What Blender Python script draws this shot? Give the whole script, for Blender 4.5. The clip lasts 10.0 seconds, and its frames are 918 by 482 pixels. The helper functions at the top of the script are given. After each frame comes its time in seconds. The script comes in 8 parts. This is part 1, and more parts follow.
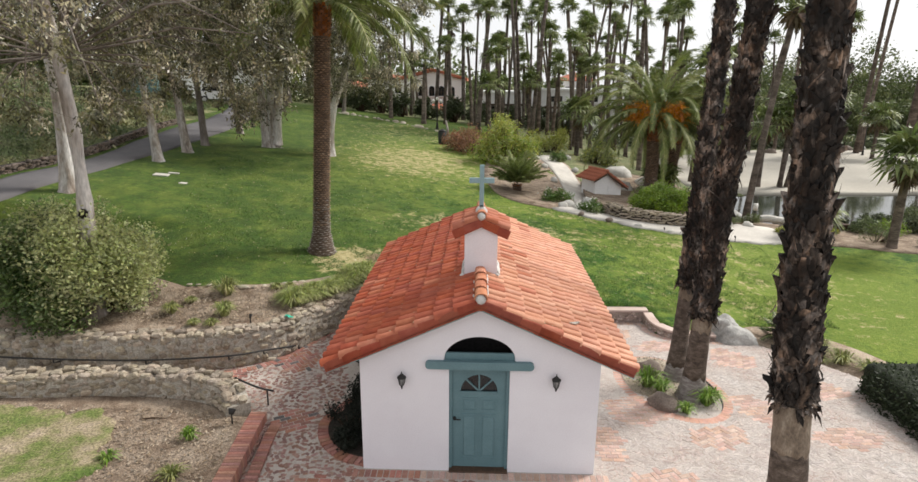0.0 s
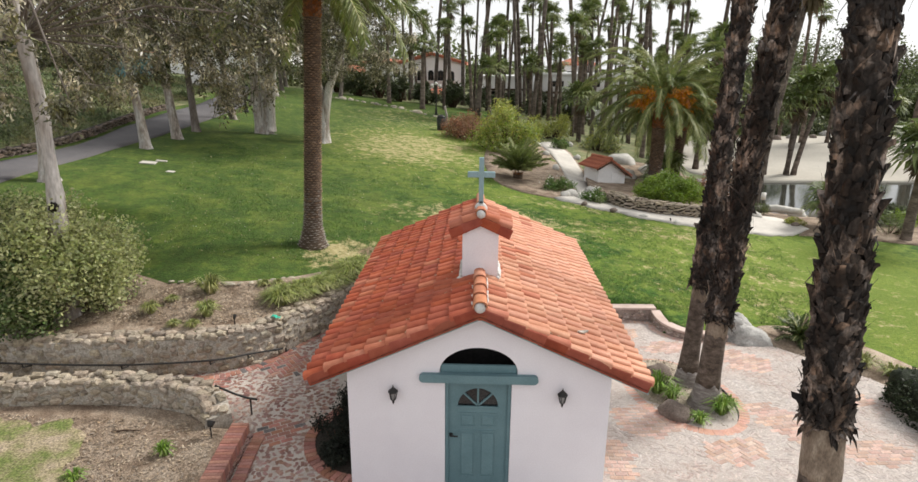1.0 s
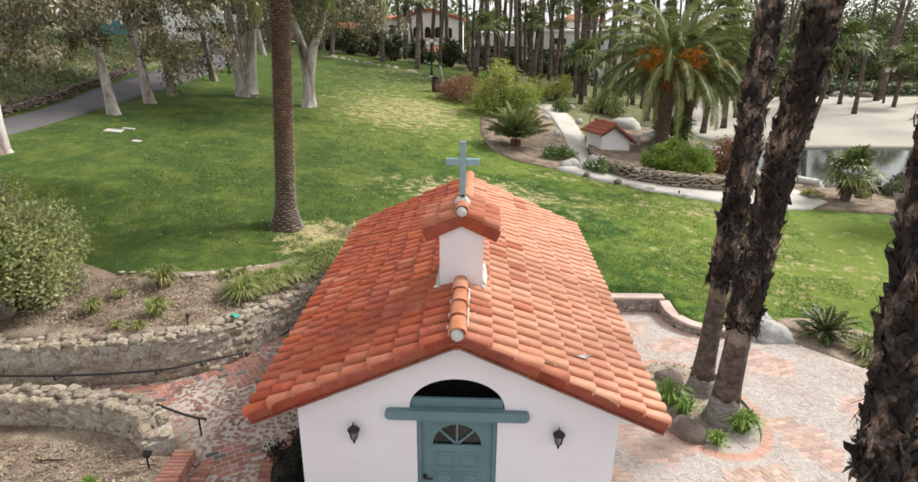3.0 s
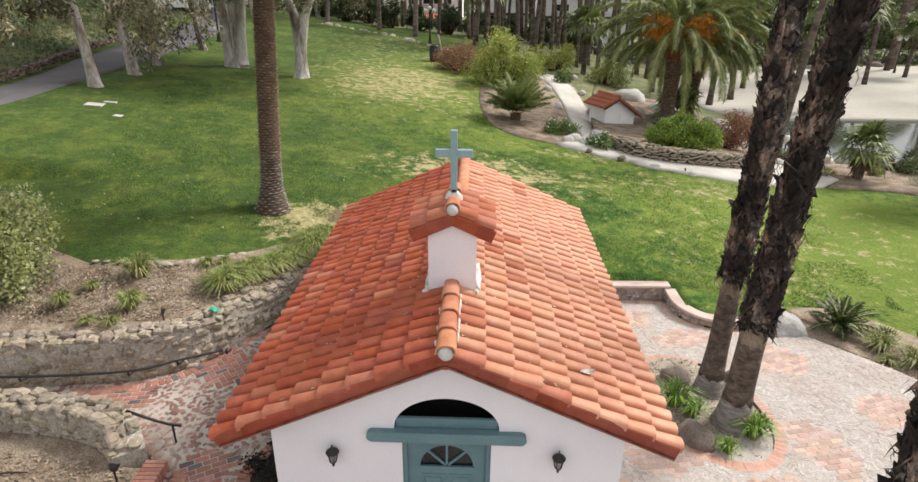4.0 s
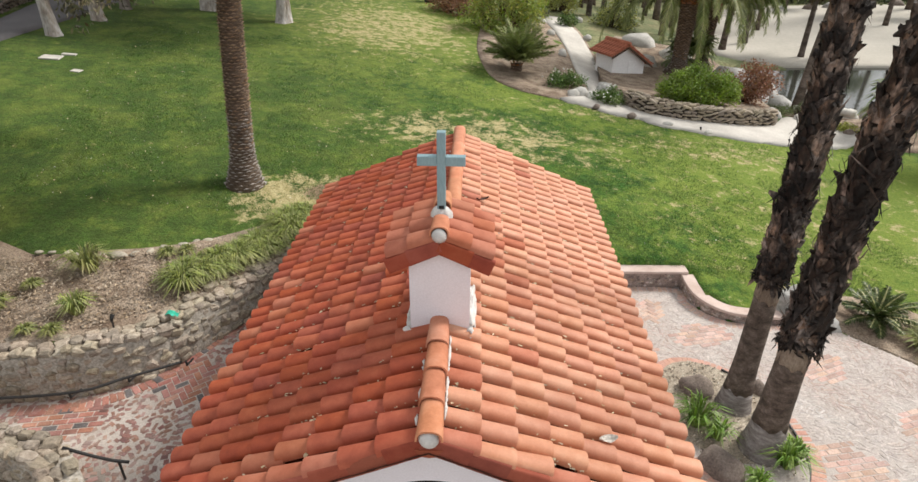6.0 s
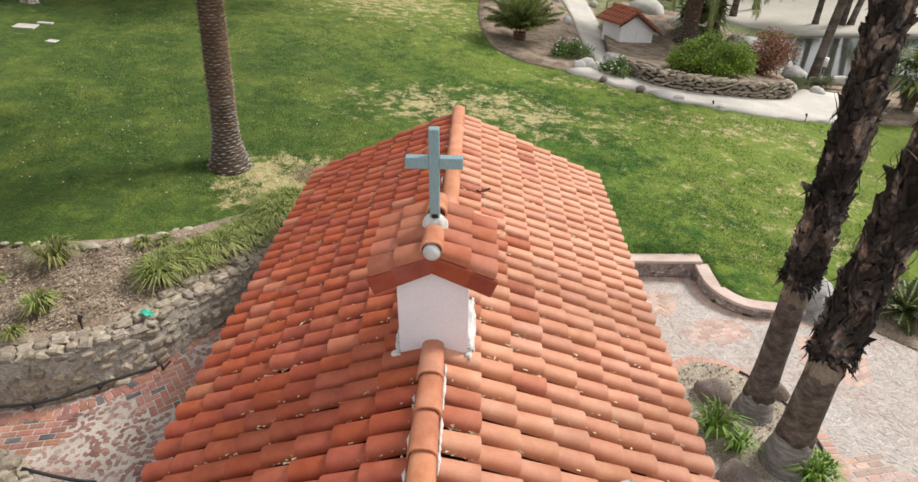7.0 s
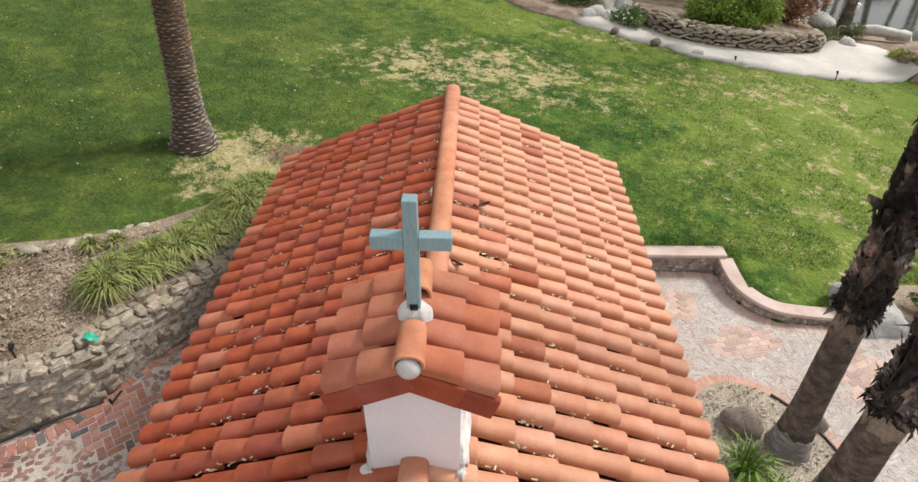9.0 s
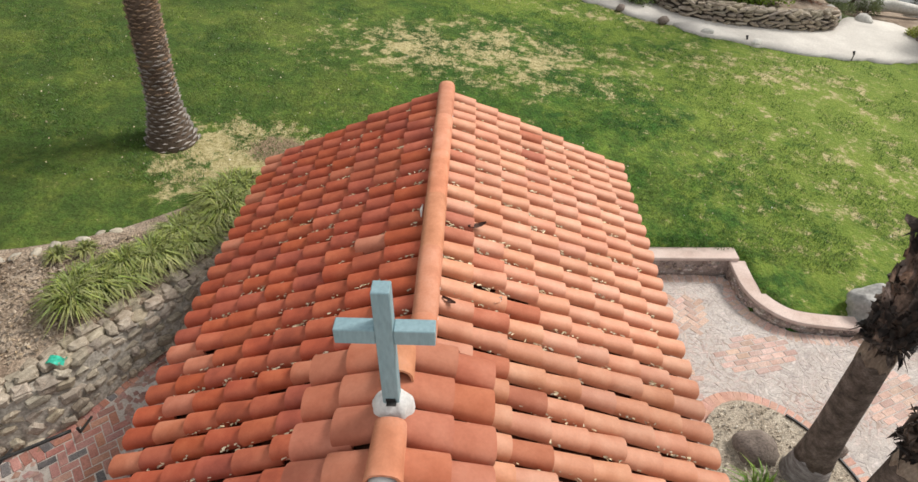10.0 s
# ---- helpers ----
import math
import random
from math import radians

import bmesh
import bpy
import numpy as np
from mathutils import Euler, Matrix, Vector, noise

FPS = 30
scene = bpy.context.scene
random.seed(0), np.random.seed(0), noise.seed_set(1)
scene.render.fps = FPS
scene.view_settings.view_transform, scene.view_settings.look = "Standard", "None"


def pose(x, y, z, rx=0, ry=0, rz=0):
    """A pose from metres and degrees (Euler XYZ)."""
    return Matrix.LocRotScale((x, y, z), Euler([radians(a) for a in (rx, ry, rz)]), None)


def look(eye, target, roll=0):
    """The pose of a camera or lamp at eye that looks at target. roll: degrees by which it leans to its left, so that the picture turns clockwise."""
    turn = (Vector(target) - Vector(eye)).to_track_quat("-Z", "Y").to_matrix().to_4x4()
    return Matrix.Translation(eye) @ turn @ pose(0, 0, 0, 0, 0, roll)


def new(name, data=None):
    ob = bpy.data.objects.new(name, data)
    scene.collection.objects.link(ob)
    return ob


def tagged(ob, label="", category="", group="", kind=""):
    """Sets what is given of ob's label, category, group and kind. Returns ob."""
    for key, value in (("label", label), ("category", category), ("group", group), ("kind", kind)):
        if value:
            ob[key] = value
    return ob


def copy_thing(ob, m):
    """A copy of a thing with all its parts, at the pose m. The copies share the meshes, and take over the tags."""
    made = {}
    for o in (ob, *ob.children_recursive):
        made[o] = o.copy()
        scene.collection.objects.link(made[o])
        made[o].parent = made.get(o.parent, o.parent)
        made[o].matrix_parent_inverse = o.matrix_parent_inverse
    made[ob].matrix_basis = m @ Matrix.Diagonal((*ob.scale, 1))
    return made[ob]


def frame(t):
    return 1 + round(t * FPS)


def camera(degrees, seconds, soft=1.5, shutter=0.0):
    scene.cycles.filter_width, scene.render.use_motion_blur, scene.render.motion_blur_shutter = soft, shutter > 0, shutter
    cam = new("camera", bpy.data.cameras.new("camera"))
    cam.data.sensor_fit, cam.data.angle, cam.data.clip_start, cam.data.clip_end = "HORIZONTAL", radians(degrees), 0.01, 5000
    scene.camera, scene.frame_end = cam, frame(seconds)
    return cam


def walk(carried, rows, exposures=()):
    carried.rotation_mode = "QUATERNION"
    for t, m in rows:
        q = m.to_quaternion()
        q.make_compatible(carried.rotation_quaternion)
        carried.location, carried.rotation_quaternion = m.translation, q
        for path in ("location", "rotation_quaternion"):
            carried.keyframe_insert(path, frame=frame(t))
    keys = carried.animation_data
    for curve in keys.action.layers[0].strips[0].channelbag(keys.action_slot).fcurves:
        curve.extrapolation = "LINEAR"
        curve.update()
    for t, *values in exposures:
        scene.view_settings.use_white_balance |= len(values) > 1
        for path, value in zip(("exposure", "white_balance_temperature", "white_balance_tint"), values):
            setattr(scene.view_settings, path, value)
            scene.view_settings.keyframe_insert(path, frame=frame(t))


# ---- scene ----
cam = camera(74.9, 10.0)
PATH = [
    (0, (-0.076, 1.502, 6.32), (-0.135, 3.435, 5.808), 0.4),
    (0.5, (-0.076, 1.972, 6.32), (-0.134, 3.897, 5.783), 0.4),
    (1, (-0.069, 2.421, 6.314), (-0.126, 4.341, 5.755), 0.5),
    (1.5, (-0.036, 2.897, 6.3), (-0.093, 4.81, 5.719), 0.6),
    (2, (0.028, 3.351, 6.317), (-0.028, 5.256, 5.712), 0.6),
    (2.5, (0.109, 3.782, 6.349), (0.052, 5.676, 5.71), 0.6),
    (3, (0.186, 4.214, 6.371), (0.13, 6.092, 5.686), 0.5),
    (4.5, (0.287, 5.526, 6.507), (0.233, 7.347, 5.68), 0.6),
    (5, (0.302, 5.964, 6.573), (0.251, 7.763, 5.7), 0.5),
    (5.5, (0.312, 6.408, 6.592), (0.262, 8.185, 5.676), 0.6),
    (5.7, (0.295, 6.565, 6.614), (0.25, 8.335, 5.683), 0.6),
    (7, (0.304, 7.704, 6.532), (0.259, 9.409, 5.487), 0.6),
    (7.5, (0.307, 8.115, 6.54), (0.265, 9.792, 5.452), 0.6),
    (8, (0.296, 8.515, 6.564), (0.258, 10.164, 5.434), 0.7),
    (8.5, (0.293, 8.925, 6.585), (0.258, 10.546, 5.415), 0.7),
    (9, (0.31, 9.347, 6.6), (0.275, 10.938, 5.389), 0.7),
    (9.5, (0.321, 9.76, 6.616), (0.289, 11.32, 5.365), 0.7),
    (10, (0.348, 10.161, 6.635), (0.317, 11.692, 5.348), 0.7),
]
# the clip's camera brightens its picture a little round the third second
walk(cam, [(t, look(eye, target, roll)) for t, eye, target, roll in PATH],
     [(0, 0.20), (1.5, 0.29), (3, 0.36), (4.5, 0.30), (7, 0.19), (8.5, 0.17), (10, 0.12)])


# light and sky
world = bpy.data.worlds.new("sky")
scene.world = world
world.use_nodes = True
_n = world.node_tree.nodes
_sky = _n.new("ShaderNodeTexSky")
_sky.sky_type = "NISHITA"
_sky.sun_disc = False
SUN_EL, SUN_AZ = 42.0, 57.0      # degrees: height, and turn clockwise from +y
_sky.sun_elevation, _sky.sun_rotation = radians(SUN_EL), radians(SUN_AZ)
_sky.air_density, _sky.dust_density, _sky.ozone_density = 1.0, 1.5, 1.0
_hs = _n.new("ShaderNodeHueSaturation")
_hs.inputs["Saturation"].default_value = 0.25      # thin white overcast
world.node_tree.links.new(_sky.outputs[0], _hs.inputs["Color"])
_cloud = _n.new("ShaderNodeMix")                    # a layer of even high cloud over the sky
_cloud.data_type = "RGBA"
_cloud.inputs[0].default_value = 0.72
_cloud.inputs[7].default_value = (8.6, 8.65, 8.75, 1)
world.node_tree.links.new(_hs.outputs[0], _cloud.inputs[6])
world.node_tree.links.new(_cloud.outputs[2], _n["Background"].inputs[0])
_n["Background"].inputs[1].default_value = 0.107
sun = new("sun", bpy.data.lights.new("sun", "SUN"))
sun.data.energy, sun.data.angle, sun.data.color = 4.0, radians(17), (1.0, 0.955, 0.89)
_d = Vector((math.sin(radians(SUN_AZ)) * math.cos(radians(SUN_EL)), math.cos(radians(SUN_AZ)) * math.cos(radians(SUN_EL)), math.sin(radians(SUN_EL))))
sun.matrix_world = look(_d * 60, (0, 0, 0))


# ---- small tools ----
class Acc:
    """Gathers vertices and faces."""

    def __init__(self):
        self.v, self.f, self.m = [], [], []

    def add(self, vs, fs, m=0):
        o = len(self.v)
        self.v.extend(vs)
        self.f.extend([tuple(i + o for i in f) for f in fs])
        self.m.extend([m] * len(fs))

    def box(self, c, s, mat=None, m=0):
        vs = [Vector((c[0] + s[0] / 2 * a, c[1] + s[1] / 2 * b, c[2] + s[2] / 2 * d)) for d in (-1, 1) for b in (-1, 1) for a in (-1, 1)]
        if mat is not None:
            vs = [mat @ v for v in vs]
        self.add([tuple(v) for v in vs], [(0, 2, 3, 1), (4, 5, 7, 6), (0, 1, 5, 4), (2, 6, 7, 3), (0, 4, 6, 2), (1, 3, 7, 5)], m)

    def tube(self, pts, radii, n=8, m=0, cap=True):
        rings = []
        for i, p in enumerate(pts):
            p = Vector(p)
            a, b = Vector(pts[max(i - 1, 0)]), Vector(pts[min(i + 1, len(pts) - 1)])
            q = (b - a).to_track_quat("Z", "Y")
            rings.append([tuple(p + q @ Vector((radii[i] * math.cos(k * math.tau / n), radii[i] * math.sin(k * math.tau / n), 0))) for k in range(n)])
        vs = [v for r in rings for v in r]
        fs = [(i * n + k, i * n + (k + 1) % n, (i + 1) * n + (k + 1) % n, (i + 1) * n + k) for i in range(len(pts) - 1) for k in range(n)]
        if cap:
            fs += [tuple(reversed(range(n))), tuple(range((len(pts) - 1) * n, len(pts) * n))]
        self.add(vs, fs, m)

    def mesh(self, name, mats, smooth=False):
        me = bpy.data.meshes.new(name)
        me.from_pydata([tuple(v) for v in self.v], [], self.f)
        for m in mats if isinstance(mats, (list, tuple)) else [mats]:
            me.materials.append(m)
        if any(self.m):
            me.polygons.foreach_set("material_index", self.m)
        if smooth:
            me.polygons.foreach_set("use_smooth", [True] * len(me.polygons))
        me.update()
        return me


def thing(name, at, label, category, group="", kind="", turn=0):
    ob = new(name)
    ob.empty_display_size = 0.2
    ob.matrix_world = pose(*at, 0, 0, turn)
    return tagged(ob, label, category, group, kind)


def part(name, acc, mats, parent=None, label="", smooth=False, kind=""):
    """One mesh object, under a thing or a part, from an Acc, a bmesh or a mesh."""
    if isinstance(acc, Acc):
        me = acc.mesh(name, mats, smooth)
    elif isinstance(acc, bmesh.types.BMesh):
        me = bpy.data.meshes.new(name)
        acc.to_mesh(me)
        acc.free()
        for m in mats if isinstance(mats, (list, tuple)) else [mats]:
            me.materials.append(m)
        if smooth:
            me.polygons.foreach_set("use_smooth", [True] * len(me.polygons))
    else:
        me = acc
    ob = new(name, me)
    if parent is not None:
        ob.parent = parent
    return tagged(ob, label, "", "", kind)


def whole(name, acc, mats, at, label, category, group="", kind="", smooth=False, turn=0):
    ob = part(name, acc, mats, None, label, smooth)
    ob.matrix_world = pose(*at, 0, 0, turn)
    return tagged(ob, label, category, group, kind)


def bevel_box(s, c=(0, 0, 0), r=0.01, seg=1):
    bm = bmesh.new()
    bmesh.ops.create_cube(bm, size=1)
    for v in bm.verts:
        v.co = Vector((v.co.x * s[0] + c[0], v.co.y * s[1] + c[1], v.co.z * s[2] + c[2]))
    if r:
        bmesh.ops.bevel(bm, geom=bm.edges[:], offset=r, segments=seg, affect="EDGES", profile=0.6)
    return bm


def prism(outline, y0, y1):
    """A plate with an outline in x and z, from y0 to y1."""
    bm = bmesh.new()
    a = [bm.verts.new((x, y0, z)) for x, z in outline]
    b = [bm.verts.new((x, y1, z)) for x, z in outline]
    bm.faces.new(a)
    bm.faces.new(list(reversed(b)))
    for i in range(len(a)):
        j = (i + 1) % len(a)
        bm.faces.new((a[j], a[i], b[i], b[j]))
    bmesh.ops.recalc_face_normals(bm, faces=bm.faces[:])
    return bm


def smooth_step(a, b, v):
    t = min(1, max(0, (v - a) / (b - a)))
    return t * t * (3 - 2 * t)


def along(pts, v):
    """y on a polyline of (x, y) with rising x."""
    if v <= pts[0][0]:
        return pts[0][1]
    for (x0, y0), (x1, y1) in zip(pts, pts[1:]):
        if v <= x1:
            return y0 + (y1 - y0) * (v - x0) / (x1 - x0)
    return pts[-1][1]


def resample(pts, step):
    """Points at even steps along a smoothed polyline, with the running direction."""
    p = [Vector(q) for q in pts]
    fine = []
    for i in range(len(p) - 1):
        a, b, c, d = p[max(i - 1, 0)], p[i], p[i + 1], p[min(i + 2, len(p) - 1)]
        for k in range(24):
            t = k / 24
            fine.append(0.5 * (2 * b + (c - a) * t + (2 * a - 5 * b + 4 * c - d) * t * t + (3 * b - a - 3 * c + d) * t ** 3))
    fine.append(p[-1])
    out, left = [fine[0]], step
    for a, b in zip(fine, fine[1:]):
        seg = (b - a).length
        while seg >= left and seg > 1e-9:
            a = a + (b - a) * (left / seg)
            seg = (b - a).length
            out.append(a.copy())
            left = step
        left -= seg
    return out

# ---- materials ----
def surf(name, cols, scale=3.0, fine=40.0, rough=0.8, bump=0.3, bump_dist=0.01, vary=0.0, island=False, fine_mix=0.35, metal=0.0, hue=0.0, stretch=(1, 1, 1), spec=0.3):
    """A procedural surface: a broad colour noise, a fine one over it, relief, and a change from piece to piece."""
    m = bpy.data.materials.new(name)
    m.use_nodes = True
    nt = m.node_tree
    N, L = nt.nodes, nt.links
    b = N["Principled BSDF"]
    tc = N.new("ShaderNodeTexCoord")
    mp = N.new("ShaderNodeMapping")
    mp.inputs["Scale"].default_value = stretch
    L.new(tc.outputs["Object"], mp.inputs["Vector"])
    vec = mp.outputs[0]
    rnd = None
    if vary or hue:
        if island:
            rnd = N.new("ShaderNodeNewGeometry").outputs["Random Per Island"]
        else:
            rnd = N.new("ShaderNodeObjectInfo").outputs["Random"]
            mul = N.new("ShaderNodeMath")
            mul.operation = "MULTIPLY"
            mul.inputs[1].default_value = 37.0
            L.new(rnd, mul.inputs[0])
            ad = N.new("ShaderNodeVectorMath")
            L.new(vec, ad.inputs[0])
            L.new(mul.outputs[0], ad.inputs[1])
            vec = ad.outputs[0]
    n1 = N.new("ShaderNodeTexNoise")
    n1.inputs["Scale"].default_value, n1.inputs["Detail"].default_value = scale, 5
    n1.inputs["Roughness"].default_value = 0.62
    L.new(vec, n1.inputs["Vector"])
    rp = N.new("ShaderNodeValToRGB")
    k = len(cols)
    while len(rp.color_ramp.elements) < k:
        rp.color_ramp.elements.new(0.5)
    for i, c in enumerate(cols):
        e = rp.color_ramp.elements[i]
        e.position = 0.32 + 0.36 * i / max(1, k - 1)
        e.color = (*c, 1)
    L.new(n1.outputs["Fac"], rp.inputs[0])
    n2 = N.new("ShaderNodeTexNoise")
    n2.inputs["Scale"].default_value, n2.inputs["Detail"].default_value = fine, 4
    L.new(vec, n2.inputs["Vector"])
    mr = N.new("ShaderNodeMapRange")
    mr.inputs["From Min"].default_value, mr.inputs["From Max"].default_value = 0.3, 0.7
    mr.inputs["To Min"].default_value, mr.inputs["To Max"].default_value = 1 - fine_mix, 1 + fine_mix
    L.new(n2.outputs["Fac"], mr.inputs["Value"])
    mx = N.new("ShaderNodeVectorMath")
    mx.operation = "SCALE"
    L.new(rp.outputs[0], mx.inputs[0])
    L.new(mr.outputs[0], mx.inputs["Scale"])
    col = mx.outputs[0]
    if rnd is not None:
        hs = N.new("ShaderNodeHueSaturation")
        for socket, lo, hi, shift in (("Value", 1 - vary, 1 + vary, 1.0), ("Hue", 0.5 - hue, 0.5 + hue, 7.3), ("Saturation", 1 - vary * 0.6, 1 + vary * 0.4, 3.7)):
            w = N.new("ShaderNodeMath")
            w.operation = "MULTIPLY_ADD"
            w.inputs[1].default_value, w.inputs[2].default_value = shift, 0.0
            L.new(rnd, w.inputs[0])
            fr = N.new("ShaderNodeMath")
            fr.operation = "FRACT"
            L.new(w.outputs[0], fr.inputs[0])
            r2 = N.new("ShaderNodeMapRange")
            r2.inputs["To Min"].default_value, r2.inputs["To Max"].default_value = lo, hi
            L.new(fr.outputs[0], r2.inputs["Value"])
            L.new(r2.outputs[0], hs.inputs[socket])
        L.new(col, hs.inputs["Color"])
        col = hs.outputs[0]
    L.new(col, b.inputs["Base Color"])
    b.inputs["Roughness"].default_value, b.inputs["Metallic"].default_value = rough, metal
    b.inputs["Specular IOR Level"].default_value = spec
    if bump:
        bp = N.new("ShaderNodeBump")
        bp.inputs["Strength"].default_value, bp.inputs["Distance"].default_value = bump, bump_dist
        L.new(n2.outputs["Fac"], bp.inputs["Height"])
        L.new(bp.outputs[0], b.inputs["Normal"])
    return m


def leaf_mat(name, cols, scale=0.8, rough=0.55, vary=0.35, hue=0.02, through_light=0.25):
    """Leaves: colour changes from clump to clump and from leaf to leaf; some light passes."""
    m = surf(name, cols, scale, 12.0, rough, 0, vary=vary, island=True, hue=hue, fine_mix=0.15)
    nt = m.node_tree
    b = nt.nodes["Principled BSDF"]
    out = nt.nodes["Material Output"]
    tr = nt.nodes.new("ShaderNodeBsdfTranslucent")
    mix = nt.nodes.new("ShaderNodeMixShader")
    mix.inputs[0].default_value = through_light
    nt.links.new(b.inputs["Base Color"].links[0].from_socket, tr.inputs["Color"])
    nt.links.new(b.outputs[0], mix.inputs[1])
    nt.links.new(tr.outputs[0], mix.inputs[2])
    nt.links.new(mix.outputs[0], out.inputs["Surface"])
    return m


stucco = surf("white_stucco", [(0.74, 0.71, 0.755), (0.80, 0.78, 0.82)], 0.9, 60, 0.9, 0.25, 0.006, fine_mix=0.05)
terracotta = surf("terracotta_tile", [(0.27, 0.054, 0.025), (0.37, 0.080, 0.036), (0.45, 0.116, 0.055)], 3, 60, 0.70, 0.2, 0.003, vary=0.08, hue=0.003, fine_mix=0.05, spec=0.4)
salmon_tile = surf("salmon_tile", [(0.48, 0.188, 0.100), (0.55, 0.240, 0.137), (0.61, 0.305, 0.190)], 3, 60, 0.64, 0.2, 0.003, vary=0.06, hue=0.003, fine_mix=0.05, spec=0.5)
ridge_clay = surf("ridge_terracotta", [(0.42, 0.16, 0.08), (0.52, 0.215, 0.115), (0.57, 0.27, 0.165)], 4, 60, 0.8, 0.15, 0.003, vary=0.08, hue=0.004, fine_mix=0.05)
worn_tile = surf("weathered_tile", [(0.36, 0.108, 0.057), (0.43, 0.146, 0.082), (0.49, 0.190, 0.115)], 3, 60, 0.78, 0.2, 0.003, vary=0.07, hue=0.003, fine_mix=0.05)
# darker than the slopes' clay: carries the shade of the gable faces too
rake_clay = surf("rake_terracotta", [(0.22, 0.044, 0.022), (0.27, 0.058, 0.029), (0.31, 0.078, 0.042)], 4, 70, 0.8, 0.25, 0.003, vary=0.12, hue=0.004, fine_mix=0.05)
# nearly black: the shade of the grooves is part of this clay colour
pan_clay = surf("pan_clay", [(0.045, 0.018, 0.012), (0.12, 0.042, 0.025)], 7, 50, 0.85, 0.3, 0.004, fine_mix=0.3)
grey_mortar = surf("grey_mortar", [(0.46, 0.45, 0.44), (0.60, 0.59, 0.57)], 7, 70, 0.9, 0.3, 0.004, fine_mix=0.08)
mortar = surf("lime_mortar", [(0.54, 0.52, 0.50), (0.70, 0.68, 0.65)], 8, 60, 0.9, 0.4, 0.005, fine_mix=0.10)
teal = surf("teal_paint", [(0.115, 0.200, 0.225), (0.145, 0.240, 0.265)], 2.5, 50, 0.55, 0.15, 0.002, fine_mix=0.08)
barge_paint = surf("faded_teal_paint", [(0.22, 0.33, 0.345), (0.30, 0.41, 0.42)], 2.5, 50, 0.6, 0.15, 0.002, fine_mix=0.10)
cross_paint = surf("blue_grey_paint", [(0.22, 0.335, 0.37), (0.28, 0.40, 0.435)], 4, 70, 0.6, 0.2, 0.002, fine_mix=0.10, stretch=(1, 1, 0.25))
black_metal = surf("black_metal", [(0.018, 0.017, 0.017), (0.03, 0.028, 0.026)], 8, 60, 0.5, 0.1, 0.001)
dark_glass = surf("dark_glass", [(0.012, 0.014, 0.016), (0.02, 0.022, 0.024)], 3, 30, 0.12, 0, spec=0.5)
dark_inside = surf("dark_interior", [(0.012, 0.011, 0.012), (0.02, 0.018, 0.018)], 3, 20, 0.9, 0)
white_glass = surf("white_globe", [(0.72, 0.70, 0.66), (0.80, 0.78, 0.74)], 3, 20, 0.35, 0)
wood_dark = surf("dark_wood", [(0.05, 0.03, 0.02), (0.09, 0.055, 0.035)], 3, 30, 0.8, 0.3, 0.004, stretch=(1, 1, 0.2))
brick_red = surf("red_brick", [(0.30, 0.135, 0.10), (0.40, 0.20, 0.155)], 6, 60, 0.9, 0.4, 0.004, vary=0.22, hue=0.012, fine_mix=0.22)
flag = surf("broken_paver", [(0.39, 0.295, 0.255), (0.43, 0.375, 0.345), (0.48, 0.445, 0.42)], 0.9, 40, 0.9, 0.4, 0.004, vary=0.20, hue=0.012, island=True, fine_mix=0.2)
joint = surf("paving_mortar", [(0.375, 0.325, 0.292), (0.455, 0.41, 0.378)], 3.5, 55, 0.95, 0.5, 0.006, fine_mix=0.22)
stone = surf("field_stone", [(0.22, 0.178, 0.13), (0.315, 0.262, 0.20), (0.41, 0.35, 0.275)], 3.0, 30, 0.92, 0.6, 0.012, vary=0.24, hue=0.012, fine_mix=0.25)
stone_isl = surf("field_stone_rubble", [(0.22, 0.178, 0.13), (0.315, 0.262, 0.20), (0.41, 0.35, 0.275)], 3.0, 30, 0.92, 0.6, 0.012, vary=0.30, hue=0.012, island=True, fine_mix=0.25)
stone_core = surf("wall_core", [(0.28, 0.25, 0.21), (0.43, 0.39, 0.335)], 5, 30, 0.95, 0.6, 0.015)
grey_rock = surf("grey_boulder", [(0.22, 0.215, 0.205), (0.36, 0.35, 0.33), (0.45, 0.44, 0.42)], 2.0, 22, 0.9, 0.6, 0.015, fine_mix=0.2)
pale_rock = surf("pale_rock", [(0.42, 0.40, 0.36), (0.58, 0.56, 0.52)], 2.0, 22, 0.9, 0.6, 0.015, vary=0.15, fine_mix=0.2)
brown_rock = surf("brown_boulder", [(0.13, 0.10, 0.085), (0.22, 0.18, 0.15)], 4.0, 32, 0.9, 0.7, 0.015, fine_mix=0.25)
mulch = surf("bark_mulch", [(0.155, 0.108, 0.076), (0.27, 0.205, 0.15), (0.38, 0.31, 0.24)], 2.2, 38, 0.97, 0.9, 0.03, fine_mix=0.45)
chip = surf("mulch_chip", [(0.20, 0.145, 0.098), (0.37, 0.30, 0.22)], 1.2, 30, 0.95, 0, vary=0.45, island=True)
straw = surf("dry_litter", [(0.46, 0.38, 0.24), (0.60, 0.52, 0.36)], 2, 30, 0.9, 0, vary=0.35, island=True)
soil = surf("dark_soil", [(0.030, 0.024, 0.020), (0.055, 0.045, 0.036)], 4, 30, 0.97, 0.8, 0.02)
concrete = surf("pale_concrete", [(0.44, 0.41, 0.37), (0.56, 0.53, 0.48)], 1.2, 25, 0.9, 0.3, 0.006, fine_mix=0.12)
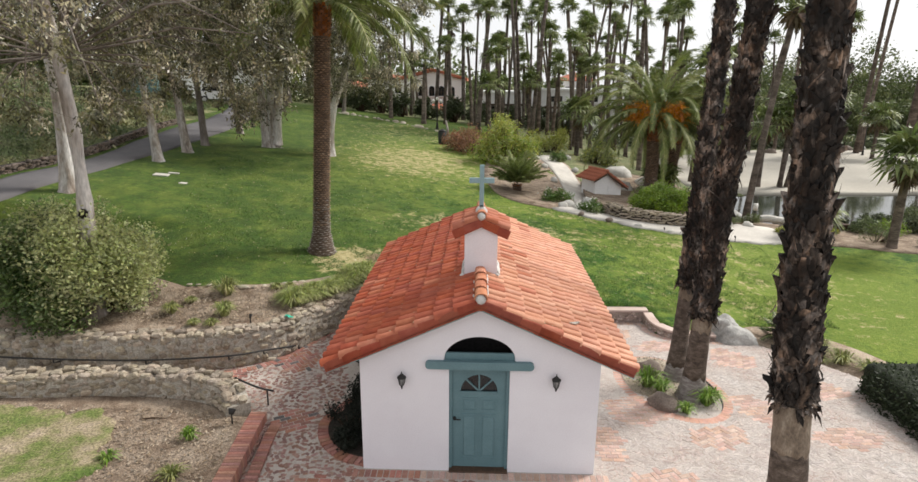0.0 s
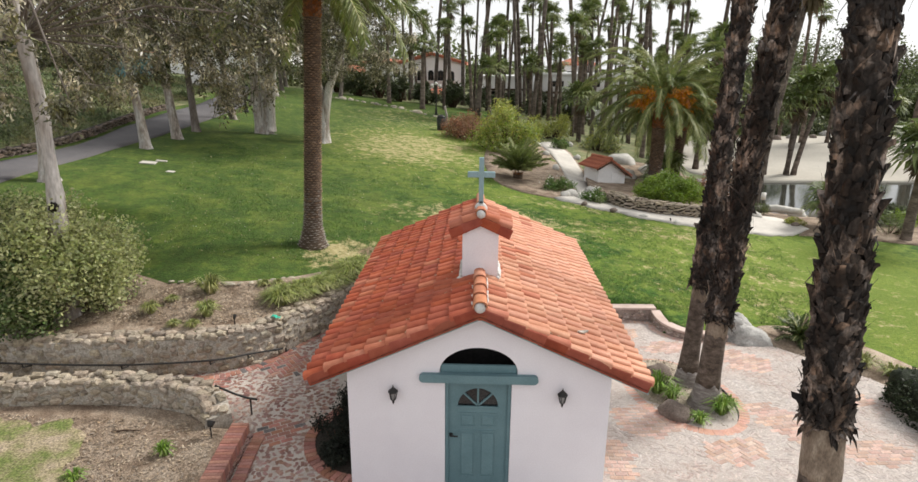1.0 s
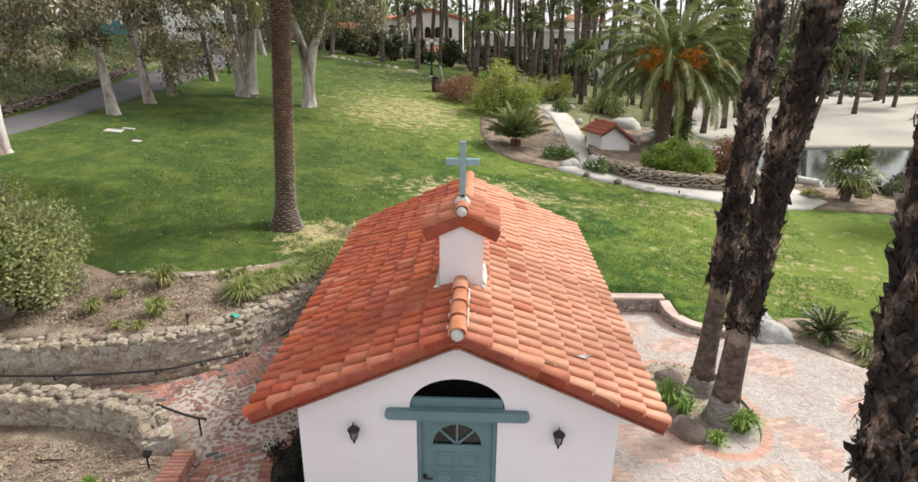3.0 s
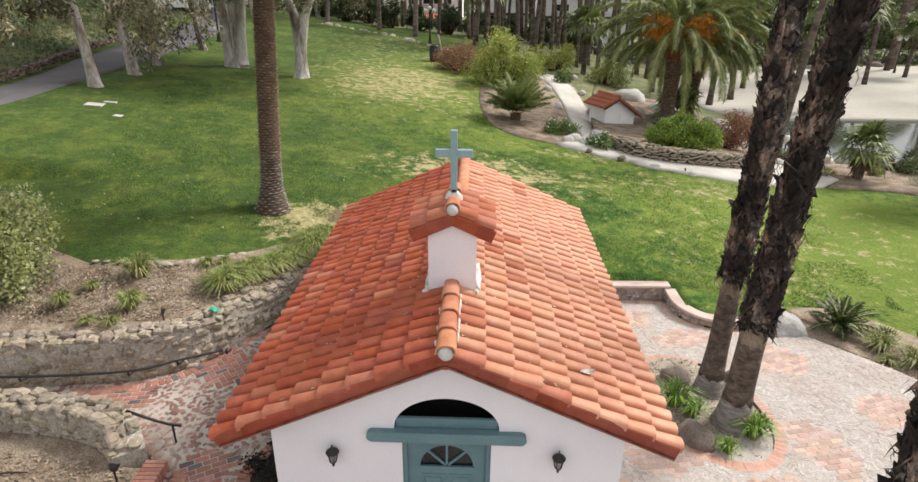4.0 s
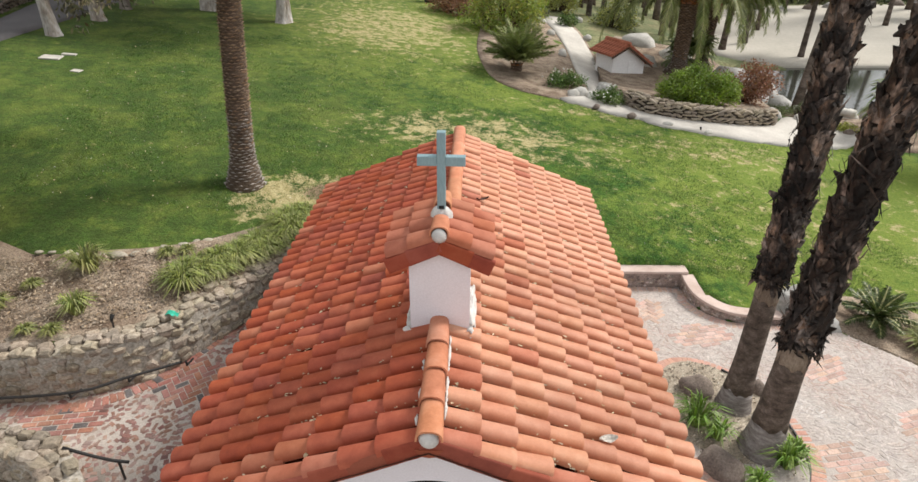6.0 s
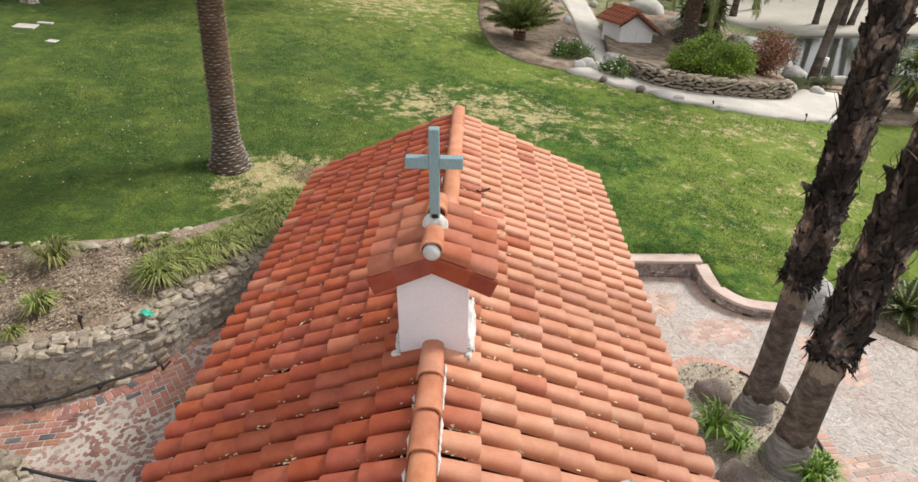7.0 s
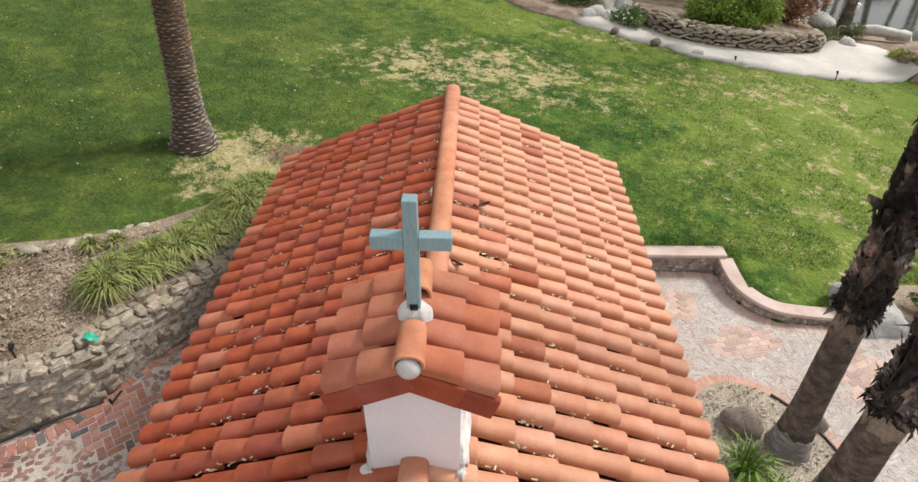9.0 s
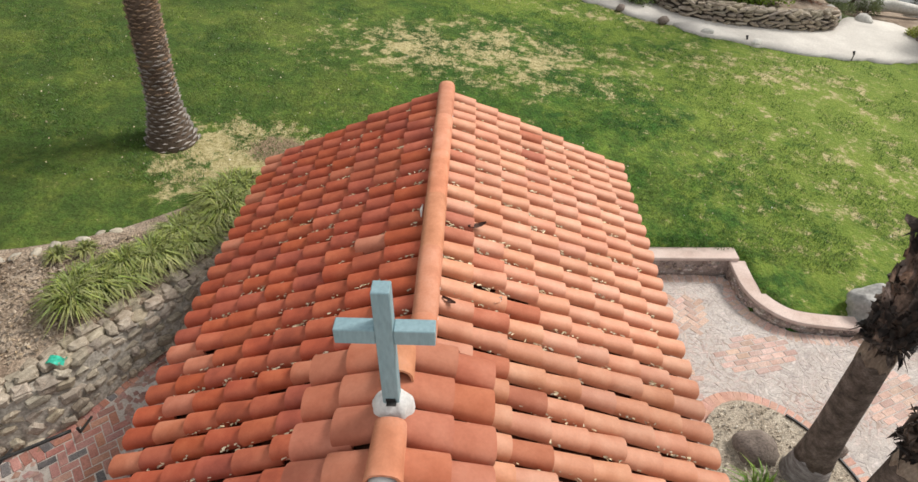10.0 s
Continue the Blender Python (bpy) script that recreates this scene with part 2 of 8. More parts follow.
asphalt = surf("road_asphalt", [(0.105, 0.10, 0.105), (0.14, 0.132, 0.135)], 0.6, 60, 0.92, 0.5, 0.006, fine_mix=0.15)
sand = surf("pale_sand", [(0.38, 0.352, 0.30), (0.465, 0.434, 0.376)], 0.15, 6, 0.95, 0.3, 0.02, fine_mix=0.08)
bank_soil = surf("bank_cover", [(0.09, 0.12, 0.05), (0.16, 0.175, 0.08), (0.28, 0.25, 0.135)], 0.5, 6, 0.95, 0.8, 0.08, fine_mix=0.4)
white_wall = surf("far_white_wall", [(0.82, 0.815, 0.82), (0.89, 0.885, 0.89)], 0.4, 12, 0.9, 0.2, 0.01, fine_mix=0.05)
far_roof = surf("far_clay_roof", [(0.34, 0.11, 0.065), (0.47, 0.175, 0.105)], 1.0, 14, 0.85, 0.5, 0.03, fine_mix=0.3)
boot = surf("palm_boot", [(0.007, 0.005, 0.004), (0.026, 0.019, 0.015), (0.25, 0.188, 0.148)], 2.9, 26, 0.75, 0.8, 0.014, vary=0.75, island=True, fine_mix=0.5, stretch=(1, 1, 0.6))
palm_brown = surf("palm_bark_brown", [(0.048, 0.036, 0.028), (0.105, 0.080, 0.064), (0.18, 0.142, 0.117)], 5, 34, 0.95, 0.8, 0.012, stretch=(1.2, 1.2, 2.0), fine_mix=0.25)
palm_beige = surf("palm_bark_beige", [(0.13, 0.10, 0.075), (0.21, 0.165, 0.125), (0.30, 0.25, 0.195)], 5, 34, 0.95, 0.8, 0.012, stretch=(1.5, 1.5, 0.6), fine_mix=0.25)
palm_smooth = surf("palm_bark", [(0.12, 0.102, 0.090), (0.21, 0.185, 0.17), (0.32, 0.295, 0.275)], 4.5, 30, 0.95, 0.8, 0.012, stretch=(1, 1, 4), fine_mix=0.25)
palm_dark = surf("palm_core", [(0.010, 0.008, 0.007), (0.022, 0.017, 0.014)], 6, 40, 0.95, 0.8, 0.02)
date_bark = surf("date_palm_bark", [(0.062, 0.042, 0.030), (0.135, 0.098, 0.072)], 3, 26, 0.95, 0.8, 0.02, stretch=(1, 1, 2), fine_mix=0.3)
date_scar = surf("date_palm_scar", [(0.18, 0.115, 0.074), (0.35, 0.245, 0.165)], 4, 30, 0.95, 0.5, 0.008, vary=0.30, island=True, fine_mix=0.25)
date_top = surf("date_palm_boots", [(0.20, 0.075, 0.030), (0.33, 0.14, 0.055)], 4, 30, 0.9, 0.5, 0.01, vary=0.30, island=True)
gum_bark = surf("gum_bark", [(0.14, 0.105, 0.08), (0.33, 0.285, 0.25), (0.50, 0.47, 0.45), (0.60, 0.575, 0.56)], 1.9, 16, 0.88, 0.6, 0.015, stretch=(1.3, 1.3, 0.3), fine_mix=0.28, vary=0.10)
gum_dark = surf("gum_bark_dark", [(0.09, 0.075, 0.062), (0.19, 0.16, 0.14), (0.30, 0.27, 0.245)], 1.8, 20, 0.9, 0.6, 0.015, stretch=(1, 1, 0.3), fine_mix=0.25)
gum_leaf = leaf_mat("gum_leaf", [(0.030, 0.034, 0.015), (0.15, 0.145, 0.072), (0.60, 0.53, 0.38)], 1.1, 0.35, 0.7, 0.02, 0.13)
dark_leaf = leaf_mat("dark_leaf", [(0.055, 0.07, 0.035), (0.11, 0.13, 0.06)], 0.4, 0.6, 0.35)
far_leaf = leaf_mat("far_leaf", [(0.075, 0.10, 0.036), (0.13, 0.16, 0.06), (0.20, 0.22, 0.09)], 0.3, 0.6, 0.35)
shrub_leaf = leaf_mat("shrub_leaf", [(0.060, 0.115, 0.025), (0.12, 0.195, 0.045), (0.22, 0.28, 0.09)], 0.9, 0.5, 0.40)
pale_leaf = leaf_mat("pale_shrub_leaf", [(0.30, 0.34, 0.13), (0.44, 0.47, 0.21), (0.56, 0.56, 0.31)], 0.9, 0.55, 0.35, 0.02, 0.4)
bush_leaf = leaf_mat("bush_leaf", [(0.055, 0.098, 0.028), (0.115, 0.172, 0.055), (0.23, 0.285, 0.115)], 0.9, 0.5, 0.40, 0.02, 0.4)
bright_leaf = leaf_mat("bright_leaf", [(0.13, 0.21, 0.026), (0.28, 0.39, 0.055)], 1.2, 0.5, 0.35)
yellow_leaf = leaf_mat("yellow_leaf", [(0.27, 0.31, 0.055), (0.45, 0.45, 0.11)], 0.7, 0.55, 0.35)
red_leaf = leaf_mat("red_leaf", [(0.19, 0.105, 0.055), (0.36, 0.165, 0.095)], 0.8, 0.6, 0.35)
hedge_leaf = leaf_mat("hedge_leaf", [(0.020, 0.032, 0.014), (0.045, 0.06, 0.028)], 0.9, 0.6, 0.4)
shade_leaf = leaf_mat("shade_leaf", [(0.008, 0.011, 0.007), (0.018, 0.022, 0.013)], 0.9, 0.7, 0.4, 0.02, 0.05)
grass_leaf = leaf_mat("tuft_blade", [(0.16, 0.20, 0.05), (0.28, 0.295, 0.10), (0.42, 0.375, 0.19)], 1.0, 0.6, 0.35)
green_blade = leaf_mat("green_blade", [(0.14, 0.25, 0.035), (0.28, 0.40, 0.085)], 1.0, 0.5, 0.3)
fan_leaf = leaf_mat("fan_palm_leaf", [(0.062, 0.092, 0.027), (0.145, 0.185, 0.055), (0.33, 0.35, 0.145)], 0.5, 0.5, 0.4)
dead_leaf = leaf_mat("dead_palm_leaf", [(0.10, 0.075, 0.045), (0.19, 0.14, 0.085)], 0.8, 0.8, 0.35)
date_leaf = leaf_mat("date_palm_leaf", [(0.095, 0.132, 0.034), (0.185, 0.225, 0.066), (0.36, 0.37, 0.155)], 0.5, 0.45, 0.35)
orange_fruit = leaf_mat("date_stalk", [(0.52, 0.20, 0.018), (0.72, 0.33, 0.045)], 2, 0.7, 0.3)
rachis_mat = surf("frond_rib", [(0.32, 0.31, 0.13), (0.44, 0.41, 0.20)], 2, 20, 0.6, 0)
cycad_leaf = leaf_mat("cycad_leaf", [(0.05, 0.08, 0.02), (0.10, 0.13, 0.035)], 1.0, 0.4, 0.3)


def lawn_material():
    m = bpy.data.materials.new("lawn_grass")
    m.use_nodes = True
    nt = m.node_tree
    N, L = nt.nodes, nt.links
    b = N["Principled BSDF"]
    tc = N.new("ShaderNodeTexCoord")

    def noise_at(scale, detail=6, rough=0.65):
        n = N.new("ShaderNodeTexNoise")
        n.inputs["Scale"].default_value, n.inputs["Detail"].default_value, n.inputs["Roughness"].default_value = scale, detail, rough
        L.new(tc.outputs["Object"], n.inputs["Vector"])
        return n.outputs["Fac"]

    def ramp(fac, stops):
        r = N.new("ShaderNodeValToRGB")
        while len(r.color_ramp.elements) < len(stops):
            r.color_ramp.elements.new(0.5)
        for e, (p, c) in zip(r.color_ramp.elements, stops):
            e.position, e.color = p, (*c, 1)
        L.new(fac, r.inputs[0])
        return r.outputs[0]

    def mixc(f, a, c):
        x = N.new("ShaderNodeMix")
        x.data_type = "RGBA"
        L.new(f, x.inputs[0])
        L.new(a, x.inputs[6])
        L.new(c, x.inputs[7])
        return x.outputs[2]

    def num(op, a, c):
        x = N.new("ShaderNodeMath")
        x.operation = op
        for s, v in ((0, a), (1, c)):
            if isinstance(v, (int, float)):
                x.inputs[s].default_value = v
            else:
                L.new(v, x.inputs[s])
        return x.outputs[0]

    green = ramp(noise_at(0.6, 8, 0.7), [(0.38, (0.022, 0.072, 0.012)), (0.5, (0.046, 0.103, 0.016)), (0.62, (0.105, 0.155, 0.028))])
    clump = ramp(noise_at(3.2, 7, 0.7), [(0.3, (0.6, 0.6, 0.6)), (0.5, (0.95, 0.95, 0.95)), (0.7, (1.5, 1.42, 1.2))])
    mul0 = N.new("ShaderNodeMix")
    mul0.data_type, mul0.blend_type = "RGBA", "MULTIPLY"
    mul0.inputs[0].default_value = 1.0
    L.new(green, mul0.inputs[6])
    L.new(clump, mul0.inputs[7])
    green = mul0.outputs[2]
    blade = ramp(noise_at(17, 8, 0.75), [(0.3, (0.3, 0.3, 0.3)), (0.7, (1.7, 1.7, 1.65))])
    mul = N.new("ShaderNodeMix")
    mul.data_type, mul.blend_type = "RGBA", "MULTIPLY"
    mul.inputs[0].default_value = 1.0
    L.new(green, mul.inputs[6])
    L.new(blade, mul.inputs[7])
    dry = ramp(noise_at(11, 5), [(0.3, (0.22, 0.19, 0.07)), (0.55, (0.42, 0.36, 0.19)), (0.8, (0.52, 0.45, 0.27))])
    # dry wear: broken patches, stronger in three worn places of the lawn
    wear = noise_at(2.4, 11, 0.82)
    sep = N.new("ShaderNodeSeparateXYZ")
    L.new(tc.outputs["Object"], sep.inputs[0])
    amount = 0.0
    for cx, cy, rx, ry, k in ((1.2, 24.0, 2.8, 1.9, 0.15), (-4.0, 18.9, 1.2, 0.9, 0.075), (-1.5, 35.5, 5.0, 5.5, 0.095), (-5.5, 38.0, 4.0, 5.0, 0.075), (-4.0, 50.0, 9.0, 9.0, 0.085), (9.0, 21.0, 4.5, 5.0, 0.085), (4.5, 27.6, 4.0, 1.0, 0.10), (-3.2, 18.6, 1.6, 1.4, 0.16), (7.5, 25.2, 3.2, 1.1, 0.07), (-2.2, 23.5, 1.6, 1.6, 0.08)):
        dx = num("MULTIPLY", num("SUBTRACT", sep.outputs[0], cx), 1 / rx)
        dy = num("MULTIPLY", num("SUBTRACT", sep.outputs[1], cy), 1 / ry)
        d2 = num("ADD", num("MULTIPLY", dx, dx), num("MULTIPLY", dy, dy))
        g = num("MULTIPLY", num("MAXIMUM", num("SUBTRACT", 1.0, num("MULTIPLY", d2, 0.5)), 0.0), k)
        amount = num("ADD", amount, g)
    f = num("ADD", wear, amount)
    mr = N.new("ShaderNodeMapRange")
    mr.inputs["From Min"].default_value, mr.inputs["From Max"].default_value = 0.612, 0.665
    L.new(f, mr.inputs["Value"])
    # sunnier ground is put into the colour: yellow-green flecks crowd round four places
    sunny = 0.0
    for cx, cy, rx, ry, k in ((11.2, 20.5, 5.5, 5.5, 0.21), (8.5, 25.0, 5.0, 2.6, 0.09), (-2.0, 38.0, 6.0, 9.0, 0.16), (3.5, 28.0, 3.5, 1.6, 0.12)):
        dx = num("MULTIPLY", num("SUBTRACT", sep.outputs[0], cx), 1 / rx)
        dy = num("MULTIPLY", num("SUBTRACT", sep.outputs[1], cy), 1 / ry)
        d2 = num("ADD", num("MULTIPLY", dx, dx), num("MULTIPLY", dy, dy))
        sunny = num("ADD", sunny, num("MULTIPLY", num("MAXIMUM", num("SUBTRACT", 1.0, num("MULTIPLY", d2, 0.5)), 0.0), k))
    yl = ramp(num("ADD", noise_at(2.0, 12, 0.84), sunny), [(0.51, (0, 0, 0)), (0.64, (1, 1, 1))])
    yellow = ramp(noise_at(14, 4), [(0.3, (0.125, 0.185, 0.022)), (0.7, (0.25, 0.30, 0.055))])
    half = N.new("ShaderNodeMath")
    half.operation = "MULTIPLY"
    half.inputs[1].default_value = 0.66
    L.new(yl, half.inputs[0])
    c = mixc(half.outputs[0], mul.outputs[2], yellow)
    olive = ramp(noise_at(6, 8, 0.75), [(0.3, (0.060, 0.070, 0.022)), (0.7, (0.150, 0.155, 0.055))])
    west = num("MULTIPLY", num("MAXIMUM", num("MINIMUM", num("MULTIPLY", num("SUBTRACT", 3.0, sep.outputs[0]), 0.12), 1.0), 0.0), 0.30)
    c = mixc(west, c, olive)
    c = mixc(mr.outputs[0], c, dry)
    # two bare spots of trodden earth beside the date palm
    bare = 0.0
    for cx, cy, rx, ry in ((-3.0, 19.15, 0.55, 0.42), (-2.9, 17.95, 0.5, 0.4)):
        dx = num("MULTIPLY", num("SUBTRACT", sep.outputs[0], cx), 1 / rx)
        dy = num("MULTIPLY", num("SUBTRACT", sep.outputs[1], cy), 1 / ry)
        d2 = num("ADD", num("MULTIPLY", dx, dx), num("MULTIPLY", dy, dy))
        bare = num("ADD", bare, num("MAXIMUM", num("SUBTRACT", 1.0, num("MULTIPLY", d2, 0.5)), 0.0))
    bare = ramp(num("ADD", num("MULTIPLY", bare, 0.5), num("MULTIPLY", noise_at(5, 8, 0.7), 0.6)), [(0.52, (0, 0, 0)), (0.66, (0.9, 0.9, 0.9))])
    earth = ramp(noise_at(20, 6), [(0.3, (0.17, 0.115, 0.075)), (0.7, (0.29, 0.205, 0.14))])
    c = mixc(bare, c, earth)
    L.new(c, b.inputs["Base Color"])
    b.inputs["Roughness"].default_value = 0.9
    b.inputs["Specular IOR Level"].default_value = 0.15
    bp = N.new("ShaderNodeBump")
    bp.inputs["Strength"].default_value, bp.inputs["Distance"].default_value = 0.9, 0.05
    L.new(noise_at(16, 5), bp.inputs["Height"])
    L.new(bp.outputs[0], b.inputs["Normal"])
    return m


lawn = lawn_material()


def water_material():
    m = surf("pond_water", [(0.028, 0.032, 0.026), (0.05, 0.052, 0.04)], 0.4, 5, 0.06, 0.12, 0.02, spec=0.5)
    return m


water = water_material()

# ---- the lie of the land ----
WALL_UP = [(-14.0, 13.25), (-9.2, 13.4), (-7.9, 13.45), (-6.7, 13.62), (-5.5, 13.85), (-4.75, 14.3), (-4.15, 15.2), (-3.6, 16.0), (-3.2, 16.7), (-2.95, 17.6)]
WALL_LOW = [(-14.0, 11.75), (-9.4, 11.95), (-7.3, 12.2), (-6.0, 12.2), (-5.1, 12.0), (-4.7, 11.75)]
PATIO_BACK = [(-2.95, 17.6), (4.8, 17.85), (4.9, 17.1), (5.1, 16.75), (5.4, 16.55), (6.0, 16.5), (6.7, 16.4), (7.2, 16.3), (8.0, 15.3), (8.4, 14.8), (8.8, 14.2)]


BANK_FOOT = [(14, -17.6), (20, -17.9), (28, -17.7), (36, -19.5), (45, -20.4), (54, -22.4), (66, -27)]


def lawn_z(x, y):
    yy = min(y, 62)
    z = 0.93 - 0.11 * max(x, -26) + (0.08 if yy < 22 else 0.025) * (yy - 22)
    if x < -4 and y < 20:
        z = min(z, 0.90 + 0.13 * max(0, y - 13.5))
    east = smooth_step(10, 17, x) * smooth_step(29.5, 33, y)
    far_e = smooth_step(6, 22, x) * smooth_step(36, 46, y)
    z -= 0.45 * smooth_step(3.8, 6.5, x) * smooth_step(29.8, 33, y) * (1 - smooth_step(38, 43, y))
    z = max(z, -0.30)
    z = z + (-0.95 - z) * max(east, far_e)
    foot = along(BANK_FOOT, y)
    if x < foot:
        z += 0.16 * (foot - max(x, -45)) * (1 - 0.7 * smooth_step(42, 54, y))
    return z


def patio_z(x, y):
    return 0.045 * max(0, y - 10.5) * max(-1, min(1, -x / 3))


def zone(x, y):
    if x > 8.8:
        return "bed" if y < 14 else "lawn"
    if x < -2.95:
        if y > along(WALL_UP, x):
            return "lawn"
        if x < -4.15:
            if x < -4.7 and y > along(WALL_LOW, x):
                return "patio"
            if y < (along(WALL_LOW, x) if x < -4.7 else 11.6):
                return "low"
        return "patio"
    return "lawn" if y > along(PATIO_BACK, x) else "patio"


def ground_z(x, y):
    k = zone(x, y)
    if k == "lawn":
        return lawn_z(x, y)
    if k == "low":
        return 0.22 + 0.02 * (-4.2 - x)
    if k == "bed":
        return -0.12
    return patio_z(x, y)


def axis(parts):
    out = []
    for a, b, n in parts:
        out += [a + (b - a) * i / n for i in range(n)]
    return out + [parts[-1][1]]


def make_ground():
    xs = axis([(-3000, -300, 4), (-300, -60, 12), (-60, -14, 46), (-14, 10, 120), (10, 70, 60), (70, 300, 12), (300, 3000, 4)])
    ys = axis([(-3000, -200, 4), (-200, 0, 12), (0, 20, 100), (20, 66, 66), (66, 300, 24), (300, 3000, 5)])
    a = Acc()
    w = len(xs)
    for y in ys:
        for x in xs:
            k = zone(x, y)
            z = ground_z(x, y) - (0.06 if k == "patio" and abs(x) < 20 and y > -30 else 0)
            near = -30 < x < 20 and 12 < y < 66
            z += (noise.noise((x * 0.35, y * 0.35, 0)) * 0.05 + noise.noise((x * 1.3, y * 1.3, 3)) * 0.015) if near and k == "lawn" else 0
            if 18.6 < x < 46 and 31.5 < y < 43.5 or 12.4 < x <= 18.6 and 33.5 < y < 42:
                z -= 0.6
            a.v.append((x, y, z))
    for j in range(len(ys) - 1):
        for i in range(w - 1):
            a.f.append((j * w + i, j * w + i + 1, (j + 1) * w + i + 1, (j + 1) * w + i))
            cx, cy = (xs[i] + xs[i + 1]) / 2, (ys[j] + ys[j + 1]) / 2
            k = zone(cx, cy)
            m = 0
            if k == "low" or k == "bed":
                m = 1
            elif k == "lawn" and cx < along(BANK_FOOT, cy):
                m = 2
            elif cx > 12 and cy > 30 or cx > 5 and cy > 31 or cx > 1 and cy > 46 or cx > 20 and cy > 20 or cy > 66:
                m = 2
            a.m.append(m)
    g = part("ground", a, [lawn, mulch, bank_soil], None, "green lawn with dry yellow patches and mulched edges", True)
    tagged(g, "green lawn with dry yellow patches and mulched edges", "lawn", "", "structure")


make_ground()


def sheet(name, outline, mat, off, label, category, height=lawn_z, step=0.8, parent=None):
    """A skin on the land with an outline in x and y."""
    bm = bmesh.new()
    bm.faces.new([bm.verts.new((x, y, 0)) for x, y in outline])
    xs, ys = [p[0] for p in outline], [p[1] for p in outline]
    for lo, hi, no in ((min(xs), max(xs), (1, 0, 0)), (min(ys), max(ys), (0, 1, 0))):
        k = math.ceil(lo / step) * step
        while k < hi:
            bmesh.ops.bisect_plane(bm, geom=bm.verts[:] + bm.edges[:] + bm.faces[:], plane_co=(k * no[0], k * no[1], 0), plane_no=no)
            k += step
    bmesh.ops.recalc_face_normals(bm, faces=bm.faces[:])
    for v in bm.verts:
        n = (noise.noise((v.co.x * 0.35, v.co.y * 0.35, 0)) * 0.05 + noise.noise((v.co.x * 1.3, v.co.y * 1.3, 3)) * 0.015) if height is lawn_z else 0
        v.co.z = height(v.co.x, v.co.y) + off + n
    if sum(f.normal.z for f in bm.faces) < 0:
        bmesh.ops.reverse_faces(bm, faces=bm.faces[:])
    rim = bmesh.ops.extrude_edge_only(bm, edges=[e for e in bm.edges if e.is_boundary])
    for v in rim["geom"]:
        if isinstance(v, bmesh.types.BMVert):
            v.co.z -= 0.16
    ob = part(name, bm, mat, parent, label, True)
    return tagged(ob, label, category, "", "structure")


def ring(pts, step=0.5):
    return [(v.x, v.y) for v in resample([(x, y, 0) for x, y in pts], step)]


# road past the gum trees
sheet("road", ring([(-14.5, 14), (-15.5, 20.0), (-15.5, 25), (-15.6, 29), (-15.8, 33), (-16.3, 40), (-17.3, 47), (-19.2, 53), (-22.5, 62)], 2) + ring([(-25.5, 62), (-21.5, 53.5), (-19.7, 46), (-19.1, 41), (-18.6, 36), (-17.5, 30), (-17.0, 27), (-17.2, 22), (-16.6, 14)], 2),
      asphalt, 0.055, "grey asphalt lane climbing beside a row of gum trees", "road", step=1)
# planted bed between stone wall and lawn
sheet("planting_bed", [(-13.5, 13.4), (-9.2, 13.45), (-6.7, 13.66), (-5.5, 13.9), (-4.75, 14.35), (-4.15, 15.25), (-3.6, 16.05), (-3.2, 16.7), (-2.95, 17.5)] + ring([(-2.9, 18.3), (-4.0, 17.5), (-4.6, 16.95), (-5.3, 16.55), (-6.3, 16.2), (-7.5, 15.9), (-9, 16.5), (-13.5, 18)], 0.6),
      mulch, 0.02, "mulched planting bed above a stone wall", "flower bed", step=0.6)
# bark bed beside the lawn, garden path and sand
sheet("bark_bed", ring([(0.7, 44), (0.3, 36), (0.75, 31.2), (1.6, 29.4), (2.9, 28.7), (3.9, 28.6)], 0.7) + [(5.8, 29.5), (6.5, 33), (6.5, 38), (6, 46)],
      mulch, 0.03, "bark mulch bed with palms beside the lawn", "flower bed", step=1.0)
sheet("garden_path", [(x + 0.10 * noise.noise((x * 2.1, y * 2.1, 5)), y + 0.26 * noise.noise((x * 1.1, y * 1.1, 1)) + 0.14 * noise.noise((x * 3.7, y * 3.7, 9))) for x, y in ring([(3.4, 28.75), (5.0, 27.7), (7.3, 26.7), (9.4, 26.5), (11.4, 26.5), (13.2, 26.9)], 0.16)] + ring([(14.2, 27.7), (13.9, 29.6), (12.6, 30.2), (11.3, 28.75), (9.5, 28.2), (8.2, 28.1), (6.6, 28.3), (5.9, 28.9), (5.7, 30), (5.6, 33), (6.3, 38), (5.6, 47)], 0.7) + ring([(4.2, 47), (4.8, 39), (4.7, 34), (4.7, 30.5), (4.3, 29.4)], 0.7),
      concrete, 0.06, "pale concrete garden path with curved edges", "path", step=1.0)
sheet("garden_bed", ring([(5.8, 30), (6.7, 28.5), (8.2, 28.25), (9.5, 28.4), (11.2, 28.9), (12.2, 30.3)], 0.6) + [(12.5, 33), (14, 36), (13, 42), (8, 42), (6.2, 38), (5.7, 33)],
      mulch, 0.30, "raised planting bed held by a dry stone wall", "flower bed", step=1.0)
sheet("shore_bed", ring([(13.3, 26.8), (15, 26.4), (17, 25.7), (22, 24.4), (30, 23)], 1.0) + [(32, 28), (24, 31), (18, 33), (14.5, 33), (12.6, 31), (13.9, 29.6), (14.2, 27.8)],
      mulch, 0.04, "mulched shore bed beside the pond", "flower bed", step=1.0)
